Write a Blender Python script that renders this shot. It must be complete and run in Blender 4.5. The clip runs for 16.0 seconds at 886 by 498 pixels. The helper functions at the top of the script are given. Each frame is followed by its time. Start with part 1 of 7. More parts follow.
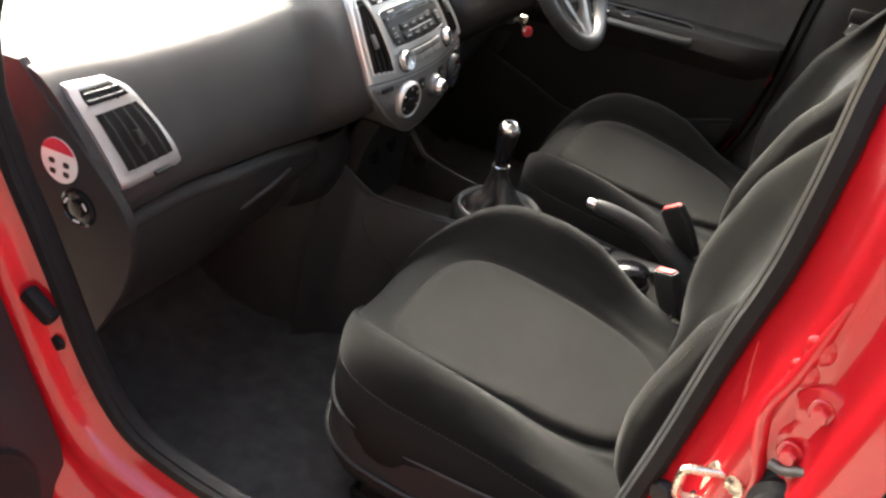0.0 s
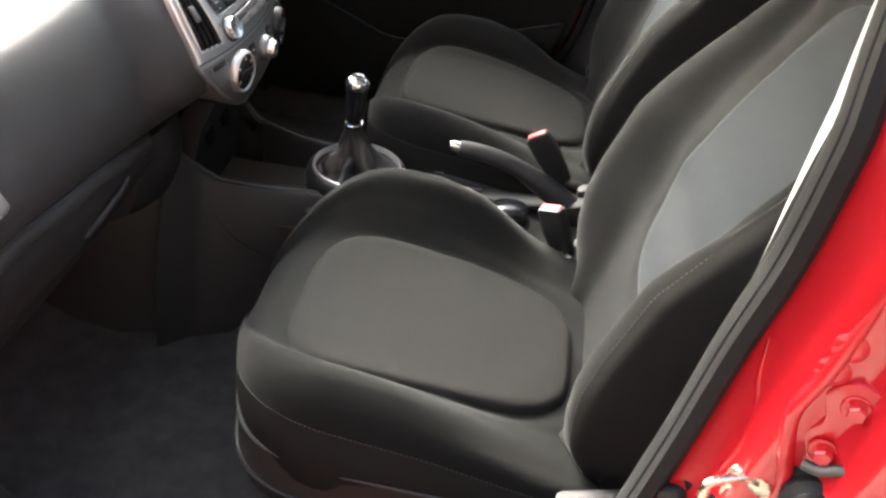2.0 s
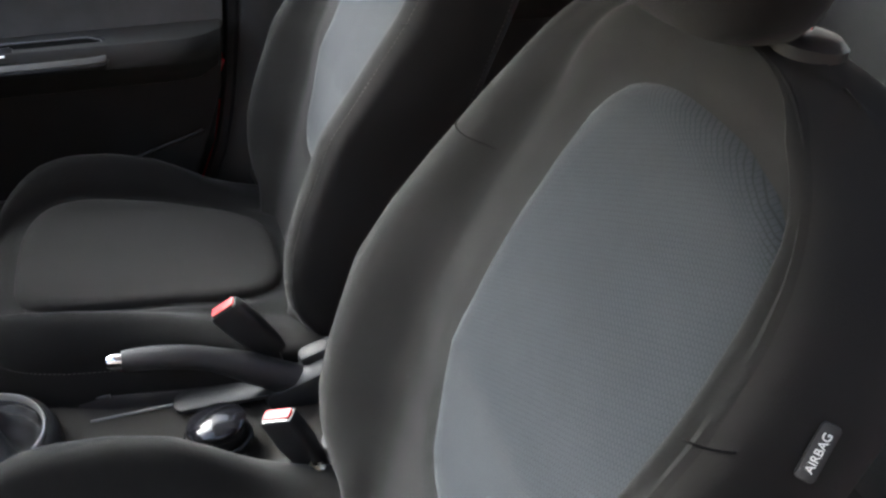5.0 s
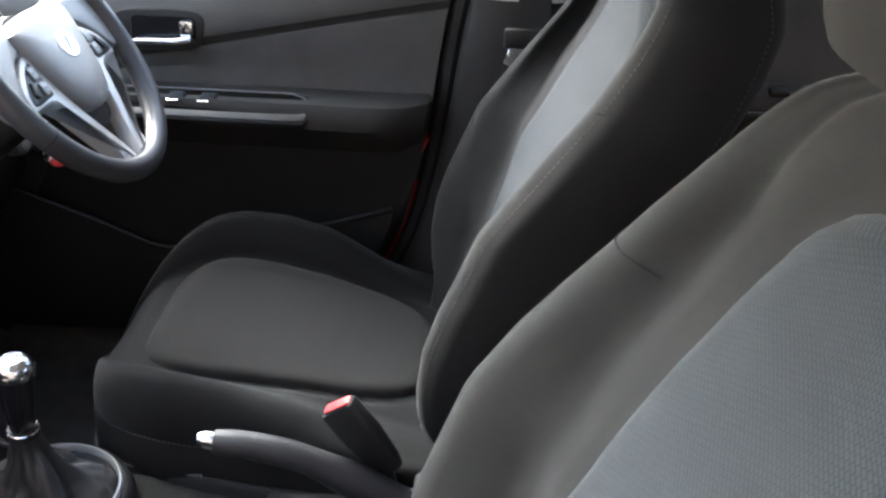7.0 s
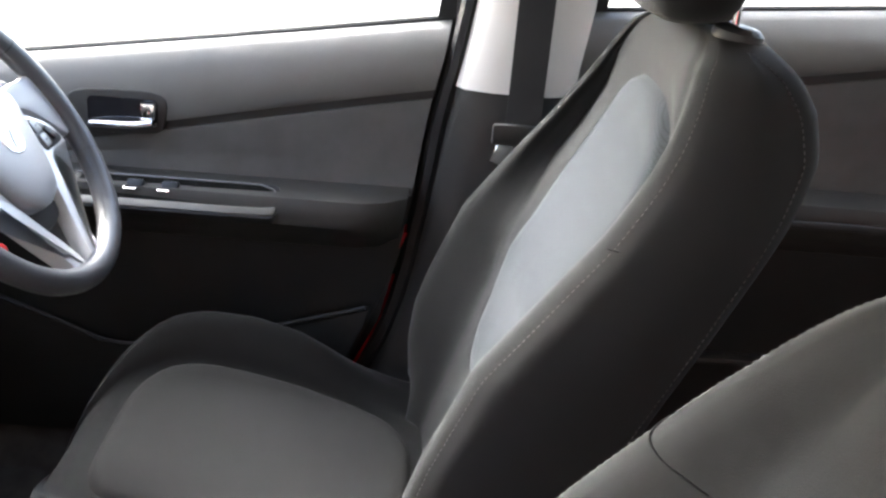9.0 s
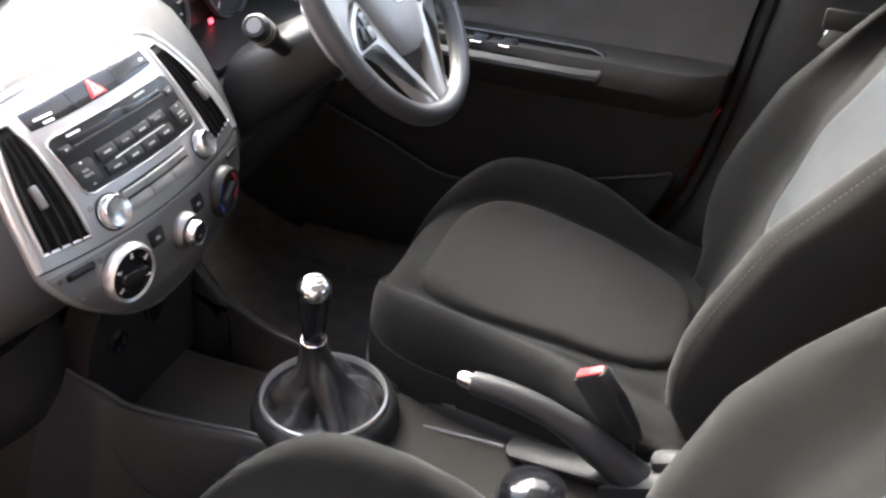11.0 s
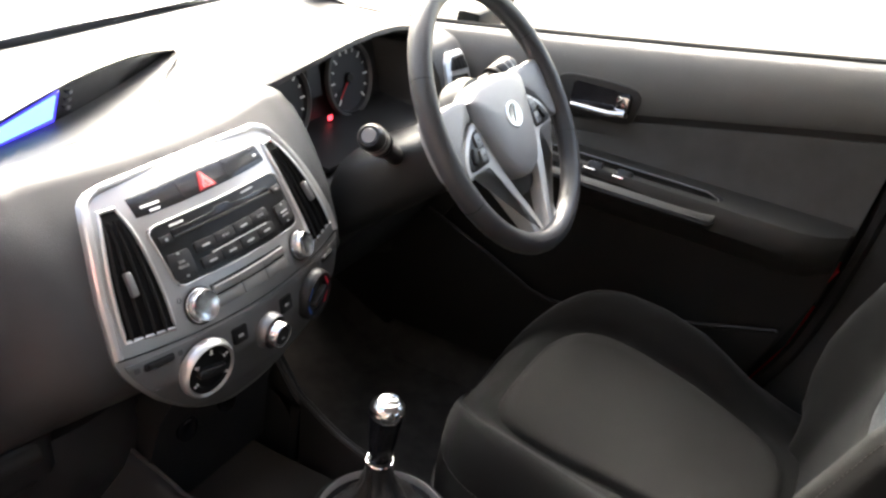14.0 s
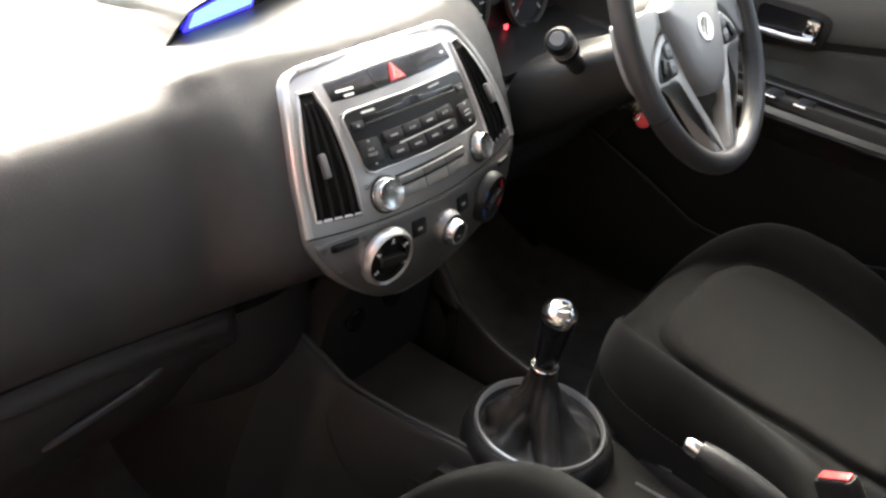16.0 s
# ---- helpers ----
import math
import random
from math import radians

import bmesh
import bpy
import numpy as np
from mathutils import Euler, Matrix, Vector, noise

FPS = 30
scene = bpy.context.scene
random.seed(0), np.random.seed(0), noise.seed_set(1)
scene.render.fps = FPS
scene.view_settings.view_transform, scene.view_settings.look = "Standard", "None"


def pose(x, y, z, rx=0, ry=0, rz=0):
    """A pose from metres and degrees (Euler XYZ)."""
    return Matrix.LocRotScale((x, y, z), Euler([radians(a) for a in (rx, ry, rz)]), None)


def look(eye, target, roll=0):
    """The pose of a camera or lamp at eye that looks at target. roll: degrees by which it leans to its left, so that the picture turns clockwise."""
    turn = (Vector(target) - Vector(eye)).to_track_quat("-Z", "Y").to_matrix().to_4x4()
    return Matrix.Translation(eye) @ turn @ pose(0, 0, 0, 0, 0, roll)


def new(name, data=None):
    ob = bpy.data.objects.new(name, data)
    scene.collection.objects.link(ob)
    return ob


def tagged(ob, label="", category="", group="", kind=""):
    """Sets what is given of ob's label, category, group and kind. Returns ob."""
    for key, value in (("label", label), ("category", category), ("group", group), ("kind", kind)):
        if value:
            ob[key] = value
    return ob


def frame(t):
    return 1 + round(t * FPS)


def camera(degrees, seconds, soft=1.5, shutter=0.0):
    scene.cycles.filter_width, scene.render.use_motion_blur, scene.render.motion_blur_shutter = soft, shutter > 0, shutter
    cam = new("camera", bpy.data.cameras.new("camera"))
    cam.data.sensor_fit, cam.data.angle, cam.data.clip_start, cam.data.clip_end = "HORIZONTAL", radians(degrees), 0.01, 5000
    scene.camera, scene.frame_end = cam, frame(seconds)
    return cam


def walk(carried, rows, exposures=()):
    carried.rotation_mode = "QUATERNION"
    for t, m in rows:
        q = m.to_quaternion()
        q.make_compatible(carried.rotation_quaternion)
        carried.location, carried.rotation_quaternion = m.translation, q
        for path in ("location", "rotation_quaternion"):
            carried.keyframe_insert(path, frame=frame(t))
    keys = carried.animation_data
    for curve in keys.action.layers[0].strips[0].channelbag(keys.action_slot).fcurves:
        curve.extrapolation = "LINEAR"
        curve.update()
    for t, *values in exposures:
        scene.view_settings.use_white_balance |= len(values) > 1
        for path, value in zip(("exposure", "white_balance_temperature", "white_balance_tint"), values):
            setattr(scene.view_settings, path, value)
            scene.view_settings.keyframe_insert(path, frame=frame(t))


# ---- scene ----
cam = camera(50.9, 16.0, soft=2.5, shutter=0.0)
PATH = [
    (0, pose(-1.439, -0.460, 1.392, 58.43, -8.03, -64.93)),
    (0.5, pose(-1.344, -0.436, 1.395, 56.68, -6.42, -64.88)),
    (1, pose(-1.344, -0.365, 1.428, 53.21, -5.74, -71.67)),
    (1.5, pose(-1.369, -0.309, 1.416, 53.49, -7.14, -77.59)),
    (2, pose(-1.329, -0.299, 1.411, 54.08, -5.48, -81.07)),
    (2.5, pose(-1.204, -0.284, 1.405, 54.36, -3.92, -88.46)),
    (2.7, pose(-1.162, -0.273, 1.406, 54.32, -2.60, -91.14)),
    (3, pose(-1.086, -0.261, 1.413, 53.86, -0.92, -97.67)),
    (3.5, pose(-0.994, -0.237, 1.401, 54.67, 1.04, -110.32)),
    (3.7, pose(-0.988, -0.234, 1.386, 56.17, 1.06, -112.45)),
    (5.8, pose(-0.811, -0.384, 1.347, 58.14, 0.00, -97.39)),
    (6, pose(-0.805, -0.401, 1.347, 57.98, 0.91, -94.39)),
    (6.5, pose(-0.767, -0.418, 1.318, 60.21, -0.86, -90.72)),
    (7, pose(-0.720, -0.425, 1.258, 63.27, -2.40, -88.29)),
    (7.5, pose(-0.697, -0.419, 1.266, 63.57, -3.00, -86.03)),
    (8, pose(-0.608, -0.387, 1.255, 63.69, -4.61, -88.23)),
    (8.5, pose(-0.561, -0.377, 1.257, 65.46, -5.15, -90.67)),
    (9, pose(-0.590, -0.395, 1.288, 66.15, -4.53, -89.89)),
    (9.5, pose(-0.659, -0.410, 1.315, 63.01, -2.69, -85.48)),
    (10, pose(-0.748, -0.399, 1.328, 59.32, -1.94, -78.59)),
    (12.3, pose(-0.697, -0.390, 1.327, 56.94, -5.27, -64.17)),
    (12.5, pose(-0.700, -0.367, 1.333, 56.82, -6.21, -63.23)),
    (13, pose(-0.678, -0.383, 1.345, 58.99, -5.98, -60.31)),
    (13.5, pose(-0.673, -0.382, 1.352, 61.14, -7.13, -61.85)),
    (14, pose(-0.680, -0.374, 1.356, 61.49, -7.02, -61.20)),
    (14.5, pose(-0.691, -0.336, 1.337, 60.32, -6.21, -55.52)),
    (15, pose(-0.705, -0.323, 1.331, 59.13, -6.46, -53.01)),
    (15.5, pose(-0.713, -0.324, 1.330, 58.55, -6.73, -52.90)),
    (16, pose(-0.727, -0.330, 1.306, 57.02, -7.14, -52.84)),
]
EXPOSURES = [(0.0, 2.90, 7900, 11), (0.5, 3.1, 7900, 11), (1.0, 3.35, 7900, 11), (2.0, 3.1, 7500, 11), (3.0, 2.7, 7000, 12), (3.6, 2.65, 6900, 12), (6.0, 2.82, 6500, 11), (7.0, 3.1, 6550, 11), (8.0, 3.4, 6650, 12), (9.0, 3.55, 6750, 13), (10.2, 3.5, 7000, 14), (12.5, 3.45, 7600, 14), (13.0, 3.2, 7600, 14), (14.0, 2.75, 7600, 13), (15.0, 2.6, 7800, 12), (15.5, 2.6, 7850, 11), (16.0, 2.68, 7900, 11)]
walk(cam, PATH, EXPOSURES)

# ---- world and light ----
world = bpy.data.worlds.new("sky")
scene.world = world
world.use_nodes = True
wn = world.node_tree.nodes
sky = wn.new("ShaderNodeTexSky")
sky.sky_type = "NISHITA"
sky.sun_disc = False
sky.sun_elevation = radians(33.5)
sky.sun_rotation = radians(46)
sky.air_density, sky.dust_density, sky.ozone_density = 1.0, 3.5, 1.0
wn["Background"].inputs["Strength"].default_value = 0.15
world.node_tree.links.new(sky.outputs["Color"], wn["Background"].inputs["Color"])
sun = new("sun", bpy.data.lights.new("sun", "SUN"))
sun.data.energy, sun.data.angle, sun.data.color = 2.5, radians(46), (0.90, 0.97, 1.04)
sun.matrix_world = look((3.60, 3.47, 3.3), (0, 0, 0))


# ---- materials ----
def material(name, color, rough=0.5, metal=0.0, vary=0.15, scale=40.0, bump=0.1, fine=600.0, coat=0.0, spec=0.5, dirt=0.0):
    """A surface with grain at two scales: broad stains and fine relief."""
    m = bpy.data.materials.new(name)
    m.use_nodes = True
    n, l = m.node_tree.nodes, m.node_tree.links
    b = n["Principled BSDF"]
    co = n.new("ShaderNodeTexCoord")
    big = n.new("ShaderNodeTexNoise")
    big.inputs["Scale"].default_value, big.inputs["Detail"].default_value = scale, 5
    small = n.new("ShaderNodeTexNoise")
    small.inputs["Scale"].default_value, small.inputs["Detail"].default_value = fine, 3
    l.new(co.outputs["Object"], big.inputs["Vector"])
    l.new(co.outputs["Object"], small.inputs["Vector"])
    ramp = n.new("ShaderNodeValToRGB")
    lo = [c * (1 - vary) for c in color]
    hi = [min(1, c * (1 + vary)) for c in color]
    ramp.color_ramp.elements[0].position, ramp.color_ramp.elements[1].position = 0.3, 0.7
    ramp.color_ramp.elements[0].color, ramp.color_ramp.elements[1].color = (*lo, 1), (*hi, 1)
    mix = n.new("ShaderNodeMath")
    mix.operation = "MULTIPLY_ADD"
    mix.inputs[1].default_value = 0.45
    l.new(small.outputs["Fac"], mix.inputs[0])
    half = n.new("ShaderNodeMath")
    half.operation = "MULTIPLY"
    half.inputs[1].default_value = 0.55
    l.new(big.outputs["Fac"], half.inputs[0])
    l.new(half.outputs[0], mix.inputs[2])
    l.new(mix.outputs[0], ramp.inputs["Fac"])
    l.new(ramp.outputs["Color"], b.inputs["Base Color"])
    b.inputs["Metallic"].default_value = metal
    b.inputs["Specular IOR Level"].default_value = spec
    b.inputs["Coat Weight"].default_value = coat
    b.inputs["Coat Roughness"].default_value = 0.05
    rr = n.new("ShaderNodeMapRange")
    rr.inputs["To Min"].default_value, rr.inputs["To Max"].default_value = max(0.02, rough - 0.06), min(1, rough + 0.08)
    l.new(big.outputs["Fac"], rr.inputs["Value"])
    l.new(rr.outputs["Result"], b.inputs["Roughness"])
    if bump:
        bp = n.new("ShaderNodeBump")
        bp.inputs["Strength"].default_value, bp.inputs["Distance"].default_value = bump, 0.001
        l.new(small.outputs["Fac"], bp.inputs["Height"])
        l.new(bp.outputs["Normal"], b.inputs["Normal"])
    return m


def woven(name, light, dark, cell_w, cell_h, bump=0.6, rough=0.9):
    """Cloth with a raised weave, laid along the mesh's own lengths in metres."""
    m = material(name, light, rough, vary=0.14, scale=9.0, fine=900.0, bump=0.0, spec=0.04)
    n, l = m.node_tree.nodes, m.node_tree.links
    b = n["Principled BSDF"]
    uv = n.new("ShaderNodeUVMap")
    brick = n.new("ShaderNodeTexBrick")
    brick.offset, brick.squash = 0.5, 1.0
    brick.inputs["Scale"].default_value = 1.0
    brick.inputs["Brick Width"].default_value, brick.inputs["Row Height"].default_value = cell_w, cell_h
    brick.inputs["Mortar Size"].default_value, brick.inputs["Mortar Smooth"].default_value = cell_h * 0.22, 1.0
    brick.inputs["Color1"].default_value = brick.inputs["Color2"].default_value = (1, 1, 1, 1)
    brick.inputs["Mortar"].default_value = (0, 0, 0, 1)
    turn = n.new("ShaderNodeMapping")
    turn.inputs["Rotation"].default_value[2] = radians(-24)
    l.new(uv.outputs["UV"], turn.inputs["Vector"])
    l.new(turn.outputs["Vector"], brick.inputs["Vector"])
    mx = n.new("ShaderNodeMix")
    mx.data_type = "RGBA"
    mx.inputs["A"].default_value = (*dark, 1)
    ramp = [x for x in n if x.type == "VALTORGB"][0]
    l.new(brick.outputs["Color"], mx.inputs["Factor"])
    l.new(ramp.outputs["Color"], mx.inputs["B"])
    l.new(mx.outputs["Result"], b.inputs["Base Color"])
    bp = n.new("ShaderNodeBump")
    bp.inputs["Strength"].default_value, bp.inputs["Distance"].default_value = bump, 0.0008
    l.new(brick.outputs["Color"], bp.inputs["Height"])
    l.new(bp.outputs["Normal"], b.inputs["Normal"])
    b.inputs["Sheen Weight"].default_value = 0.16 if light[0] < light[2] else 0.03
    b.inputs["Sheen Roughness"].default_value = 0.35
    return m


def glow(name, color, strength):
    m = bpy.data.materials.new(name)
    m.use_nodes = True
    b = m.node_tree.nodes["Principled BSDF"]
    b.inputs["Base Color"].default_value = (0.01, 0.01, 0.02, 1)
    b.inputs["Emission Color"].default_value = (*color, 1)
    b.inputs["Emission Strength"].default_value = strength
    b.inputs["Roughness"].default_value = 0.15
    return m


CLOTH = material("seat_cloth", (0.0086, 0.0085, 0.0083), 0.85, vary=0.24, scale=14, fine=1500, bump=0.4, spec=0.10)
CLOTH.node_tree.nodes["Principled BSDF"].inputs["Sheen Weight"].default_value = 0.09
CLOTH.node_tree.nodes["Principled BSDF"].inputs["Sheen Roughness"].default_value = 0.4
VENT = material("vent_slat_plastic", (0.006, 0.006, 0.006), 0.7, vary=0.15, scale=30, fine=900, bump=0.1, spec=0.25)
CLOTH_SIDE = material("seat_side_cloth", (0.0092, 0.0087, 0.0083), 0.85, vary=0.2, scale=12, fine=1300, bump=0.3, spec=0.25)
# one insert cloth twice: sky blue tint on backrests, warm bounce tint on cushions
INSERT_SKY = woven("sky_tinted_insert_cloth", (0.0270, 0.0305, 0.0340), (0.0120, 0.0138, 0.0156), 0.0052, 0.0030, bump=0.25)
INSERT_WARM = woven("cushion_insert_cloth", (0.0262, 0.0256, 0.0247), (0.0150, 0.0146, 0.0141), 0.0052, 0.0027, bump=0.3)
SEAM = material("black_seam_thread", (0.0035, 0.0035, 0.0035), 0.9, bump=0.0, spec=0.1)
THREAD = material("stitch_thread", (0.046, 0.043, 0.040), 0.8, bump=0.0)
PLASTIC = material("dash_plastic", (0.037, 0.0362, 0.0364), 0.46, vary=0.14, scale=25, fine=1100, bump=0.45, spec=0.48)
PLASTIC_SOFT = material("trim_plastic", (0.025, 0.0245, 0.0243), 0.45, vary=0.14, scale=18, fine=1000, bump=0.4, spec=0.3)
BLACK = material("black_plastic", (0.017, 0.0168, 0.0172), 0.42, vary=0.15, scale=30, fine=900, bump=0.2, spec=0.3)
GLOSS_BLACK = material("gloss_black", (0.010, 0.010, 0.012), 0.15, vary=0.1, scale=30, fine=700, bump=0.0)
SILVER = material("silver_paint_plastic", (0.63, 0.62, 0.61), 0.34, metal=0.8, vary=0.03, scale=30, fine=1500, bump=0.0)
GREY_METAL = material("grey_satin_plastic", (0.17, 0.167, 0.167), 0.38, metal=0.5, vary=0.08, scale=30, fine=1500, bump=0.05)
CHROME = material("chrome", (0.82, 0.82, 0.83), 0.08, metal=1.0, vary=0.03, scale=30, bump=0.0)
STEEL = material("zinc_steel", (0.78, 0.73, 0.60), 0.26, metal=1.0, vary=0.2, scale=120, bump=0.1)
RED_PAINT = material("red_car_paint", (0.60, 0.013, 0.022), 0.24, vary=0.06, scale=12, fine=300, bump=0.02, coat=1.0)
RUBBER = material("rubber_seal", (0.013, 0.013, 0.014), 0.6, vary=0.25, scale=60, fine=900, bump=0.3, spec=0.2)
CARPET = material("carpet", (0.062, 0.059, 0.057), 0.97, vary=0.4, scale=30, fine=1500, bump=0.9, spec=0.1)
LIGHT_TRIM = material("light_grey_trim", (0.55, 0.545, 0.53), 0.6, vary=0.05, scale=20, fine=900, bump=0.25)
LINING = material("roof_lining", (0.52, 0.51, 0.49), 0.95, vary=0.06, scale=15, fine=1500, bump=0.3)
DOOR_CLOTH = material("door_cloth", (0.084, 0.0825, 0.080), 0.95, vary=0.2, scale=20, fine=1600, bump=0.5, spec=0.05)
LEATHER = material("wheel_leather", (0.045, 0.045, 0.048), 0.32, vary=0.06, scale=60, fine=900, bump=0.12)
LEATHER_DARK = material("brake_grip_leather", (0.022, 0.022, 0.023), 0.45, vary=0.15, scale=60, fine=800, bump=0.4)
BOOT = material("gear_boot_leather", (0.017, 0.0165, 0.016), 0.36, vary=0.3, scale=40, fine=600, bump=0.4, spec=0.6)
PAD = material("airbag_pad_plastic", (0.24, 0.245, 0.257), 0.38, vary=0.08, scale=30, fine=1100, bump=0.2, spec=0.9)
RED_PLASTIC = material("red_button_plastic", (0.62, 0.035, 0.04), 0.4, vary=0.06, scale=50, bump=0.05)
WHITE = material("white_print", (0.75, 0.75, 0.74), 0.5, vary=0.04, bump=0.0)
RED_PRINT = material("red_print", (0.62, 0.03, 0.06), 0.5, vary=0.05, bump=0.0)
BLUE_PRINT = material("blue_print", (0.05, 0.14, 0.45), 0.5, vary=0.05, bump=0.0)
CONCRETE = material("concrete", (0.32, 0.295, 0.26), 0.9, vary=0.18, scale=0.7, fine=60, bump=0.4)
STRAP = material("belt_webbing", (0.020, 0.020, 0.021), 0.75, vary=0.2, scale=60, fine=1400, bump=0.5)
SCREEN = glow("blue_screen", (0.18, 0.55, 1.0), 0.42)
SCREEN_EDGE = glow("blue_screen_border", (0.03, 0.03, 1.0), 0.55)
EMBLEM = material("bright_emblem", (0.85, 0.85, 0.86), 0.22, metal=0.95, vary=0.03, bump=0.0)
# upper door plastic, lightened to carry the light on the door's top
DOOR_TRIM = material("door_trim_lit_plastic", (0.092, 0.0905, 0.088), 0.45, vary=0.12, scale=18, fine=1000, bump=0.35, spec=0.5)
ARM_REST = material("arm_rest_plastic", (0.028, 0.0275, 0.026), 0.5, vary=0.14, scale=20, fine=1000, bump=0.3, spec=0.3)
# lower door plastic, the shade low in the car put into its colour
DOOR_LOWER = material("door_lower_shaded_plastic", (0.017, 0.0166, 0.0163), 0.45, vary=0.15, scale=18, fine=1000, bump=0.35, spec=0.2)
PANEL = material("satin_panel_plastic", (0.24, 0.235, 0.23), 0.38, metal=0.5, vary=0.08, scale=30, fine=1500, bump=0.05)
WARN = glow("red_warning_lamp", (1.0, 0.05, 0.08), 0.9)
PANEL_DIM = material("satin_door_strip", (0.075, 0.073, 0.068), 0.5, metal=0.35, vary=0.08, scale=30, fine=1500, bump=0.05)
PANEL_SILVER = material("panel_silver", (0.44, 0.435, 0.43), 0.36, metal=0.85, vary=0.05, scale=30, fine=1500, bump=0.02)
GUNMETAL = material("gunmetal_satin", (0.22, 0.217, 0.216), 0.42, metal=0.8, vary=0.06, scale=30, fine=1500, bump=0.03)
RADIO_BLACK = material("radio_black", (0.0060, 0.0060, 0.0065), 0.30, vary=0.1, scale=40, fine=900, bump=0.0, spec=0.4)
RADIO_KEY = material("radio_key_plastic", (0.014, 0.014, 0.015), 0.45, vary=0.12, scale=60, fine=900, bump=0.05, spec=0.35)
# near-black, puts the shade of deep recesses into the colour of flat sheets
RECESS_SHADE = material("recess_shade", (0.0035, 0.0035, 0.0035), 0.8, vary=0.1, scale=30, fine=900, bump=0.0, spec=0.1)
PRINT_GREY = material("grey_print", (0.38, 0.38, 0.38), 0.5, vary=0.04, bump=0.0)
PRINT_DARK = material("dark_print", (0.08, 0.08, 0.08), 0.5, vary=0.04, bump=0.0)
SPOKE = material("spoke_silver", (0.60, 0.595, 0.59), 0.40, metal=0.5, vary=0.04, scale=30, fine=1500, bump=0.0)
CONSOLE = material("console_plastic", (0.0225, 0.0220, 0.0222), 0.48, vary=0.14, scale=18, fine=1000, bump=0.4, spec=0.3)
TRAY_MAT = material("tray_rubber", (0.034, 0.031, 0.027), 0.7, vary=0.2, scale=25, fine=900, bump=0.4, spec=0.2)
GLOVE = material("glove_box_plastic", (0.022, 0.0215, 0.0217), 0.42, vary=0.15, scale=22, fine=1000, bump=0.3, spec=0.35)
PILLAR_DARK = material("pillar_trim_plastic", (0.0165, 0.0163, 0.0165), 0.40, vary=0.12, scale=18, fine=1000, bump=0.3, spec=0.5)
HINGE_STEEL = material("dull_steel", (0.10, 0.095, 0.09), 0.45, metal=0.6, vary=0.25, scale=90, bump=0.15)
# dark, so that the added light-blocking wall throws little back
BLOCK_WALL = material("dark_block_wall", (0.105, 0.092, 0.082), 0.9, vary=0.2, scale=1.2, fine=80, bump=0.4)
DIAL = material("dial_face", (0.026, 0.026, 0.031), 0.4, vary=0.1, bump=0.0)


def glass_material():
    m = bpy.data.materials.new("window_glass")
    m.use_nodes = True
    b = m.node_tree.nodes["Principled BSDF"]
    b.inputs["Base Color"].default_value = (0.93, 0.97, 0.95, 1)
    b.inputs["Roughness"].default_value = 0.0
    b.inputs["IOR"].default_value = 1.05
    b.inputs["Transmission Weight"].default_value = 1.0
    return m


GLASS = glass_material()


# ---- mesh helpers ----
def finish(name, bm, mat, angle=40):
    bmesh.ops.recalc_face_normals(bm, faces=bm.faces)
    me = bpy.data.meshes.new(name)
    bm.to_mesh(me)
    bm.free()
    me.materials.append(mat)
    me.polygons.foreach_set("use_smooth", [True] * len(me.polygons))
    me.set_sharp_from_angle(angle=radians(angle))
    return me


def thing(name, at, label, category, group="", kind=""):
    ob = new(name)
    ob.empty_display_size = 0.05
    ob.location = at
    return tagged(ob, label, category, group, kind)


def origin(ob):
    p = Vector((0, 0, 0))
    while ob:
        p += ob.location
        ob = ob.parent
    return p


def part(name, bm, mat, parent, label="", angle=40):
    """Links a bmesh, given in the world's metres, as one mesh object under a thing or a part."""
    at = origin(parent) if parent else Vector((0, 0, 0))
    bmesh.ops.translate(bm, verts=bm.verts, vec=-at)
    ob = new(name, finish(name, bm, mat, angle))
    ob.parent = parent
    return tagged(ob, label)


def solo(name, bm, mat, label, category, group="", kind="", angle=40):
    lo = Vector([min(v.co[i] for v in bm.verts) for i in range(3)])
    hi = Vector([max(v.co[i] for v in bm.verts) for i in range(3)])
    at = Vector(((lo.x + hi.x) / 2, (lo.y + hi.y) / 2, lo.z))
    bmesh.ops.translate(bm, verts=bm.verts, vec=-at)
    ob = new(name, finish(name, bm, mat, angle))
    ob.location = at
    return tagged(ob, label, category, group, kind)


def loft(rings, closed=True, caps=True, bm=None):
    """A skin over rings of equal length; closed: each ring is a loop."""
    bm = bm or bmesh.new()
    rows = [[bm.verts.new(p) for p in r] for r in rings]
    n = len(rows[0])
    for a, b in zip(rows, rows[1:]):
        for i in range(n if closed else n - 1):
            j = (i + 1) % n
            bm.faces.new((a[i], a[j], b[j], b[i]))
    if caps and closed:
        bm.faces.new(rows[0])
        bm.faces.new(rows[-1])
    return bm


def rbox(size, at, bevel=0.004, seg=2, rot=(0, 0, 0), bm=None, taper=1.0):
    bm2 = bmesh.new()
    bmesh.ops.create_cube(bm2, size=1)
    for v in bm2.verts:
        k = taper if v.co.z > 0 else 1.0
        v.co = Vector((v.co.x * size[0] * k, v.co.y * size[1] * k, v.co.z * size[2]))
    if bevel:
        bmesh.ops.bevel(bm2, geom=bm2.edges[:], offset=bevel, segments=seg, affect="EDGES", profile=0.5)
    bmesh.ops.transform(bm2, matrix=pose(*at, *rot), verts=bm2.verts)
    return merge(bm, bm2)


def merge(bm, bm2):
    if bm is None:
        return bm2
    me = bpy.data.meshes.new("tmp")
    bm2.to_mesh(me)
    bm2.free()
    bm.from_mesh(me)
    bpy.data.meshes.remove(me)
    return bm


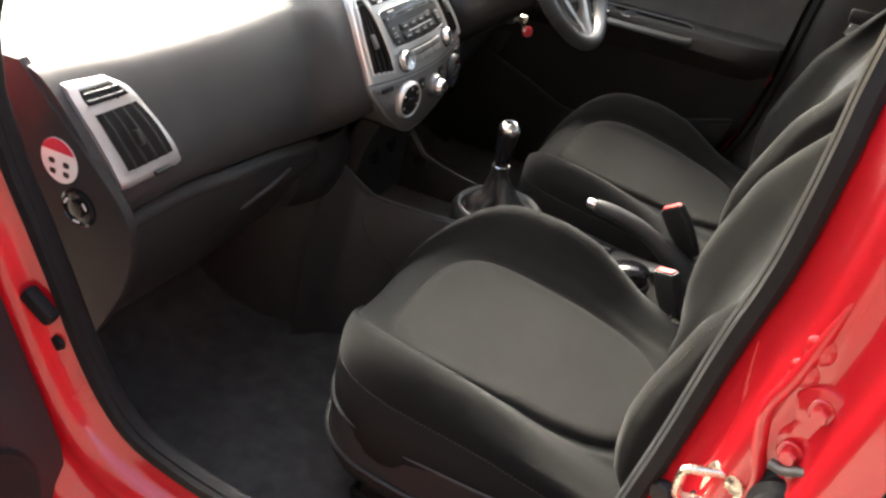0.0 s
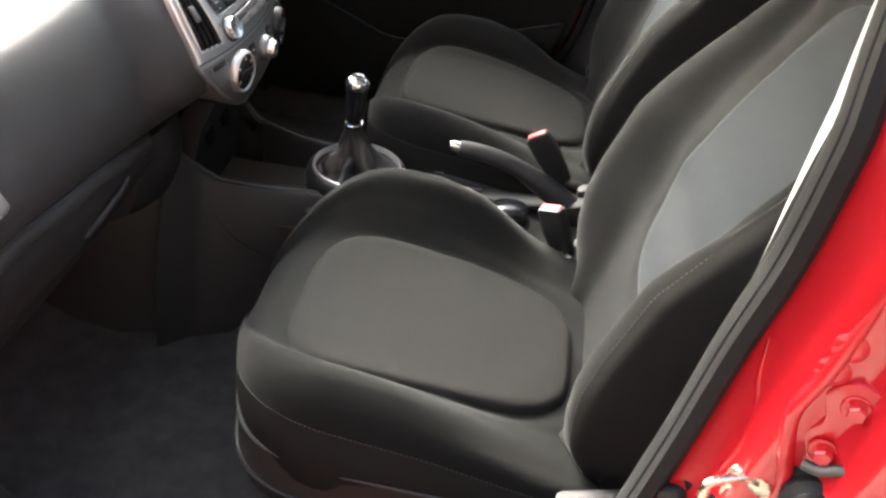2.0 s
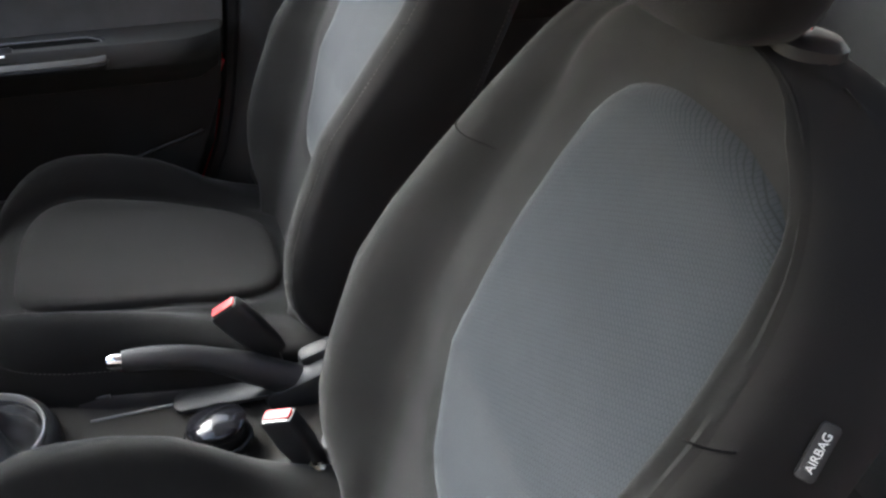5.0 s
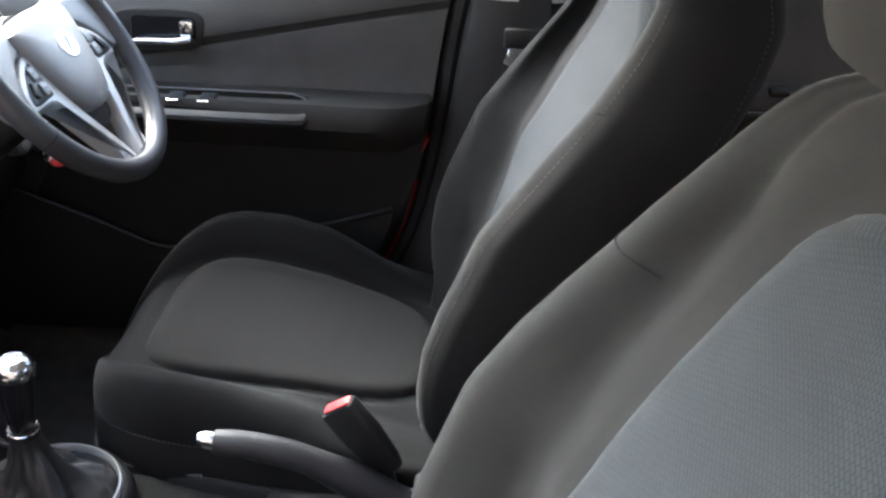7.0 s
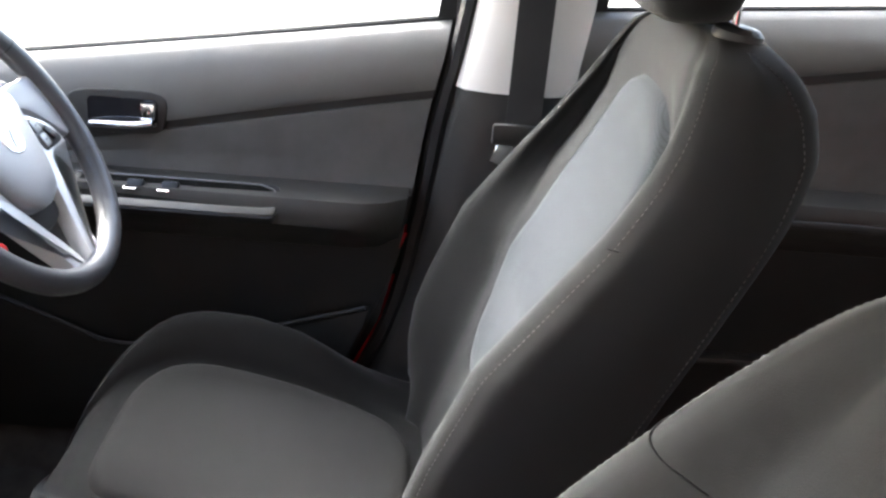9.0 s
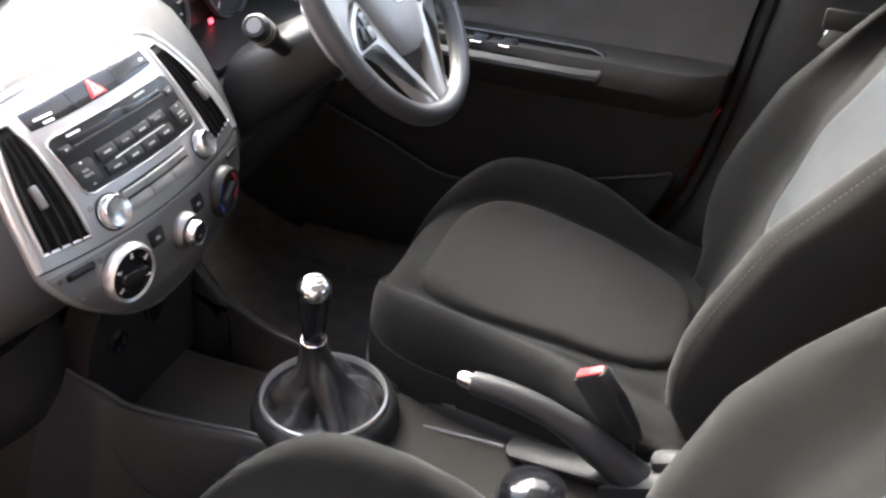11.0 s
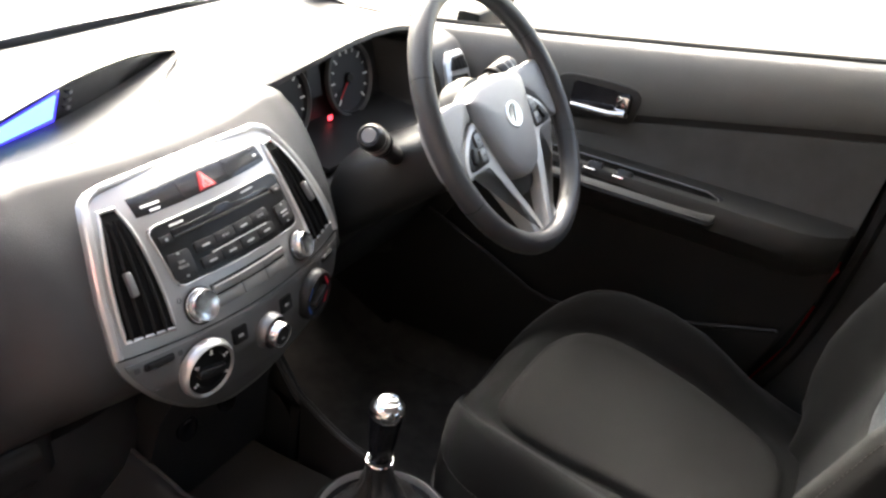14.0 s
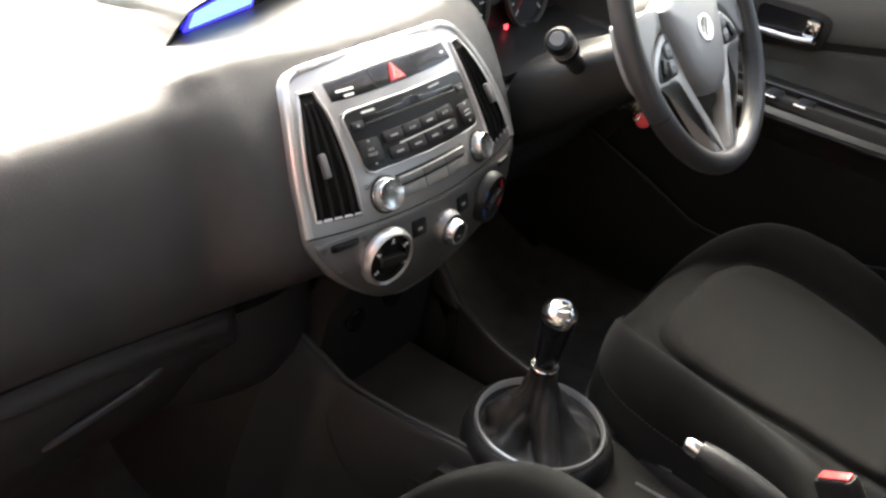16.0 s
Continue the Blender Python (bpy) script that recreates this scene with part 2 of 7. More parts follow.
def smooth_line(pts, n):
    """A Catmull-Rom curve through the points, n steps to a span."""
    p = [Vector(q) for q in pts]
    p = [p[0] * 2 - p[1]] + p + [p[-1] * 2 - p[-2]]
    out = []
    for i in range(1, len(p) - 2):
        a, b, c, d = p[i - 1:i + 3]
        for k in range(n):
            t = k / n
            out.append(0.5 * (2 * b + (c - a) * t + (2 * a - 5 * b + 4 * c - d) * t * t + (3 * b - a - 3 * c + d) * t ** 3))
    out.append(p[-2])
    return out


def tube(pts, r, sides=8, loop=False, bm=None, flat=1.0):
    """A round bar along a line of points; r: a radius or one for each point."""
    pts = [Vector(p) for p in pts]
    n = len(pts)
    rs = r if isinstance(r, (list, tuple)) else [r] * n
    rings = []
    up = None
    for i, p in enumerate(pts):
        a = pts[(i - 1) % n] if loop or i else p
        b = pts[(i + 1) % n] if loop or i < n - 1 else p
        d = (b - a).normalized()
        if up is None:
            up = d.orthogonal().normalized()
        up = (up - d * up.dot(d)).normalized()
        side = d.cross(up)
        rings.append([p + rs[i] * (math.cos(k) * up + flat * math.sin(k) * side) for k in [2 * math.pi * j / sides for j in range(sides)]])
    if loop:
        rings.append(rings[0])
        bm2 = loft(rings, caps=False)
        bmesh.ops.remove_doubles(bm2, verts=bm2.verts, dist=1e-5)
    else:
        bm2 = loft(rings)
    return merge(bm, bm2)


def stitches(line, r=0.0006, stitch=0.0042, gap=0.0020):
    """A row of short threads along a line, with a gap between each two."""
    pts = [Vector(p) for p in line]
    at = [0.0]
    for a, b in zip(pts, pts[1:]):
        at.append(at[-1] + (b - a).length)

    def place(d):
        return Vector([interp(d, at, [p[i] for p in pts]) for i in range(3)])
    bm, d = bmesh.new(), 0.0
    while d + stitch < at[-1]:
        a, c = place(d), place(d + stitch)
        along = (c - a).normalized()
        u = along.orthogonal().normalized()
        w = along.cross(u)
        rings = []
        for q, k in ((a, 0.4), (a.lerp(c, 0.3), 1.0), (a.lerp(c, 0.7), 1.0), (c, 0.4)):
            rings.append([q + r * k * (math.cos(t) * u + math.sin(t) * w) for t in (0, 1.571, 3.142, 4.712)])
        loft(rings, bm=bm)
        d += stitch + gap
    return bm


def lathe(profile, at, turn=(0, 0, 0), sides=32, bm=None, caps=True):
    """Turns (radius, height) pairs round z, then places the body."""
    rings = [[(r * math.cos(a), r * math.sin(a), h) for a in [2 * math.pi * k / sides for k in range(sides)]] for r, h in profile]
    bm2 = loft(rings, caps=caps)
    bmesh.ops.transform(bm2, matrix=pose(*at, *turn), verts=bm2.verts)
    return merge(bm, bm2)


def slab(outline, depth, m, bevel=0.002, bm=None):
    """A flat outline of (x, y), thickened along -z, with eased edges, placed by the matrix m."""
    bm2 = bmesh.new()
    f = bm2.faces.new([bm2.verts.new((x, y, 0)) for x, y in outline])
    f.normal_update()
    if f.normal.z < 0:
        f.normal_flip()
    r = bmesh.ops.extrude_face_region(bm2, geom=[f])
    bmesh.ops.translate(bm2, verts=[v for v in r["geom"] if isinstance(v, bmesh.types.BMVert)], vec=(0, 0, -depth))
    bm2.normal_update()
    if bevel:
        rim = [e for e in bm2.edges if all(abs(v.co.z) < 1e-6 for v in e.verts)]
        bmesh.ops.bevel(bm2, geom=rim, offset=bevel, segments=2, affect="EDGES", profile=0.5)
    bmesh.ops.transform(bm2, matrix=m, verts=bm2.verts)
    return merge(bm, bm2)


def rounded(w, h, r, n=5, cx=0.0, cy=0.0):
    """A rectangle's outline with rounded corners."""
    out = []
    for sx, sy, a0 in ((1, 1, 0), (-1, 1, 90), (-1, -1, 180), (1, -1, 270)):
        for k in range(n + 1):
            a = radians(a0 + 90 * k / n)
            out.append((cx + sx * (w / 2 - r) + r * math.cos(a), cy + sy * (h / 2 - r) + r * math.sin(a)))
    return out


def lettering(text, size, m, mat, parent):
    cu = bpy.data.curves.new("lettering", "FONT")
    cu.body, cu.size, cu.extrude, cu.align_x, cu.align_y = text, size, 0.0002, "CENTER", "CENTER"
    tmp = bpy.data.objects.new("lettering", cu)
    scene.collection.objects.link(tmp)
    me = bpy.data.meshes.new_from_object(tmp.evaluated_get(bpy.context.evaluated_depsgraph_get()))
    bpy.data.objects.remove(tmp)
    bm = bmesh.new()
    bm.from_mesh(me)
    bpy.data.meshes.remove(me)
    bmesh.ops.transform(bm, matrix=m, verts=bm.verts)
    return part("lettering", bm, mat, parent, "white lettering")


def interp(x, xs, ys):
    return float(np.interp(x, xs, ys))



# ---- ground ----
def make_ground():
    bm = bmesh.new()
    n, half = 24, 300.0
    g = [[bm.verts.new((half * (2 * i / n - 1) ** 3, half * (2 * j / n - 1) ** 3, 0)) for i in range(n + 1)] for j in range(n + 1)]
    for j in range(n):
        for i in range(n):
            bm.faces.new((g[j][i], g[j][i + 1], g[j + 1][i + 1], g[j + 1][i]))
    ob = part("ground", bm, CONCRETE, None)
    tagged(ob, "pale worn concrete yard under the car", "ground", kind="structure")


make_ground()


def make_light_block():
    """A plain unseen wall, added to keep low sky light off the near side."""
    rows = []
    for y in np.linspace(-7.0, 7.0, 15):
        rows.append([(-2.75, y, 0.0), (-2.75, y, 3.2), (-2.95, y, 3.2), (-2.95, y, 0.0)])
    solo("wall_west", loft(rows), BLOCK_WALL, "plain dark wall, unseen, added to block low sky light from the near side", "wall", kind="structure", angle=20)


make_light_block()

# ---- car body ----
body = thing("hatchback_car", (0, 0, 0.0), "red hatchback body shell with its near doors open", "car body")

# the near door opening, as (y, z), going round from the front of the roof
OPENING = [(-0.10, 1.385), (0.17, 1.24), (0.33, 1.06), (0.355, 0.95), (0.335, 0.86), (0.300, 0.774), (0.272, 0.703), (0.242, 0.624), (0.207, 0.556), (0.165, 0.513), (0.10, 0.490), (0.0, 0.474),
           (-0.12, 0.468), (-0.26, 0.472), (-0.340, 0.53), (-0.407, 0.68), (-0.443, 0.835), (-0.467, 0.98), (-0.484, 1.07), (-0.494, 1.19), (-0.500, 1.31), (-0.44, 1.385)]


def lean(z):
    """How far the upper body leans in above the belt line."""
    return 0.0 if z < 1.16 else 0.55 * (z - 1.16) ** 1.15


def opening_line(n=10):
    pts = smooth_line([(0, y, z) for y, z in OPENING] + [(0, *OPENING[0])], n)[:-1]
    return [(p.y, p.z) for p in pts]


def rear_out(y):
    """The centre pillar stands further out than the windscreen pillar."""
    t = min(1.0, max(0.0, (-y - 0.12) / 0.24))
    return 0.045 * t * t * (3 - 2 * t)


def opening_frame(side, profile, n=10):
    """Sweeps (outward, x) pairs round the door opening; outward is measured away from the opening."""
    line = opening_line(n)
    k = len(line)
    rings = []
    for o, x in profile:
        ring = []
        for i, (y, z) in enumerate(line):
            ay, az = line[i - 1]
            by, bz = line[(i + 1) % k]
            d = Vector((by - ay, bz - az)).normalized()
            ny, nz = d.y, -d.x
            if (ny * (y - -0.05) + nz * (z - 0.85)) < 0:
                ny, nz = -ny, -nz
            ring.append((side * (x + rear_out(y) - lean(z)), y + ny * o, z + nz * o))
        rings.append(ring)
    return loft(rings, closed=True, caps=False)


def make_body():
    # red steel steps round the near opening, with a hollow flange and a ridge
    prof = [(0.006, 0.728), (0.012, 0.738), (0.016, 0.750), (0.030, 0.756), (0.036, 0.772), (0.044, 0.788), (0.060, 0.792), (0.070, 0.790), (0.082, 0.800), (0.088, 0.822),
            (0.100, 0.832), (0.13, 0.834)]
    part("door_frame", opening_frame(-1, prof), RED_PAINT, body, "glossy red painted steel door surround", 75)
    bm = opening_frame(-1, [(-0.006, 0.729), (-0.007, 0.736), (-0.005, 0.744), (0.001, 0.748), (0.009, 0.743), (0.011, 0.731), (0.006, 0.725), (-0.002, 0.724), (-0.006, 0.729)])
    part("door_seal", bm, RUBBER, body, "black rubber door seal")
    bm = opening_frame(-1, [(-0.004, 0.746), (-0.002, 0.754), (0.008, 0.757), (0.014, 0.753), (0.014, 0.746), (-0.004, 0.746)])
    part("seal_lip", bm, RUBBER, body, "black outer lip of the door seal")
    # outer sill, hinge pillar fill and rear quarter
    bm = rbox((0.12, 2.1, 0.16), (-0.775, -0.45, 0.25), 0.03, 3)
    part("sill", bm, RED_PAINT, body, "red painted sill")
    bm = rbox((0.10, 2.1, 0.16), (0.775, -0.45, 0.27), 0.03, 3)
    part("sill", bm, RED_PAINT, body, "red painted sill")
    bm = rbox((0.07, 0.26, 0.62), (-0.80, 0.585, 0.62), 0.02, 3)
    part("hinge_pillar", bm, RED_PAINT, body, "red painted front wing edge behind the hinges")
    for s in (-1, 1):
        bm = rbox((0.06, 0.75, 0.72), (s * 0.76, -1.62, 0.66), 0.03, 3)
        part("rear_quarter", bm, RED_PAINT, body, "red painted rear quarter panel")
    # floor pan, bulkhead and tail
    bm = rbox((1.44, 2.7, 0.03), (0, -0.55, 0.275), 0.008, 1)
    part("floor_pan", bm, BLACK, body)
    rows = []
    for y, z in [(0.56, 0.29), (0.62, 0.36), (0.68, 0.55), (0.705, 0.78), (0.71, 0.90)]:
        rows.append([(-0.72, y, z), (0.72, y, z), (0.72, y + 0.03, z), (-0.72, y + 0.03, z)])
    part("bulkhead", loft(rows), BLACK, body, "black bulkhead behind the footwells")
    bm = rbox((1.40, 0.06, 0.75), (0, -1.92, 0.66), 0.02, 2)
    part("tailgate", bm, RED_PAINT, body)
    # roof with its lining
    def roof_rows(dz, k):
        rows = []
        for y in np.linspace(0.0, -1.85, 10):
            h = 1.44 - 0.05 * ((y + 0.8) / 1.0) ** 2 + dz
            top = [(x, y, h - 0.055 * (x / 0.6) ** 2) for x in np.linspace(-0.60, 0.60, 13)]
            rows.append(top + [(x, y, z - 0.012) for x, _, z in reversed(top)])
        return rows
    part("roof", loft(roof_rows(0.02, 0)), RED_PAINT, body)
    part("roof_lining", loft(roof_rows(0.0, 0)), LINING, body, "pale grey cloth roof lining")
    # pillars: front, rear
    for s in (-1, 1):
        bm = tube(smooth_line([(s * 0.715, 0.70, 0.92), (s * 0.69, 0.42, 1.12), (s * 0.63, 0.15, 1.31), (s * 0.58, -0.02, 1.39)], 6), 0.038, 10, flat=0.7)
        part("front_pillar", bm, LIGHT_TRIM, body, "light grey windscreen pillar trim")
        bm = tube(smooth_line([(s * 0.58, -0.02, 1.40), (s * 0.60, -0.6, 1.415), (s * 0.59, -1.2, 1.40), (s * 0.58, -1.8, 1.36)], 5), 0.035, 8)
        part("roof_rail", bm, LIGHT_TRIM, body, "light grey roof rail trim")
        bm = tube([(s * 0.70, -1.30, 1.06), (s * 0.66, -1.36, 1.24), (s * 0.60, -1.42, 1.39)], 0.035, 8)
        part("quarter_pillar", bm, LIGHT_TRIM, body, "light grey trim of the rear quarter pillar")
        bm = tube([(s * 0.70, -1.90, 1.02), (s * 0.58, -1.84, 1.37)], 0.06, 8)
        part("rear_pillar", bm, LIGHT_TRIM, body, "light grey rear pillar trim")
    # windscreen, black band at its foot
    rows = []
    for v in np.linspace(0, 1, 5):
        y, z = 0.73 - 0.75 * v, 0.925 + 0.475 * v
        w = 0.70 - 0.13 * v
        rows.append([(x * w, y - 0.06 * x * x, z) for x in np.linspace(-1, 1, 11)] + [(x * w, y - 0.06 * x * x + 0.004, z + 0.004) for x in np.linspace(1, -1, 11)])
    ws = part("windscreen", loft(rows), GLASS, body, "clear laminated windscreen")
    ws.visible_shadow = False
    bm = rbox((1.40, 0.03, 0.035), (0, 0.722, 0.917), 0.008, 2)
    part("windscreen_band", bm, GLOSS_BLACK, body, "black lower edge of the windscreen")


make_body()


def far_edge(z):
    """Rear edge of the far front door."""
    return interp(z, [0.30, 0.42, 0.519, 0.604, 0.70, 0.804, 0.933, 1.015, 1.092, 1.39], [-0.18, -0.27, -0.324, -0.358, -0.378, -0.394, -0.410, -0.427, -0.439, -0.45])


def b_pillar_trim(s, front, z_split):
    """Inner trim of a centre pillar: dark below, light above the belt."""
    def rings(z0, z1, grow):
        out = []
        for z in np.linspace(z0, z1, 11):
            y0 = front(z)
            x = 0.715 - lean(z)
            w = interp(z, [0.3, 0.8, 1.0, 1.4], [0.30, 0.20, 0.160, 0.15])
            g = grow
            out.append([(s * x, y0 + 0.004, z), (s * (x - 0.022 - g), y0, z), (s * (x - 0.040 - g), y0 - 0.014, z), (s * (x - 0.050 - g), y0 - 0.05, z), (s * (x - 0.052 - g), y0 - w + 0.04, z),
                        (s * (x - 0.035 - g), y0 - w, z), (s * x, y0 - w, z)])
        return out
    part("pillar_lower_trim", loft(rings(0.30, z_split + 0.005, 0.0)), PLASTIC_SOFT, body, "dark grey lower pillar trim")
    part("pillar_upper_trim", loft(rings(z_split, 1.385, 0.004)), LIGHT_TRIM, body, "light grey upper pillar trim")



def near_pillar_trim(split):
    """Trim of the near centre pillar: a slanted face from the seal to an inner corner."""
    def rings(z0, z1, g):
        out = []
        for z in np.linspace(z0, z1, 15):
            a = interp(z, [0.30, 0.52, 0.68, 0.78, 0.84, 0.95, 1.02, 1.08, 1.14, 1.20, 1.27, 1.385], [-0.27, -0.355, -0.408, -0.436, -0.450, -0.469, -0.477, -0.483, -0.490, -0.502, -0.518, -0.545])
            b = interp(z, [0.30, 0.52, 0.68, 0.78, 0.84, 0.95, 1.02, 1.08, 1.14, 1.20, 1.27, 1.385], [-0.29, -0.37, -0.422, -0.448, -0.461, -0.479, -0.487, -0.490, -0.494, -0.500, -0.516, -0.543])
            if z < split + 0.001 and g == 0:
                a -= 0.002
                b -= 0.002
            l = lean(z)
            out.append([(-(0.766 - l), a + 0.003, z), (-(0.760 - l), a, z), (-(0.746 - l), (a + b) / 2 + 0.001, z), (-(0.733 - l), b + 0.001, z), (-(0.728 - l), b - 0.004, z), (-(0.719 - l), b - 0.05, z), (-(0.712 - l), b - 0.10, z), (-(0.766 - l), b - 0.12, z)])
        return out
    part("pillar_lower_trim", loft(rings(0.30, split + 0.005, 0.0)), PILLAR_DARK, body, "dark grey lower pillar trim")
    part("pillar_upper_trim", loft(rings(split, 1.385, 0.002)), LIGHT_TRIM, body, "light grey upper pillar trim")
    bead = []
    for z in np.linspace(0.60, 1.36, 30):
        a = interp(z, [0.30, 0.52, 0.68, 0.78, 0.84, 0.95, 1.02, 1.08, 1.14, 1.20, 1.27, 1.385], [-0.27, -0.355, -0.408, -0.436, -0.450, -0.469, -0.477, -0.483, -0.490, -0.502, -0.518, -0.545])
        bead.append((-(0.768 - lean(z)), a - 0.001, z))
    part("ribbed_seal", tube(bead, 0.0055, 10), RUBBER, body, "black ribbed rubber edge beside the trim")
    part("adjuster_cover", rbox((0.012, 0.030, 0.16), (-0.694, -0.580, 1.27), 0.004, 2, (0, 0, 0)), LIGHT_TRIM, body, "light grey belt height adjuster")


near_pillar_trim(0.982)
b_pillar_trim(1, lambda z: far_edge(z) - 0.016, 0.974)
def far_pillar(z0, z1):
    rows = []
    for z in np.linspace(z0, z1, 12):
        x, y = 0.724 - lean(z), far_edge(z)
        rows.append([(x, y + 0.030, z), (x + 0.03, y + 0.030, z), (x + 0.03, y - 0.20, z), (x, y - 0.20, z)])
    return loft(rows)


part("centre_pillar", far_pillar(0.34, 0.66), RED_PAINT, body, "red painted centre pillar")
part("pillar_cover", far_pillar(0.66, 1.385), RUBBER, body, "black upper pillar cover")
part("door_seal", tube([(0.700 - lean(z), far_edge(z) - 0.010, z) for z in np.linspace(0.34, 1.38, 26)], 0.0145, 8), RUBBER, body, "black rubber door seal")


def pillar_fittings():
    """Striker, bolts and plugs on the red near pillar."""
    x = -0.818
    y0, z0 = -0.505, 0.877
    plate = part("striker_plate", slab(rounded(0.042, 0.034, 0.010), 0.005, pose(x - 0.014, y0 + 0.002, z0, 0, -90, -24), 0.0015), STEEL, body, "zinc striker plate")
    loop = [(x - 0.012, y0 + 0.002, z0 + 0.015), (x - 0.022, y0 + 0.029, z0 + 0.014), (x - 0.0235, y0 + 0.033, z0 + 0.012), (x - 0.024, y0 + 0.034, z0 + 0.008), (x - 0.024, y0 + 0.034, z0 - 0.010), (x - 0.0235, y0 + 0.033, z0 - 0.014), (x - 0.022, y0 + 0.029, z0 - 0.016), (x - 0.013, y0, z0 - 0.017)]
    part("striker", tube(loop, 0.0040, 10), STEEL, body, "zinc plated steel door striker loop")
    for dz in (0.012, -0.012):
        part("screw", lathe([(0.0085, 0), (0.0085, 0.003), (0.0055, 0.0050), (0.0, 0.0052)], (x - 0.016, y0 - 0.006, z0 + dz), (0, -90, -24), 14), STEEL, plate)
    part("latch_slot", rbox((0.010, 0.014, 0.040), (x - 0.006, y0 + 0.016, z0 - 0.040), 0.004, 2, (0, 0, -20)), RUBBER, body, "dark slot below the striker")
    plug = part("pillar_plug", slab(smooth_outline([(-0.021, -0.012), (-0.010, -0.021), (0.010, -0.019), (0.021, -0.008), (0.020, 0.012), (0.008, 0.020), (-0.012, 0.018), (-0.021, 0.008)], 3), 0.010, pose(-0.797, -0.466, 0.822, 0, -90, -30), 0.002), RUBBER, body, "black plastic plug")
    part("plug_button", lathe([(0.0125, 0), (0.0125, 0.008), (0.0105, 0.011), (0.006, 0.0115), (0, 0.0115)], (-0.797, -0.466, 0.822), (0, -90, -30), 18), BLACK, plug)
    # pressed ridges in the red steel
    for name_pts, r in ((((-0.797, -0.490, 0.998), (-0.800, -0.493, 0.963), (-0.808, -0.497, 0.942), (-0.814, -0.495, 0.918), (-0.815, -0.492, 0.898), (-0.813, -0.488, 0.878), (-0.808, -0.482, 0.850)), 0.0035),
                        (((-0.832, -0.538, 1.085), (-0.833, -0.530, 1.045), (-0.834, -0.521, 1.003), (-0.835, -0.511, 0.970), (-0.835, -0.516, 0.935), (-0.835, -0.524, 0.902), (-0.837, -0.522, 0.860), (-0.838, -0.512, 0.815)), 0.0062)):
        pts = smooth_line(name_pts, 6)
        n = len(pts)
        part("pressed_ridge", tube(pts, [r * min(1.0, 0.25 + 4.0 * min(i, n - 1 - i) / n) for i in range(n)], 12), RED_PAINT, body, "soft ridge pressed into the red steel", 80)
    for cy, cz, h in ((-0.528, 1.030, 0.020), (-0.524, 1.008, 0.016)):
        part("pressed_dimple", lathe([(0.012, 0), (0.010, 0.002), (0.006, 0.0032), (0, 0.0036)], (-0.8345, cy, cz), (0, -90, -14), 20), RED_PAINT, body, "small pressed dimple", 80)
    # rear door hinge on the pillar: bracket, washers and six-sided bolts
    hinge = part("hinge_plate", slab(smooth_outline([(-0.036, -0.012), (-0.022, -0.022), (0.000, -0.020), (0.014, -0.026), (0.034, -0.020), (0.040, 0.002), (0.026, 0.018), (0.004, 0.012), (-0.014, 0.020), (-0.034, 0.010)], 4), 0.007,
         pose(-0.842, -0.542, 0.966, 0, -90, -16), 0.0025), RED_PAINT, body, "red painted hinge bracket")
    for y, z in ((-0.5450, 0.988), (-0.5370, 0.944)):
        bolt = part("hinge_bolt", lathe([(0.0068, 0.0), (0.0070, 0.0060), (0.0060, 0.0074), (0, 0.0076)], (-0.845, y, z), (0, -90, -16), 6), RED_PAINT, hinge, "red painted bolt", 20)
        part("washer", lathe([(0.0100, 0), (0.0100, 0.0018), (0.0092, 0.0025), (0, 0.0025)], (-0.8425, y, z), (0, -90, -16), 24), RED_PAINT, hinge)
    part("check_strap", tube(smooth_line([(-0.846, -0.527, 0.931), (-0.853, -0.537, 0.934), (-0.858, -0.549, 0.943), (-0.868, -0.566, 0.946), (-0.880, -0.595, 0.946)], 4), 0.0042, 10, flat=0.7), HINGE_STEEL, body, "dull steel hinge arm")
    part("cable_boot", lathe([(0.032, 0), (0.032, 0.006), (0.027, 0.010), (0.028, 0.018), (0.022, 0.024), (0.023, 0.034), (0.017, 0.042), (0, 0.043)], (-0.836, -0.552, 0.895), (0, -90, -14), 28), RUBBER, body, "black rubber cable boot")
    # hinge pillar details at the front of the opening
    part("check_plate", rbox((0.02, 0.05, 0.022), (-0.772, 0.283, 0.686), 0.006, 2, (35, 0, 0)), RUBBER, body, "black door check")
    part("plug", lathe([(0.011, 0), (0.009, 0.006), (0, 0.007)], (-0.757, 0.274, 0.625), (0, -90, 0), 16), RUBBER, body, "small black plug")


def smooth_outline(pts, n=4):
    p = smooth_line([(x, y, 0) for x, y in pts] + [(*pts[0], 0)], n)[:-1]
    return [(q.x, q.y) for q in p]


pillar_fittings()

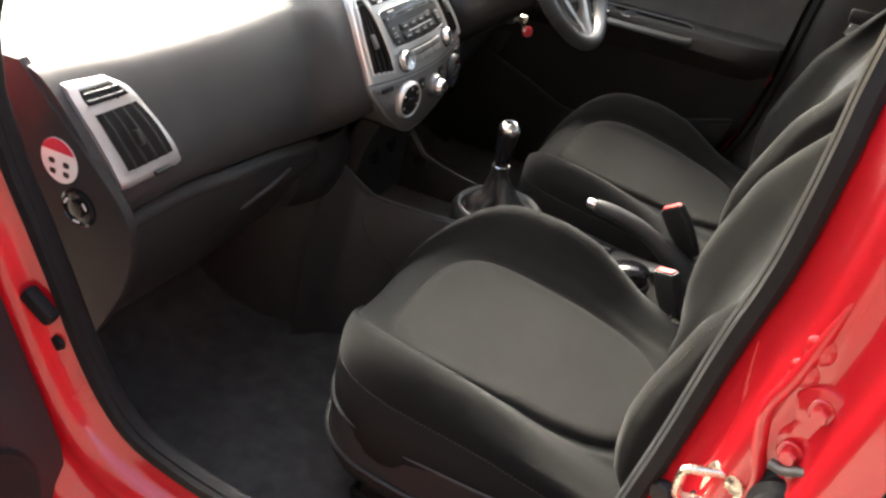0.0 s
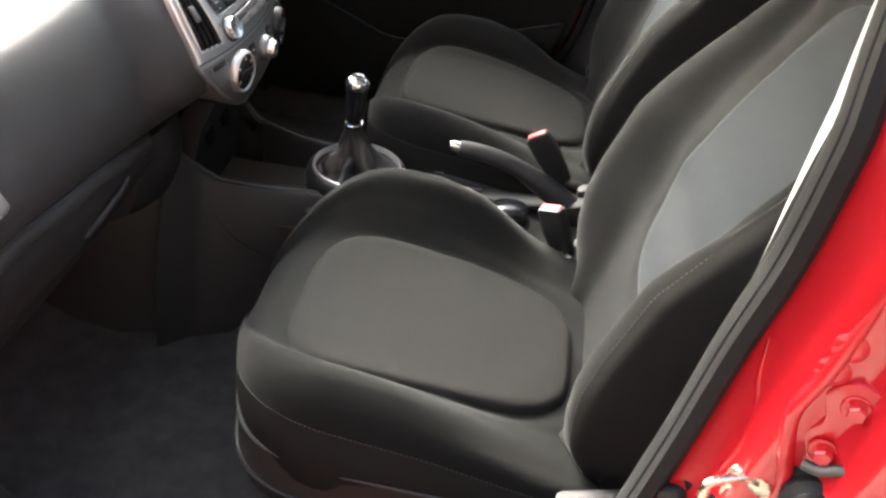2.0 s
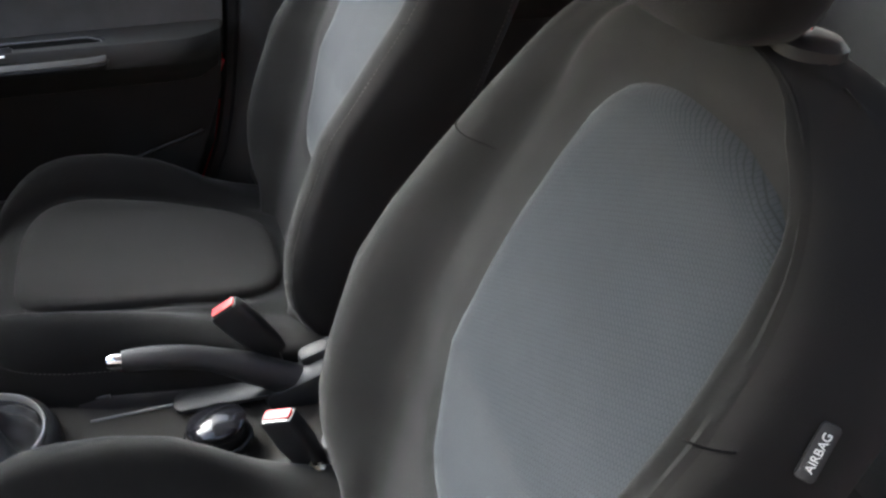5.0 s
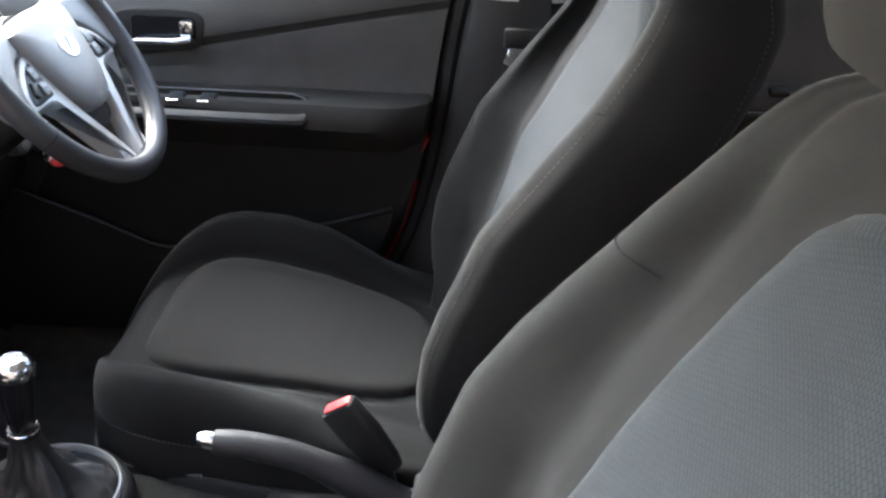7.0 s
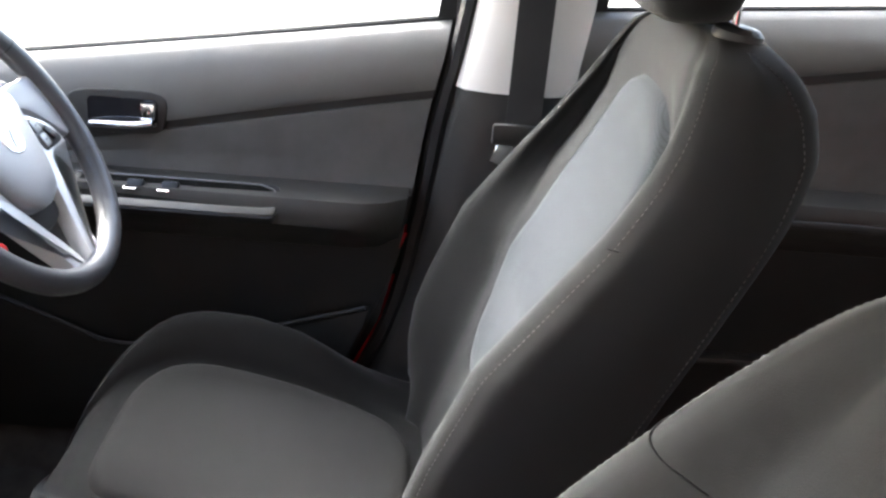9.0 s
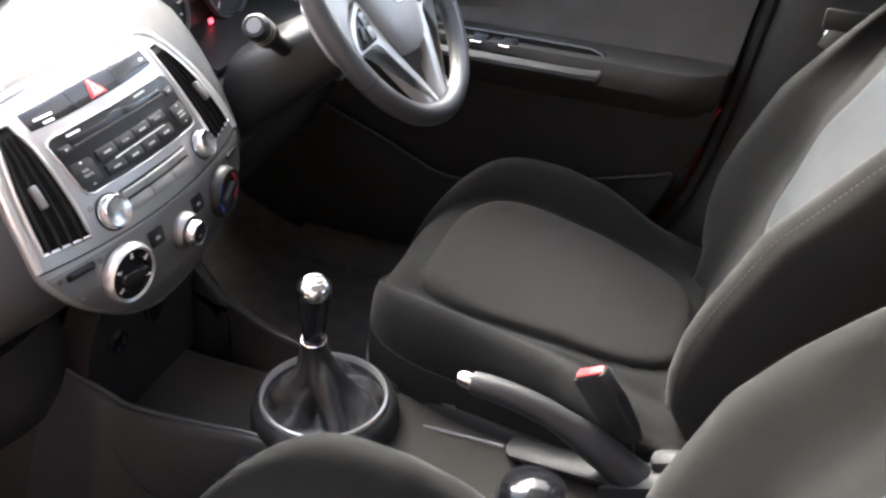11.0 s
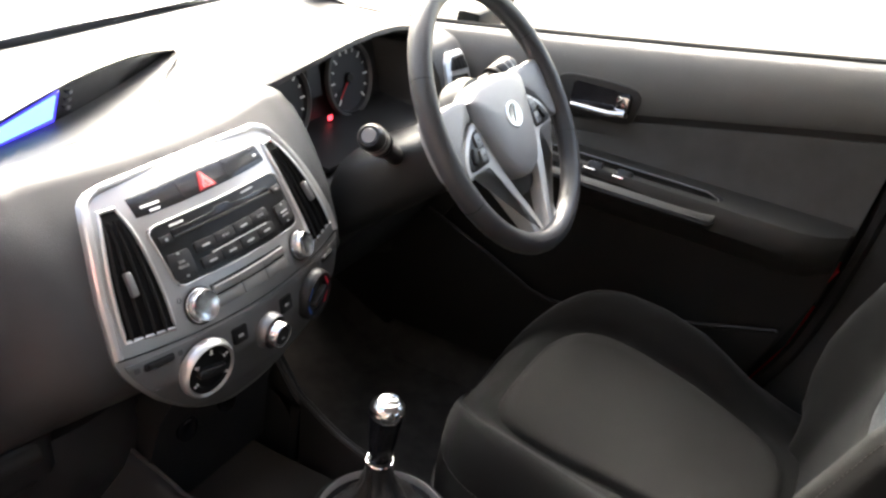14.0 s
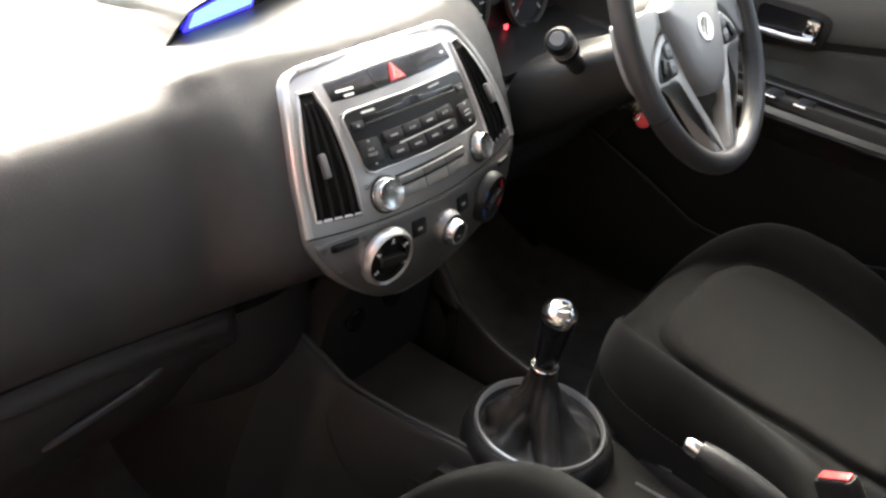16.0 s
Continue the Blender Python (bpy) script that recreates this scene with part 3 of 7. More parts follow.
# ---- carpet ----
def make_carpet():
    for s, name in ((-1, "near"), (1, "far")):
        rows = []
        for y in np.linspace(-0.62, 0.64, 22):
            row = []
            for x in np.linspace(0.11, 0.69, 14):
                z = 0.305 + max(0, (y - 0.33)) ** 1.3 * 0.75 + 0.10 * max(0, (0.16 - x) / 0.05) ** 1.5 * 0.5 + 0.004 * noise.noise((x * 9, y * 9, s))
                z += 0.05 * max(0, (x - 0.66) / 0.03)
                row.append((s * x, y, z))
            rows.append(row + [(a, b, 0.292) for a, b, _ in reversed(row)])
        solo("carpet", loft(rows), CARPET, "dark charcoal carpet on the footwell floor", "carpet", kind="structure")
    # rear floor
    rows = []
    for y in (-0.62, -1.0, -1.15):
        rows.append([(-0.69, y, 0.31), (-0.12, y, 0.32), (0, y, 0.36), (0.12, y, 0.32), (0.69, y, 0.31), (0.69, y, 0.292), (-0.69, y, 0.292)])
    solo("carpet", loft(rows), CARPET, "dark charcoal carpet in the rear footwell", "carpet", kind="structure")


make_carpet()

# ---- front seats ----
SEAT_X = 0.345
CUSH_Y0, CUSH_Y1 = -0.50, 0.045


def cushion_section(y, high=True):
    """Half section of the cushion as (x, z) from the middle of the top round to the underside."""
    s = max(0.0, (y + 0.13) / (CUSH_Y1 + 0.13))
    s = min(s, 0.9995)
    wide = (1 - s ** 2.25) ** (1 / 2.25)
    drop = 0.085 * (1 - (1 - s ** 2.6) ** (1 / 2.6))
    zc = interp(y, [-0.50, -0.40, -0.25, -0.08, 0.06], [0.535, 0.552, 0.582, 0.602, 0.612]) - drop
    k = interp(y, [-0.50, -0.42, -0.37, -0.33, -0.28, -0.24, -0.18, -0.12, -0.06, -0.01, 0.04], [0.0, 0.05, 0.22, 0.52, 1.02, 1.34, 1.56, 1.50, 1.25, 0.85, 0.3] if high else [0.0, 0.10, 0.20, 0.32, 0.52, 0.72, 0.95, 1.05, 1.00, 0.78, 0.3])
    zb = 0.470 + 0.02 * s
    half = [(0, 0.0), (0.07, 0.001), (0.126, 0.003), (0.150, 0.010 * k), (0.170, 0.028 * k), (0.193, 0.046 * k), (0.215, 0.042 * k), (0.238, 0.016 * k), (0.252, -0.026), (0.256, -0.06)]
    if high and MID["k"] > 0.9:
        # the near seat's inner bolster is fuller
        q = min(1.0, k / 1.4)
        half = [(x + q * interp(x, [0.13, 0.17, 0.215, 0.256], [0.0, 0.012, 0.019, 0.006]), z + q * interp(x, [0.13, 0.17, 0.20, 0.238, 0.256], [0.0, 0.004, 0.009, 0.009, 0.0])) for x, z in half]
    pts = [(x * wide, zc + z) for x, z in half] + [(0.250 * wide, zb + 0.015), (0.235 * wide, zb)]
    line = smooth_line([(x, z, 0) for x, z in pts], 5)
    return [(p.x, p.y) for p in line]


def cushion_top(x, y):
    sec = cushion_section(y, x * MID["out"] > 0)
    n = max(range(len(sec)), key=lambda i: sec[i][0])
    return interp(abs(x), [a for a, _ in sec[:n]], [b for _, b in sec[:n]])


INS = {"out": 0.014, "grow": 0.0}
MID = {"k": 1.0, "out": -1}


def insert_gap(x, y):
    """Signed distance-like measure from the cushion insert's outline."""
    cy, hl = -0.218, 0.197
    v = (y - cy) / hl
    x -= INS["out"]
    hw = 0.141 + INS["grow"] + 0.012 * v
    return (abs(x / hw) ** 3.8 + abs(v) ** 3.8) ** (1 / 3.8) - 1


def make_cushion(seat, at, out):
    rings = []
    ss = [0, 0.12, 0.24, 0.36, 0.48, 0.58, 0.67, 0.75, 0.82, 0.88, 0.92, 0.95, 0.97, 0.985, 0.995, 1.0]
    ys = list(np.linspace(CUSH_Y0, -0.14, 40)) + [-0.13 + (CUSH_Y1 + 0.13) * s for s in ss]
    for y in ys:
        full = []
        for side in (1, -1):
            sec = cushion_section(y, side * out > 0)
            ring = [(at + out * side * x, y, z - 0.005 * math.exp(-(insert_gap(side * x, y) / 0.06) ** 2) if z > 0.5 else z) for x, z in sec]
            full += ring if side > 0 else ring[1:][::-1]
        rings.append(full)
    pad = part("seat_cushion", loft(rings), CLOTH, seat, "dark charcoal cloth cushion with raised bolsters")
    pad.data.materials.append(CLOTH_SIDE)
    m, count = len(cushion_section(-0.3)), len(rings[0])
    for f in pad.data.polygons:
        if len(f.vertices) == 4 and min((v % count) if (v % count) < m else count - (v % count) for v in f.vertices) >= 38:
            f.material_index = 1
    # insert
    bm = bmesh.new()
    uv = bm.loops.layers.uv.new("UVMap")
    cy, hl, n = -0.218, 0.192, 64
    rows = []
    for r in list(np.linspace(0.0, 0.94, 14)) + [0.975, 1.0]:
        ring = []
        for k in range(n):
            a = 2 * math.pi * k / n
            c, s = math.cos(a), math.sin(a)
            m = (abs(c) ** 3.8 + abs(s) ** 3.8) ** (-1 / 3.8) * r
            v = s * m
            x, y = c * m * (0.137 + INS["grow"] + 0.012 * v) + INS["out"], cy + hl * v
            lift = 0.0075 if r < 0.95 else (0.005 if r < 0.99 else -0.004)
            ring.append(bm.verts.new((at + out * x, y, cushion_top(x, y) + lift - 0.005 * math.exp(-(insert_gap(x, y) / 0.06) ** 2) * (r < 0.99))))
        rows.append(ring)
    for a, b in zip(rows, rows[1:]):
        for k in range(n):
            j = (k + 1) % n
            if a is rows[0]:
                bm.faces.new((a[0], b[k], b[j]))
            else:
                bm.faces.new((a[k], b[k], b[j], a[j]))
    for v in rows[0][1:]:
        bm.verts.remove(v)
    for f in bm.faces:
        for lp in f.loops:
            lp[uv].uv = (lp.vert.co.x - at, lp.vert.co.y)
    part("cushion_insert", bm, INSERT_WARM, seat, "mid grey woven seat insert with warm bounced light in its colour")
    # stitched seams along both bolsters
    for s in (-1, 1):
        line = []
        for y in list(np.linspace(-0.46, -0.14, 18)) + [-0.13 + (CUSH_Y1 + 0.13) * q for q in (0.1, 0.3, 0.5, 0.65, 0.77, 0.86, 0.93, 0.975)]:
            sec = cushion_section(y, s > 0)
            x, z = sec[38]
            line.append((at + s * (x + 0.0008), y, z + 0.001))
        part("seam", stitches(line), THREAD, seat, "pale stitched seam")
    # plastic skirt that wraps the outer side, the front and the tunnel side
    def skirt(u):
        """Plan of the skirt as (x, y) from one rear end round the front to the other."""
        run = [(-0.256, -0.50), (-0.257, -0.40), (-0.256, -0.30), (-0.255, -0.21), (-0.251, -0.13), (-0.238, -0.062), (-0.206, -0.012), (-0.150, 0.017), (-0.075, 0.029)]
        run = run + [(0.0, 0.032)] + [(-x, y) for x, y in reversed(run)]
        return smooth_line([(x, y, 0) for x, y in run], u)

    plan = skirt(4)
    rows, bead, low = [], [], []
    for k, p in enumerate(plan):
        d = (plan[min(k + 1, len(plan) - 1)] - plan[max(k - 1, 0)]).normalized()
        n = Vector((d.y, -d.x, 0))
        if n.x * p.x + n.y * (p.y + 0.25) < 0:
            n = -n
        top = interp(p.y, [-0.50, -0.30, -0.10, 0.03], [0.520, 0.520, 0.523, 0.520])
        ring = [(-0.022, top), (-0.006, top + 0.005), (0.001, top + 0.001), (0.002, top - 0.012), (0.000, top - 0.048), (0.004, top - 0.058), (0.004, top - 0.070), (-0.004, 0.432), (-0.016, 0.420), (-0.030, 0.428)]
        rows.append([(at + p.x + n.x * o, p.y + n.y * o, z) for o, z in ring])
        bead.append((at + p.x + n.x * 0.001, p.y + n.y * 0.001, top + 0.003))
        low.append((at + p.x + n.x * 0.005, p.y + n.y * 0.005, top - 0.058))
    sh = part("side_shield", loft(rows), PLASTIC_SOFT, seat, "dark plastic skirt round the seat base")
    part("shield_bead", tube(bead[6:-6], 0.0026, 6), PLASTIC, sh, "smooth upper edge of the skirt")
    part("shield_bead", tube(low[2:-2], 0.0030, 6), PLASTIC, sh, "moulded rib of the skirt")
    for s in (-1, 1):
        lever = part("height_lever", rbox((0.014, 0.135, 0.036), (at + s * 0.262, -0.350, 0.494), 0.006, 2, (3, 0, 0)), PLASTIC_SOFT, sh, "plastic seat height lever")
        part("lever_grip", rbox((0.006, 0.115, 0.012), (at + s * 0.2695, -0.348, 0.500), 0.003, 2, (3, 0, 0)), PLASTIC, lever)
        part("hinge_cover", rbox((0.030, 0.10, 0.085), (at + s * 0.262, -0.455, 0.545), 0.012, 2, (-18, 0, 0)), CONSOLE, seat, "plastic backrest hinge cover")
    # base and rails
    part("seat_base", rbox((0.40, 0.40, 0.10), (at, -0.26, 0.43), 0.02, 2), BLACK, seat, "black seat frame")
    for s in (-1, 1):
        part("seat_rail", rbox((0.035, 0.46, 0.045), (at + s * 0.17, -0.27, 0.327), 0.006, 1), BLACK, seat, "black steel seat rail")
        part("rail_bracket", rbox((0.03, 0.05, 0.08), (at + s * 0.17, -0.08, 0.37), 0.006, 1), BLACK, seat)
        part("rail_bracket", rbox((0.03, 0.05, 0.08), (at + s * 0.17, -0.42, 0.37), 0.006, 1), BLACK, seat)


BACK_Z0, BACK_Z1 = 0.50, 1.145



def back_section(z, outer=False):
    """Half section of the backrest as (x, y) from the middle of the front round to the middle of the rear; the outer half has the wider dish."""
    s = min(0.9995, max(0.0, (z - 0.90) / (BACK_Z1 - 0.90)))
    wide = (1 - s ** 3.4) ** (1 / 3.4)
    wide *= interp(z, [0.50, 0.56, 0.60, 0.66, 0.80, 0.90, 0.98, 1.06, 1.2], [0.82, 0.90, 0.95, 0.985, 1.0, 1.0, 0.985, 0.955, 0.92])
    e = interp(z, [0.50, 0.555, 0.58, 0.61, 0.65, 0.70], [0.075, 0.048, 0.032, 0.016, 0.005, 0.0])
    if MID["k"] > 0.9 and not outer:
        wide *= interp(z, [0.90, 1.00, 1.06, 1.11, 1.14], [1.0, 0.965, 0.93, 0.89, 0.84])
    yf = interp(z, [0.50, 0.60, 0.70, 0.75, 0.85, 0.94, 0.985, 1.035, 1.065, 1.095, 1.12, 1.145], [-0.368, -0.382, -0.402, -0.417, -0.457, -0.522, -0.556, -0.588, -0.604, -0.617, -0.628, -0.652])
    yb = interp(z, [0.50, 0.65, 0.763, 0.824, 0.946, 1.015, 1.065, 1.100, 1.123, 1.138, 1.145], [-0.52, -0.562, -0.604, -0.628, -0.682, -0.714, -0.732, -0.730, -0.720, -0.702, -0.674])
    dip = interp(z, [0.50, 0.60, 0.70, 0.78, 0.88, 0.97, 1.03, 1.08, 1.16], [0.045, 0.058, 0.068, 0.070, 0.060, 0.043, 0.031, 0.012, 0.0])
    u = interp(z, [0.70, 0.85, 0.95, 1.10], [0.0, 0.5, 1.3, 1.3]) * (2.0 if outer else 0.6)
    w = interp(z, [0.60, 0.75, 1.0], [0.0, 0.026, 0.030]) if outer and MID["k"] > 0.9 else 0.0
    half = [(0, yf - dip), (0.07, yf - dip + 0.001), (0.118 + 0.024 * u + w, yf - dip + 0.004), (0.142 + 0.020 * u + w * 0.9, yf - dip * 0.80), (0.165 + 0.013 * u + w * 0.6, yf - dip * 0.45), (0.192 + 0.003 * u + w * 0.2, yf - dip * 0.06 - e * 0.7), (0.214, yf + 0.002 - e), (0.232, yf - 0.010 - e),
            (0.243, yf - 0.030 - e), (0.250, (yf + yb) / 2), (0.243, yb + 0.030), (0.228, yb + 0.008), (0.19, yb), (0.10, yb - 0.004), (0, yb - 0.005)]
    line = smooth_line([(x * wide, y, 0) for x, y in half], 4)
    return [(p.x, p.y) for p in line]


def back_front(x, z):
    sec = back_section(z, x > 0)
    n = next(i for i in range(1, len(sec)) if sec[i][0] >= sec[-1][0] and sec[i + 1][0] <= sec[i][0])
    return interp(abs(x), [a for a, _ in sec[:n]], [b for _, b in sec[:n]])


def insert_half(z):
    return (0.014 if MID["k"] > 0.9 else -0.004) + interp(z, [0.70, 0.78, 0.86, 0.92, 0.97, 1.02, 1.06, 1.10], [0.094, 0.107, 0.120, 0.131, 0.140, 0.146, 0.146, 0.142])



def insert_mid(z):
    """How far the insert lies towards the outer side."""
    if MID["k"] > 0.9:
        return interp(z, [0.74, 0.90, 1.00], [0.040, 0.056, 0.064])
    return interp(z, [0.74, 0.90, 1.00, 1.08], [-0.006, -0.016, -0.016, -0.002])


def back_gap(x, z):
    x -= insert_mid(z)
    v = (z - 0.902) / (0.195 + ((0.008 if MID["k"] > 0.9 else -0.014) if z > 0.902 else 0.0))
    hw = insert_half(z) + 0.004
    return (abs(x / hw) ** 3.0 + abs(v) ** 3.0) ** (1 / 3.0) - 1


def make_back(seat, at, out):
    zs = list(np.linspace(BACK_Z0, 1.035, 46)) + [1.048, 1.061, 1.075, 1.088, 1.100, 1.110, 1.119, 1.126, 1.132, 1.137, 1.141, 1.144, 1.145]
    rings = []
    for z in zs:
        halves = []
        for side in (1, -1):
            ring = []
            sec = back_section(z, side > 0)
            for i, (x, y) in enumerate(sec):
                if i < len(sec) * 0.45:
                    y -= 0.006 * math.exp(-(back_gap(side * x, z) / 0.07) ** 2)
                ring.append((at + out * side * x, y, z))
            halves.append(ring)
        rings.append(halves[0] + halves[1][1:-1][::-1])
    shell = part("backrest", loft(rings), CLOTH, seat, "dark charcoal cloth backrest with side bolsters")
    shell.data.materials.append(CLOTH_SIDE)
    m = len(back_section(1.0))
    count = len(rings[0])
    for f in shell.data.polygons:
        if len(f.vertices) == 4 and min((v % count) if (v % count) < m else count - (v % count) for v in f.vertices) >= 27:
            f.material_index = 1
    bm = bmesh.new()
    uv = bm.loops.layers.uv.new("UVMap")
    n = 60
    rows = []
    for r in list(np.linspace(0.0, 0.95, 16)) + [0.98, 1.0]:
        ring = []
        for k in range(n):
            a = 2 * math.pi * k / n
            c, s = math.cos(a), math.sin(a)
            m = (abs(c) ** 3 + abs(s) ** 3) ** (-1 / 3) * r
            z = 0.902 + (0.190 + ((0.008 if MID["k"] > 0.9 else -0.014) if s > 0 else 0.0)) * s * m
            hw = insert_half(z)
            x = c * m * hw + insert_mid(z)
            lift = 0.009 if r < 0.96 else (0.006 if r < 0.99 else -0.006)
            ring.append(bm.verts.new((at + out * x, back_front(x, z) + lift - 0.006 * math.exp(-(back_gap(x, z) / 0.07) ** 2) * (r < 0.99), z)))
        rows.append(ring)
    for a, b in zip(rows, rows[1:]):
        for k in range(n):
            j = (k + 1) % n
            if a is rows[0]:
                bm.faces.new((a[0], b[k], b[j]))
            else:
                bm.faces.new((a[k], b[k], b[j], a[j]))
    for v in rows[0][1:]:
        bm.verts.remove(v)
    bm.verts.index_update()
    for f in bm.faces:
        for lp in f.loops:
            lp[uv].uv = ((lp.vert.co.x - at) * 1.08, lp.vert.co.z * 1.12)
    part("backrest_insert", bm, INSERT_SKY, seat, "grey woven backrest insert with the blue of sky light in its colour")
    # seams: front edge of the bolsters, rear edge, and the short cross seams
    for s in (-1, 1):
        line = []
        for z in np.linspace(0.56, 1.138, 70):
            x, y = back_section(z)[27]
            line.append((at + s * (x - 0.0002), y, z))
        part("seam", stitches(line), THREAD, seat, "pale stitched seam")
        line = []
        for z in np.linspace(0.60, 1.138, 66):
            x, y = back_section(z)[41]
            line.append((at + s * (x + 0.0006), y, z))
        part("seam", stitches(line), THREAD, seat, "pale stitched seam")
        line = []
        for i in range(26 if out > 0 else (14 if s > 0 else 25), 29 if out > 0 or s > 0 else 31):
            x, y = back_section(0.968 + 0.0006 * i, s * out > 0)[i]
            line.append((at + s * x, y + 0.0008, 0.968 + 0.0006 * i))
        part("cross_seam", tube(line, 0.0008, 6), SEAM, seat, "dark cross seam on the bolster")
    # headrest on two posts
    rings = []
    for v in np.linspace(-1, 1, 17):
        w = (1 - abs(v) ** 3.2) ** (1 / 3.2) if abs(v) < 1 else 0.02
        z = 1.232 + 0.086 * v
        yc = -0.642 - 0.010 * v
        ring = []
        for k in range(36):
            a = 2 * math.pi * k / 36
            c, sn = math.cos(a), math.sin(a)
            m = (abs(c) ** 2.8 + abs(sn) ** 2.8) ** (-1 / 2.8)
            ring.append((at + c * m * (0.045 + 0.068 * w), yc + sn * m * (0.018 + 0.034 * w), z))
        rings.append(ring)
    part("headrest", loft(rings), CLOTH, seat, "dark cloth headrest on two chrome posts")
    for s in (-1, 1):
        x = at + s * 0.072
        part("headrest_post", tube([(x, -0.672, 1.10), (x, -0.668, 1.22)], 0.0062, 12), CHROME, seat, "chrome headrest post")
        part("post_guide", lathe([(0.024, 0), (0.024, 0.008), (0.018, 0.013), (0.008, 0.014), (0, 0.014)], (x, -0.676, 1.139), (8, 0, 0), 20), BLACK, seat, "black post collar")


def make_seat(label, at, out):
    MID["k"] = 1.0 if out < 0 else 0.35
    MID["out"] = out
    INS["out"], INS["grow"] = (0.007, 0.006) if out < 0 else (0.014, 0.0)
    seat = thing("front_seat", (at, -0.22, 0.305), label, "car seat", "front seats")
    make_cushion(seat, at, out)
    make_back(seat, at, out)
    return seat


near_seat = make_seat("charcoal and grey cloth front seat beside the open door", -SEAT_X, -1)
far_seat = make_seat("charcoal and grey cloth seat behind the steering wheel", SEAT_X, 1)


def airbag_tag():
    z = 0.989
    x, y = back_section(z)[34]
    m = Matrix.Translation((-SEAT_X - x - 0.006, y - 0.006, z)) @ Matrix(((-0.45, 0.55, -0.70, 0), (0.60, -0.40, -0.69, 0), (-0.66, -0.73, -0.15, 0), (0, 0, 0, 1)))
    m = Matrix.Translation(m.translation) @ m.to_quaternion().to_matrix().to_4x4()
    up = Vector((0.25, -0.50, 0.83)).normalized()
    out = Vector((-0.80, 0.55, 0.15))
    out = (out - up * out.dot(up)).normalized()
    side = up.cross(out)
    m = Matrix.Translation(m.translation) @ Matrix((up, -side, out)).transposed().to_4x4()
    tag = part("airbag_tag", slab(rounded(0.034, 0.0115, 0.003), 0.003, m, 0.0008), PLASTIC_SOFT, near_seat, "grey sewn label with white lettering")
    lettering("AIRBAG", 0.0068, m @ pose(0, 0, 0.0008), WHITE, tag)


airbag_tag()

# the near backrest stands a little more upright
for ob in near_seat.children_recursive:
    if ob.name.startswith(("backrest", "seam", "cross_seam", "airbag", "lettering")):
        dz = origin(ob).z
        for v in ob.data.vertices:
            v.co.y += interp(v.co.z + dz, [0.62, 0.75, 0.90, 1.02, 1.145], [0.0, 0.008, 0.016, 0.012, 0.004])

# the far cushion is a little shorter
for ob in far_seat.children_recursive:
    o = origin(ob)
    if ob.name.startswith(("seat_cushion", "cushion_insert", "seam", "side_shield", "shield_bead")):
        for v in ob.data.vertices:
            if v.co.z + o.z < 0.70:
                v.co.y -= interp(v.co.y + o.y, [-0.14, -0.06, 0.0, 0.045], [0.0, 0.006, 0.016, 0.024])


def make_bench():
    bench = thing("rear_bench", (0, -1.2, 0.31), "dark cloth rear bench seat", "car seat")
    rows = []
    for x in np.linspace(-0.64, 0.64, 33):
        e = 0.02 * (abs(x) / 0.64) ** 8 + 0.012 * math.exp(-(x / 0.02) ** 2)
        rows.append([(x, -0.96, 0.36), (x, -0.955, 0.50 - e), (x, -0.97, 0.545 - e), (x, -1.02, 0.565 - e), (x, -1.20, 0.550 - e), (x, -1.42, 0.535), (x, -1.45, 0.45), (x, -1.42, 0.36)])
    part("bench_cushion", loft(rows), CLOTH, bench, "dark cloth bench cushion")
    rows = []
    for x in np.linspace(-0.64, 0.64, 33):
        e = 0.025 * (abs(x) / 0.64) ** 8 + 0.012 * math.exp(-(x / 0.02) ** 2)
        rows.append([(x, -1.40, 0.52), (x, -1.37 - e, 0.60), (x, -1.43 - e, 0.80), (x, -1.52 - e, 1.02), (x, -1.55, 1.07 - e), (x, -1.62, 1.08 - e), (x, -1.66, 1.02), (x, -1.54, 0.52)])
    part("bench_back", loft(rows), CLOTH, bench, "dark cloth bench backrest")
    part("bench_base", rbox((1.28, 0.46, 0.09), (0, -1.20, 0.345), 0.01, 1), BLACK, bench)


make_bench()

# ---- dashboard ----
dash = thing("dashboard", (0, 0.40, 0.56), "black grained plastic dashboard with silver vent surrounds", "dashboard")


STACK_Z = [0.62, 0.66, 0.70, 0.735, 0.78, 0.812, 0.83, 0.85, 0.87, 0.89, 0.91, 0.925, 0.94, 0.96, 0.98]
STACK_Y = [0.200, 0.178, 0.158, 0.143, 0.138, 0.146, 0.153, 0.163, 0.176, 0.190, 0.2055, 0.2205, 0.238, 0.264, 0.295]


def stack_face(x, z):
    return interp(z, STACK_Z, STACK_Y) + 0.75 * x * x


def crown(x):
    """The dash top rises a little over the centre panel."""
    k = min(1.0, max(0.0, (0.26 - abs(x)) / 0.09))
    return 0.014 * k * k * (3 - 2 * k)


def dash_low(x):
    """Height of the crease under the upper dash."""
    return interp(x, [-0.68, -0.55, -0.37, -0.15, 0.15, 0.68], [0.775, 0.779, 0.757, 0.718, 0.718, 0.755])


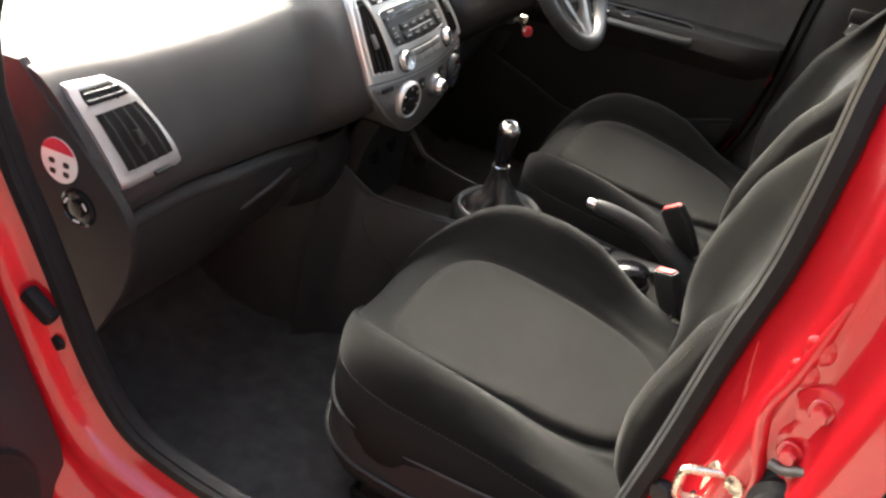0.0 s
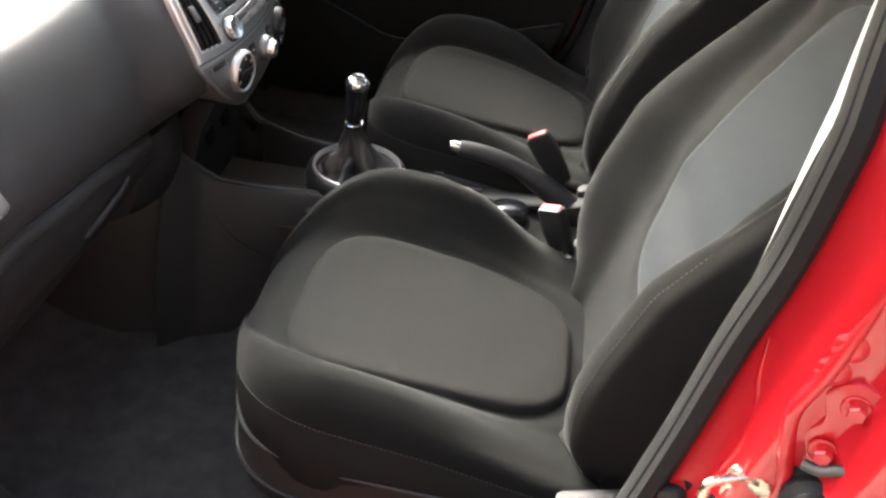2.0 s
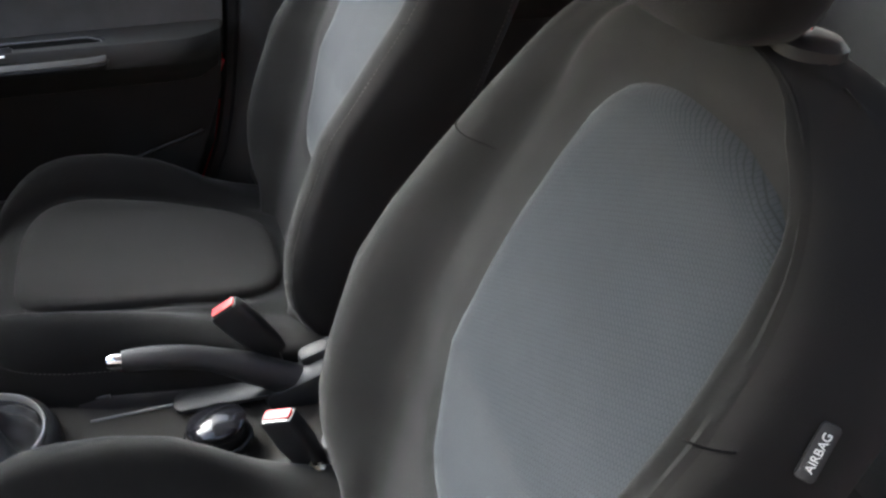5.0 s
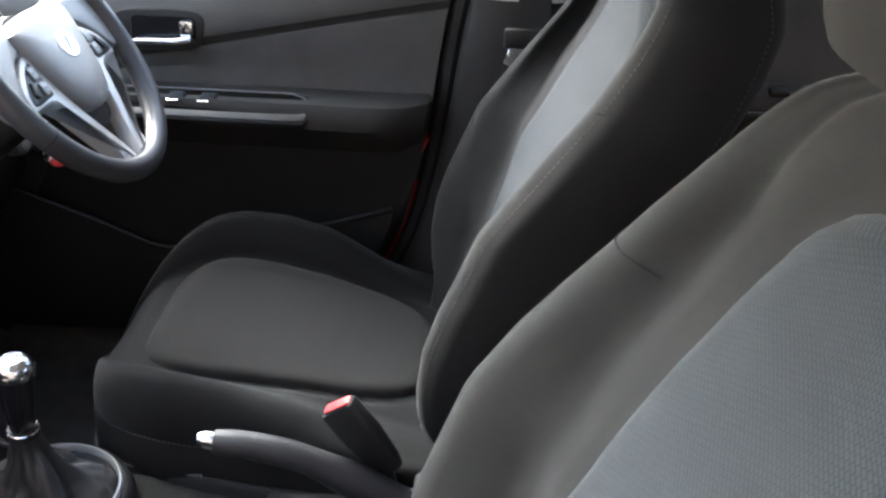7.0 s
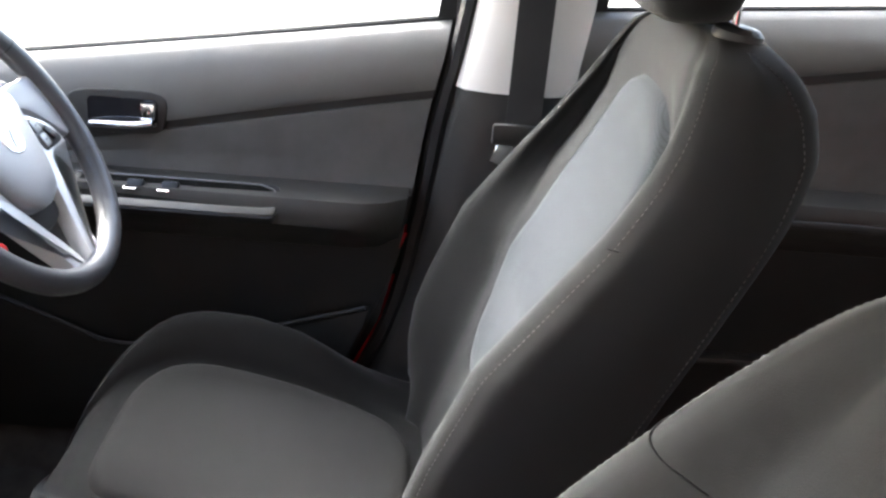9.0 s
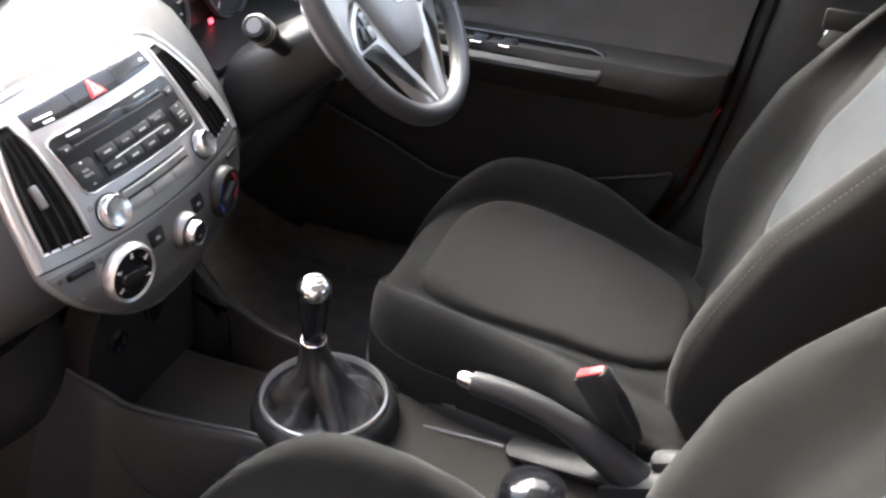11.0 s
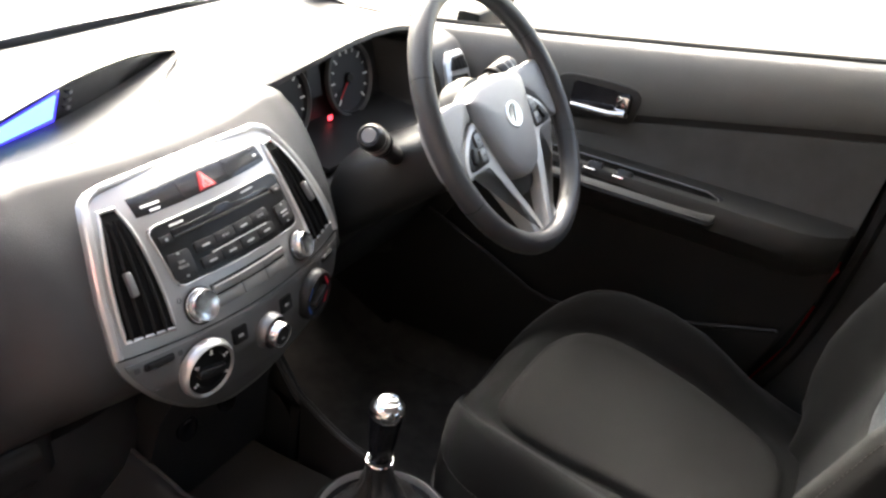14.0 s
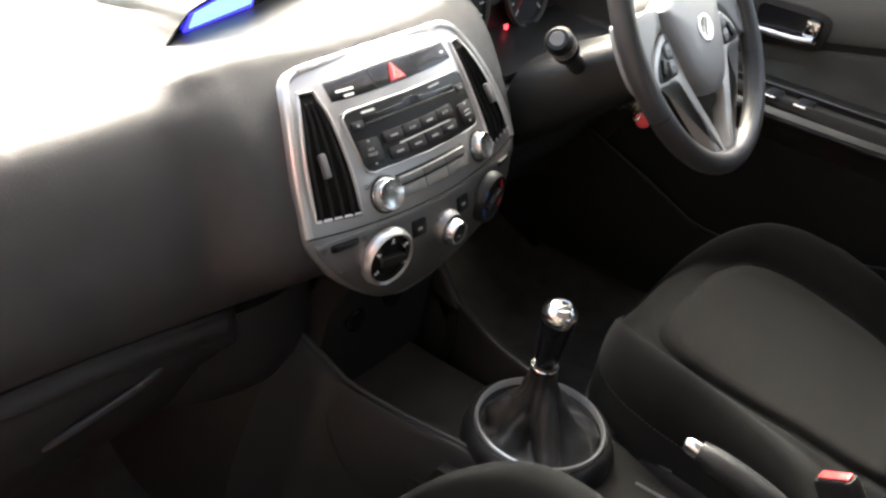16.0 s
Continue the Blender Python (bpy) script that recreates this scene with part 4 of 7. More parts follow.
def dash_face(x, z):
    """How far forward the passenger's upper dash stands at a height."""
    lo = dash_low(x)
    v = (z - lo) / (0.945 - lo)
    y = interp(v, [0, 0.08, 0.2, 0.4, 0.6, 0.75, 0.87, 0.94, 0.975, 1.0], [0.235, 0.229, 0.227, 0.232, 0.244, 0.256, 0.269, 0.280, 0.290, 0.310])
    left = min(1.0, max(0.0, -x - 0.35) / 0.31) ** 2
    y += left * (0.012 + 0.050 * v)
    near = min(1.0, max(0.0, (0.265 - abs(x)) / 0.085))
    near = near * near * (3 - 2 * near) * min(1.0, max(0.0, (z - lo) / 0.06))
    y += near * (stack_face(min(abs(x), 0.176), z) + 0.008 - y)
    # the dials sit in a hollow behind the wheel
    w = min(1.0, max(0.0, (x - 0.228) / 0.03)) * min(1.0, max(0.0, (0.575 - x) / 0.03)) * min(1.0, max(0.0, (z - 0.838) / 0.012))
    y += w * max(0.0, 0.372 - y)
    return y


def make_dash():
    xs = list(np.linspace(-0.682, 0.675, 123))
    rows = []
    for x in xs:
        lo = dash_low(x)
        end = max(0.0, (abs(x) - 0.664) / 0.02)
        hi = 0.945 + crown(x)
        face = [(x, dash_face(x, lo + (hi - lo) * v) + 0.006 * end, lo + (hi - lo) * v) for v in (0.0, 0.04, 0.1, 0.2, 0.3, 0.4, 0.47, 0.50, 0.53, 0.56, 0.6, 0.68, 0.76, 0.83, 0.89, 0.94, 0.975, 1.0)]
        y1 = face[-1][1]
        c = crown(x)
        top = [(x, y1 + 0.012, 0.9470 + c), (x, y1 + 0.03, 0.9485 + c * 0.7), (x, y1 + 0.08, 0.949), (x, y1 + 0.13, 0.946), (x, 0.58, 0.940), (x, 0.66, 0.930), (x, 0.712, 0.918)]
        rows.append(face + top + [(x, 0.70, 0.85), (x, 0.56, 0.78), (x, 0.30, lo - 0.01)])
    part("upper_panel", loft(rows), PLASTIC, dash, "black grained upper dash", 50)
    # lower panel and glove box
    rows = []
    for x in list(np.linspace(-0.662, -0.24, 22)) + [-0.225, -0.213, -0.20, -0.19, -0.18, -0.172]:
        lo = dash_low(x) - 0.008
        c = 0.012 * max(0.0, -x - 0.45) / 0.2 + 0.07 * (max(0.0, x + 0.225) / 0.055) ** 2.5
        rows.append([(x, 0.285, lo), (x, 0.242 + c, lo), (x, 0.236 + c, lo - 0.006), (x, 0.232 + c, lo - 0.04), (x, 0.240 + c, 0.675), (x, 0.262 + c, 0.64), (x, 0.292 + c, 0.59), (x, 0.318 + c, 0.555),
                     (x, 0.37, 0.545), (x, 0.56, 0.60), (x, 0.56, lo)])
    lid = part("glove_box_lid", loft(rows), GLOVE, dash, "black glove box lid")
    part("lid_lip", tube([(x, 0.241 + 0.012 * max(0.0, -x - 0.45) / 0.2, dash_low(x) - 0.020) for x in np.linspace(-0.655, -0.222, 20)], 0.012, 10, flat=0.7), PLASTIC_SOFT, lid, "rolled top edge of the lid")
    rows = []
    for x in np.linspace(-0.245, -0.075, 11):
        t = (x + 0.245) / 0.170
        b = 0.018 * math.sin(math.pi * t) ** 0.8
        rows.append([(x, 0.33, 0.712), (x, 0.262 - b, 0.706 - 0.01 * t), (x, 0.250 - b, 0.66), (x, 0.256 - b, 0.625 - 0.02 * t), (x, 0.272 - b, 0.592 - 0.025 * t), (x, 0.30 - b * 0.5, 0.575 - 0.03 * t), (x, 0.36, 0.57), (x, 0.40, 0.70)])
    part("lower_cover", loft(rows), GLOVE, dash, "smooth black cover beside the tunnel")
    hx, hz = -0.365, 0.692
    bm = tube(smooth_line([(hx - 0.062, 0.240, hz - 0.012), (hx - 0.03, 0.231, hz + 0.000), (hx + 0.03, 0.229, hz + 0.008), (hx + 0.062, 0.234, hz + 0.010)], 5), [0.002] + [0.0042] * 14 + [0.002], 8)
    part("glove_box_handle", bm, GLOVE, lid, "recessed plastic pull")
    # end panel with sticker and lock, kick panel
    pts = [(0.372, 0.950), (0.322, 0.900), (0.268, 0.845), (0.232, 0.805), (0.217, 0.770), (0.220, 0.72), (0.236, 0.672), (0.262, 0.624), (0.290, 0.585), (0.38, 0.50), (0.58, 0.50), (0.66, 0.92), (0.50, 0.945)]
    out = smooth_outline(pts, 3)
    for s in (-1, 1):
        end = part("end_panel", slab([(y * 1.0, z) for y, z in out], 0.014, Matrix(((0, 0, s, s * 0.687), (1, 0, 0, 0), (0, 1, 0, 0), (0, 0, 0, 1))), 0.004), PLASTIC_SOFT, dash, "black dash end panel")
        if s < 0:
            m = Matrix(((0, 0, -1, -0.6885), (1, 0, 0, 0.320), (0, 1, 0, 0.836), (0, 0, 0, 1)))
            st = part("warning_sticker", slab([(0.028 * math.cos(a), 0.030 * math.sin(a)) for a in np.linspace(0, 2 * math.pi, 33)[:-1]], 0.0012, m, 0), WHITE, end, "round white and red paper warning label")
            cap = [(0.0275 * math.cos(a), 0.0295 * math.sin(a)) for a in np.linspace(radians(25), radians(155), 16)]
            part("red_cap", slab(cap, 0.0008, m @ pose(0, 0, 0.0007), 0), RED_PRINT, st)
            for bx, by in ((0.011, -0.002), (-0.011, -0.003), (0.011, -0.016), (-0.010, -0.016)):
                part("print_mark", slab(rounded(0.009, 0.007, 0.002, 2, bx, by), 0.0008, m @ pose(0, 0, 0.0007), 0), BLACK, st)
            m2 = Matrix(((0, 0, -1, -0.6885), (1, 0, 0, 0.294), (0, 1, 0, 0.780), (0, 0, 0, 1)))
            lk = part("airbag_switch", lathe([(0.026, 0), (0.026, 0.003), (0.022, 0.005), (0.020, 0.001), (0.012, 0.001), (0.011, 0.007), (0, 0.007)], (-0.6875, 0.294, 0.780), (0, -90, 0), 28), GLOSS_BLACK, end, "round black key switch")
            for k in (30, 150, 270):
                part("print_bar", slab(rounded(0.010, 0.0025, 0.001, 2), 0.0008, m2 @ pose(0.0165 * math.cos(radians(k)), 0.0165 * math.sin(radians(k)), 0.006, 0, 0, k + 90), 0), WHITE, lk)
    for s in (-1, 1):
        bm = rbox((0.03, 0.34, 0.24), (s * 0.690, 0.52, 0.40), 0.01, 2)
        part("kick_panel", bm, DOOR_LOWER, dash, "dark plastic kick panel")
    # driver's lower panel
    rows = []
    for x in np.linspace(0.17, 0.672, 16):
        lo = dash_low(x) - 0.004
        rows.append([(x, 0.32, lo + 0.02), (x, 0.262, lo + 0.01), (x, 0.258, lo - 0.03), (x, 0.275, 0.66), (x, 0.31, 0.60), (x, 0.36, 0.58), (x, 0.60, 0.62), (x, 0.60, lo)])
    part("knee_panel", loft(rows), PLASTIC_SOFT, dash, "dark knee panel under the wheel")


make_dash()


# ---- silver surrounds laid on curved faces ----
def strip(face, left, right, lift, back=0.004, cols=6, n=6, ease=0.0025):
    """A raised strip between two lines of (x, z) on a curved face that looks to the rear."""
    L = [(p.x, p.y) for p in smooth_line([(a, b, 0) for a, b in left], n)]
    R = [(p.x, p.y) for p in smooth_line([(a, b, 0) for a, b in right], n)]
    rings = []
    for i, ((x0, z0), (x1, z1)) in enumerate(zip(L, R)):
        ring = []
        endo = ease if i in (0, len(L) - 1) else 0
        for k in range(cols + 1):
            t = k / cols
            x, z = x0 + (x1 - x0) * t, z0 + (z1 - z0) * t
            ring.append((x, face(x, z) - lift + (ease if k in (0, cols) else 0) + endo, z))
        ring += [(x1, face(x1, z1) + back, z1), (x0, face(x0, z0) + back, z0)]
        rings.append(ring)
    return loft(rings)


def stack_half(z):
    return interp(z, [0.690, 0.696, 0.708, 0.725, 0.745, 0.765, 0.785, 0.803, 0.815, 0.825, 0.85, 0.871, 0.895, 0.919, 0.932, 0.938, 0.943, 0.9465, 0.9485, 0.9495],
                  [0.02, 0.040, 0.068, 0.095, 0.122, 0.145, 0.162, 0.174, 0.178, 0.1782, 0.1752, 0.1705, 0.1625, 0.1515, 0.1435, 0.139, 0.131, 0.118, 0.094, 0.03])


def on_stack(x, z, lift):
    """A frame lying on the centre panel, its z axis out of the surface."""
    tilt = math.degrees(math.atan2(stack_face(0, z + 0.004) - stack_face(0, z - 0.004), 0.008))
    return pose(x, stack_face(x, z) - lift, z, 90 - tilt, 0, math.degrees(math.atan(1.5 * x)))


def make_stack():
    st = thing("car_stereo", (0, 0.22, 0.70), "silver centre panel with radio, heater knobs and air vents", "radio panel")
    zs = [0.690, 0.693, 0.697, 0.703, 0.711, 0.72, 0.735, 0.75, 0.765, 0.78, 0.795, 0.806, 0.815, 0.822, 0.83, 0.84, 0.855, 0.87, 0.885, 0.90, 0.915, 0.925, 0.933, 0.938, 0.942, 0.945, 0.947, 0.9485, 0.9495]
    rings = []
    for z in zs:
        h = stack_half(z)
        ring = [(x, stack_face(x, z) + (0.0025 if abs(x) > h * 0.985 else 0), z) for x in np.linspace(-h, h, 31)]
        ring += [(h * 0.995, stack_face(h, z) + 0.020, z), (h * 0.9, 0.38, z), (-h * 0.9, 0.38, z), (-h * 0.995, stack_face(h, z) + 0.020, z)]
        rings.append(ring)
    part("panel_body", loft(rings), PANEL_SILVER, st, "satin silver plastic panel", 50)
    # bright rounded frame edge, down both sides and over the top
    side = (0.822, 0.835, 0.85, 0.871, 0.895, 0.919, 0.932, 0.938, 0.943, 0.9465, 0.948)
    edge = [(-(stack_half(q) - 0.004), q) for q in side] + [(stack_half(q) - 0.004, q) for q in reversed(side)]
    part("panel_edge", tube(smooth_line([(x, stack_face(x, z) + 0.0008, z) for x, z in edge], 3), 0.0044, 8), SILVER, st, "bright rounded panel edge")
    # lower face below a fine joint, the floor's dark reflection put into its colour
    low = [0.700, 0.712, 0.73, 0.75, 0.77, 0.79, 0.805, 0.8135]
    part("lower_face", strip(stack_face, [(-(stack_half(z) - 0.006), z) for z in low], [(stack_half(z) - 0.006, z) for z in low], 0.0008, cols=24, n=3, ease=0.0006), GUNMETAL, st, "satin lower face, darkened for the floor it reflects")
    joint = [(x, 0.8165 + 0.004 * (x / 0.17) ** 2) for x in np.linspace(-0.176, 0.176, 25)]
    part("panel_joint", tube([(x, stack_face(x, z) + 0.0001, z) for x, z in joint], 0.0009, 6), BLACK, st, "fine dark joint")
    for s in (-1, 1):
        v0 = [(s * x, z) for x, z in ((0.1640, 0.8350), (0.1600, 0.860), (0.1520, 0.888), (0.1400, 0.914), (0.1280, 0.9330))]
        v1 = [(s * x, z) for x, z in ((0.1125, 0.8305), (0.1095, 0.860), (0.1080, 0.888), (0.1080, 0.914), (0.1110, 0.9330))]
        # flat sheet behind the slats, the vent's inner shade is its colour
        vent = part("air_vent", strip(stack_face, v0, v1, 0.0010, ease=0.0004), RECESS_SHADE, st, "black air vent with upright slats")
        loop = smooth_line([(x, stack_face(x, z) - 0.0010, z) for x, z in v0], 4) + smooth_line([(x, stack_face(x, z) - 0.0010, z) for x, z in v1[::-1]], 4)
        part("vent_rim", tube(loop, 0.0020, 8, loop=True), SILVER, vent, "thin silver vent rim")
        for k in range(4):
            t = 0.10 + 0.225 * k
            a = [(p[0] + (q[0] - p[0]) * t, p[1] + (q[1] - p[1]) * t) for p, q in zip(v0, v1)]
            b = [(p[0] + (q[0] - p[0]) * (t + 0.045), p[1] + (q[1] - p[1]) * (t + 0.045)) for p, q in zip(v0, v1)]
            part("slat", strip(stack_face, a[:-1] + [((a[-1][0] + a[-2][0]) / 2, 0.926)], b[:-1] + [((b[-1][0] + b[-2][0]) / 2, 0.926)], 0.0045, cols=2, ease=0.0012), VENT, vent)
        part("vent_slider", rbox((0.0075, 0.007, 0.024), (s * 0.1385, stack_face(0.1385, 0.880) - 0.006, 0.880), 0.002, 2, (-37, 0, s * 10)), GREY_METAL, vent, "grey vent slider")
    # gloss strip with the hazard switch
    ins = part("switch_strip", strip(stack_face, [(-0.0955, 0.9365), (0, 0.9395), (0.0975, 0.9365)], [(-0.0965, 0.9220), (0, 0.9225), (0.0970, 0.9220)], 0.0016, cols=6, ease=0.0008), GLOSS_BLACK, st, "gloss black switch strip")
    m = on_stack(-0.002, 0.9315, 0.0045)
    part("hazard_switch", slab([(-0.0125, -0.0090), (0.0125, -0.0090), (0.0016, 0.0105), (-0.0016, 0.0105)], 0.006, m, 0.0015), RED_PLASTIC, ins, "red triangular hazard switch")
    for k in (1.0, 0.55):
        tri = [m @ Vector((0.0068 * k, -0.0058 * k - 0.001, 0.0003)), m @ Vector((0, 0.0062 * k - 0.001, 0.0003)), m @ Vector((-0.0068 * k, -0.0058 * k - 0.001, 0.0003))]
        part("print_line", tube(tri, 0.0005, 5, loop=True), WHITE, ins)
    for x, z, w in ((-0.0760, 0.9290, 0.023), (-0.0740, 0.9250, 0.013), (0.086, 0.9300, 0.006)):
        part("print_bar", slab(rounded(w, 0.0026, 0.0006, 2), 0.0006, on_stack(x, z, 0.0024), 0), WHITE, ins)
    for x in (-0.036, 0.034):
        part("switch_joint", tube([on_stack(x, 0.9375, 0.0016) @ Vector((0, 0, 0)), on_stack(x, 0.9225, 0.0016) @ Vector((0, 0, 0))], 0.0005, 5), BLACK, ins)
    # radio
    rad = part("radio", strip(stack_face, [(-0.0955, 0.9085), (-0.085, 0.9125), (0, 0.9130), (0.088, 0.9115), (0.0990, 0.9075)], [(-0.0915, 0.8640), (-0.083, 0.8615), (0, 0.8605), (0.088, 0.8595), (0.0985, 0.8615)], 0.0012, cols=8, ease=0.0006), RADIO_BLACK, st, "black car radio with rows of buttons")
    part("radio_rim", tube([(x, stack_face(x, z) - 0.0008, z) for x, z in ((-0.0955, 0.9085), (-0.090, 0.9120), (-0.085, 0.9130), (0, 0.9136), (0.090, 0.9118), (0.0980, 0.9085), (0.0998, 0.90), (0.0990, 0.865), (0.0955, 0.8605), (0.088, 0.8590), (0, 0.8598), (-0.083, 0.8608), (-0.0900, 0.8628), (-0.0925, 0.868), (-0.0955, 0.90))], 0.0012, 6, loop=True), PANEL_SILVER, rad, "thin silver radio rim")
    part("disc_slot", strip(stack_face, [(-0.0720, 0.9060), (-0.016, 0.9072), (-0.010, 0.9092), (0.010, 0.9092), (0.016, 0.9068), (0.0760, 0.9035)], [(-0.0720, 0.9010), (-0.016, 0.9022), (-0.010, 0.9022), (0.010, 0.9022), (0.016, 0.9018), (0.0760, 0.8990)], 0.0022, cols=2, ease=0.0005), GLOSS_BLACK, rad, "disc slot")
    part("slot_lip", tube([(x, stack_face(x, z) - 0.0022, z) for x, z in ((-0.072, 0.9005), (-0.030, 0.9012), (0.0, 0.9012), (0.035, 0.9002), (0.076, 0.8982))], 0.0011, 6), BLACK, rad, "lip of the disc slot")

    def button(x, z, w, h, mat, lift=0.0034, r=0.2):
        return part("button", slab(rounded(w, h, min(w, h) * r, 2), 0.0045, on_stack(x, z, lift), 0.0008), mat, rad)

    def bar(x, z, w, h, lift=0.0042, mat=PRINT_GREY):
        part("print_bar", slab(rounded(w, h, min(w, h) * 0.3, 2), 0.0005, on_stack(x, z, lift), 0), mat, rad)

    button(-0.0822, 0.9018, 0.0150, 0.0080, RADIO_KEY)
    bar(-0.0822, 0.9018, 0.0030, 0.0024)
    button(0.0870, 0.8985, 0.0150, 0.0080, RADIO_KEY)
    bar(0.0870, 0.8985, 0.0050, 0.0014)
    button(-0.0785, 0.8788, 0.0285, 0.0270, RADIO_KEY, r=0.15)
    button(0.0822, 0.8762, 0.0260, 0.0235, RADIO_KEY, r=0.15)
    lettering("SEEK", 0.0040, on_stack(-0.0785, 0.8812, 0.0040), PRINT_GREY, rad)
    lettering("TRACK", 0.0040, on_stack(-0.0785, 0.8770, 0.0040), PRINT_GREY, rad)
    for x, z in ((-0.0785, 0.8885), (-0.0785, 0.8690), (0.0822, 0.8845), (0.0822, 0.8685)):
        bar(x, z, 0.0032, 0.0020)
    for z in (0.8780, 0.8745):
        bar(0.0822, z, 0.0120, 0.0016)
    for k, x in enumerate((-0.0430, -0.0146, 0.0142, 0.0430)):
        for z in (0.8862, 0.8722):
            button(x, z, 0.0278, 0.0118, RADIO_KEY)
            if z > 0.88 and k in (1, 3):
                lettering("SCAN" if k == 1 else "SETUP", 0.0038, on_stack(x, z, 0.0040), PRINT_GREY, rad)
            else:
                bar(x, z, 0.0105, 0.0020)
    bar(0.002, 0.8791, 0.086, 0.0010, 0.0046, WHITE)
    bar(-0.0620, 0.9100, 0.018, 0.0022, 0.0018, WHITE)
    bar(0.0440, 0.9100, 0.020, 0.0020, 0.0018)
    # preset keys between two knobs
    lcd = part("preset_plate", strip(stack_face, [(-0.0585, 0.8520), (0, 0.8525), (0.0555, 0.8515)], [(-0.0590, 0.8300), (0, 0.8295), (0.0560, 0.8295)], 0.0006, cols=4, ease=0.0003), BLACK, st, "dark recess behind the preset keys")
    for k, x in enumerate((-0.0387, -0.0010, 0.0367)):
        for z, h in ((0.8475, 0.0085), (0.8363, 0.0118)):
            part("preset_key", slab(rounded(0.0368, h, 0.0012, 2), 0.003, on_stack(x, z, 0.0030), 0.0006), PANEL, lcd, "satin grey preset key")
    part("key_edge", tube([(x, stack_face(x, 0.8505) - 0.0032, 0.8505) for x in np.linspace(-0.056, 0.053, 9)], 0.0009, 6), SILVER, lcd, "bright upper edge of the keys")
    for x, z, r in ((-0.0775, 0.8392, 0.0165), (0.0865, 0.8392, 0.0150)):
        knob = part("radio_knob", lathe([(r + 0.0015, 0), (r + 0.0015, 0.0015), (r, 0.0025), (r, 0.010), (r * 0.93, 0.0125), (r * 0.80, 0.0118), (r * 0.3, 0.0105), (0, 0.0105)], (x, stack_face(x, z) + 0.001, z), (66, 0, math.degrees(math.atan(1.5 * x))), 32), EMBLEM, st, "bright satin radio knob")
        part("knob_seat", lathe([(r + 0.0030, 0), (r + 0.0030, 0.0012), (r + 0.0012, 0.0014)], (x, stack_face(x, z) + 0.0002, z), (66, 0, math.degrees(math.atan(1.5 * x))), 32, caps=False), BLACK, knob)
    part("print_dot", tube([on_stack(-0.098, 0.851, 0.0004) @ Vector((0.0022 * math.cos(a), 0.0022 * math.sin(a), 0)) for a in np.linspace(0, 2 * math.pi, 13)[:-1]], 0.0003, 5, loop=True), BLACK, st)
    # heater controls
    for x, r, main in ((-0.0900, 0.0315, 1), (0.0030, 0.0200, 0), (0.0915, 0.0300, 2)):
        z = 0.7800 if main else 0.7790
        y = stack_face(x, z)
        yaw = math.degrees(math.atan(1.5 * x))
        ring = part("heater_knob", lathe([(r, 0), (r + 0.0012, 0.004), (r, 0.010), (r * 0.93, 0.0130), (r * 0.86, 0.0112), (r * 0.84, 0.004), (0, 0.004)], (x, y + 0.003, z), (90, 0, yaw), 44),
                    SILVER if main == 1 else (BLACK if main == 2 else GUNMETAL), st, "round heater knob with a silver rim" if main == 1 else "round heater knob")
        q = pose(x, y, z, 90, 0, yaw)
        if main:
            part("knob_face", lathe([(r * 0.84, 0), (r * 0.84, 0.0078), (r * 0.62, 0.0082), (r * 0.60, 0.0062), (0, 0.0062)], (x, y, z), (90, 0, yaw), 36), RADIO_BLACK, ring, "black dial face")
            part("knob_grip", slab(rounded(r * 1.12, 0.0105, 0.0045), 0.008, q @ pose(0, 0, 0.0135, 0, 0, -8 if main == 1 else 22), 0.002), BLACK, ring, "black finger grip")
            for k in range(5):
                a = radians(208 - 59 * k)
                mark = q @ pose(r * 0.73 * math.cos(a), r * 0.73 * math.sin(a), 0.0090, 0, 0, math.degrees(a))
                if main == 1:
                    part("print_mark", slab(rounded(0.0036, 0.0028, 0.0008, 2), 0.0006, mark, 0), WHITE, ring)
                    part("print_mark", slab(rounded(0.0014, 0.0044, 0.0005, 2), 0.0006, mark @ pose(-0.0034, 0, 0), 0), WHITE, ring)
                elif k != 2:
                    part("print_mark", slab(rounded(0.0032, 0.0150, 0.001, 2), 0.0006, mark, 0), BLUE_PRINT if k < 2 else RED_PRINT, ring)
        else:
            part("knob_cap", lathe([(r * 0.72, 0), (r * 0.74, 0.012), (r * 0.68, 0.0165), (r * 0.58, 0.0160), (0, 0.0150)], (x, y - 0.004, z), (90, 0, yaw), 30), EMBLEM, ring, "bright fan knob cap")
            part("knob_disc", lathe([(r * 0.52, 0), (r * 0.52, 0.0008), (0, 0.0008)], (x, y - 0.0192, z), (90, 0, yaw), 24), BLACK, ring)
            part("print_mark", slab(rounded(0.0050, 0.0012, 0.0004, 2), 0.0005, q @ pose(0, -0.003, 0.0204), 0), WHITE, ring)
    for x in (-0.0405, 0.0370):
        b = part("heater_button", slab(rounded(0.0215, 0.0185, 0.003), 0.005, on_stack(x, 0.7945, 0.0026), 0.001), RADIO_BLACK, st, "small black button")
        part("print_mark", slab(rounded(0.0070, 0.0030, 0.0008, 2), 0.0005, on_stack(x, 0.7935, 0.0031), 0), PRINT_GREY, b)
    for s in (-1, 1):
        well = part("vent_wheel_well", slab(rounded(0.034, 0.0085, 0.003), 0.003, on_stack(s * 0.1385, 0.8065, 0.0012), 0.0006), RADIO_BLACK, st, "dark slot of the vent shutter")
        part("vent_wheel", slab(rounded(0.026, 0.0050, 0.0016), 0.005, on_stack(s * 0.1385, 0.8068, 0.0034), 0.0012), BLACK, well, "black vent shutter wheel")
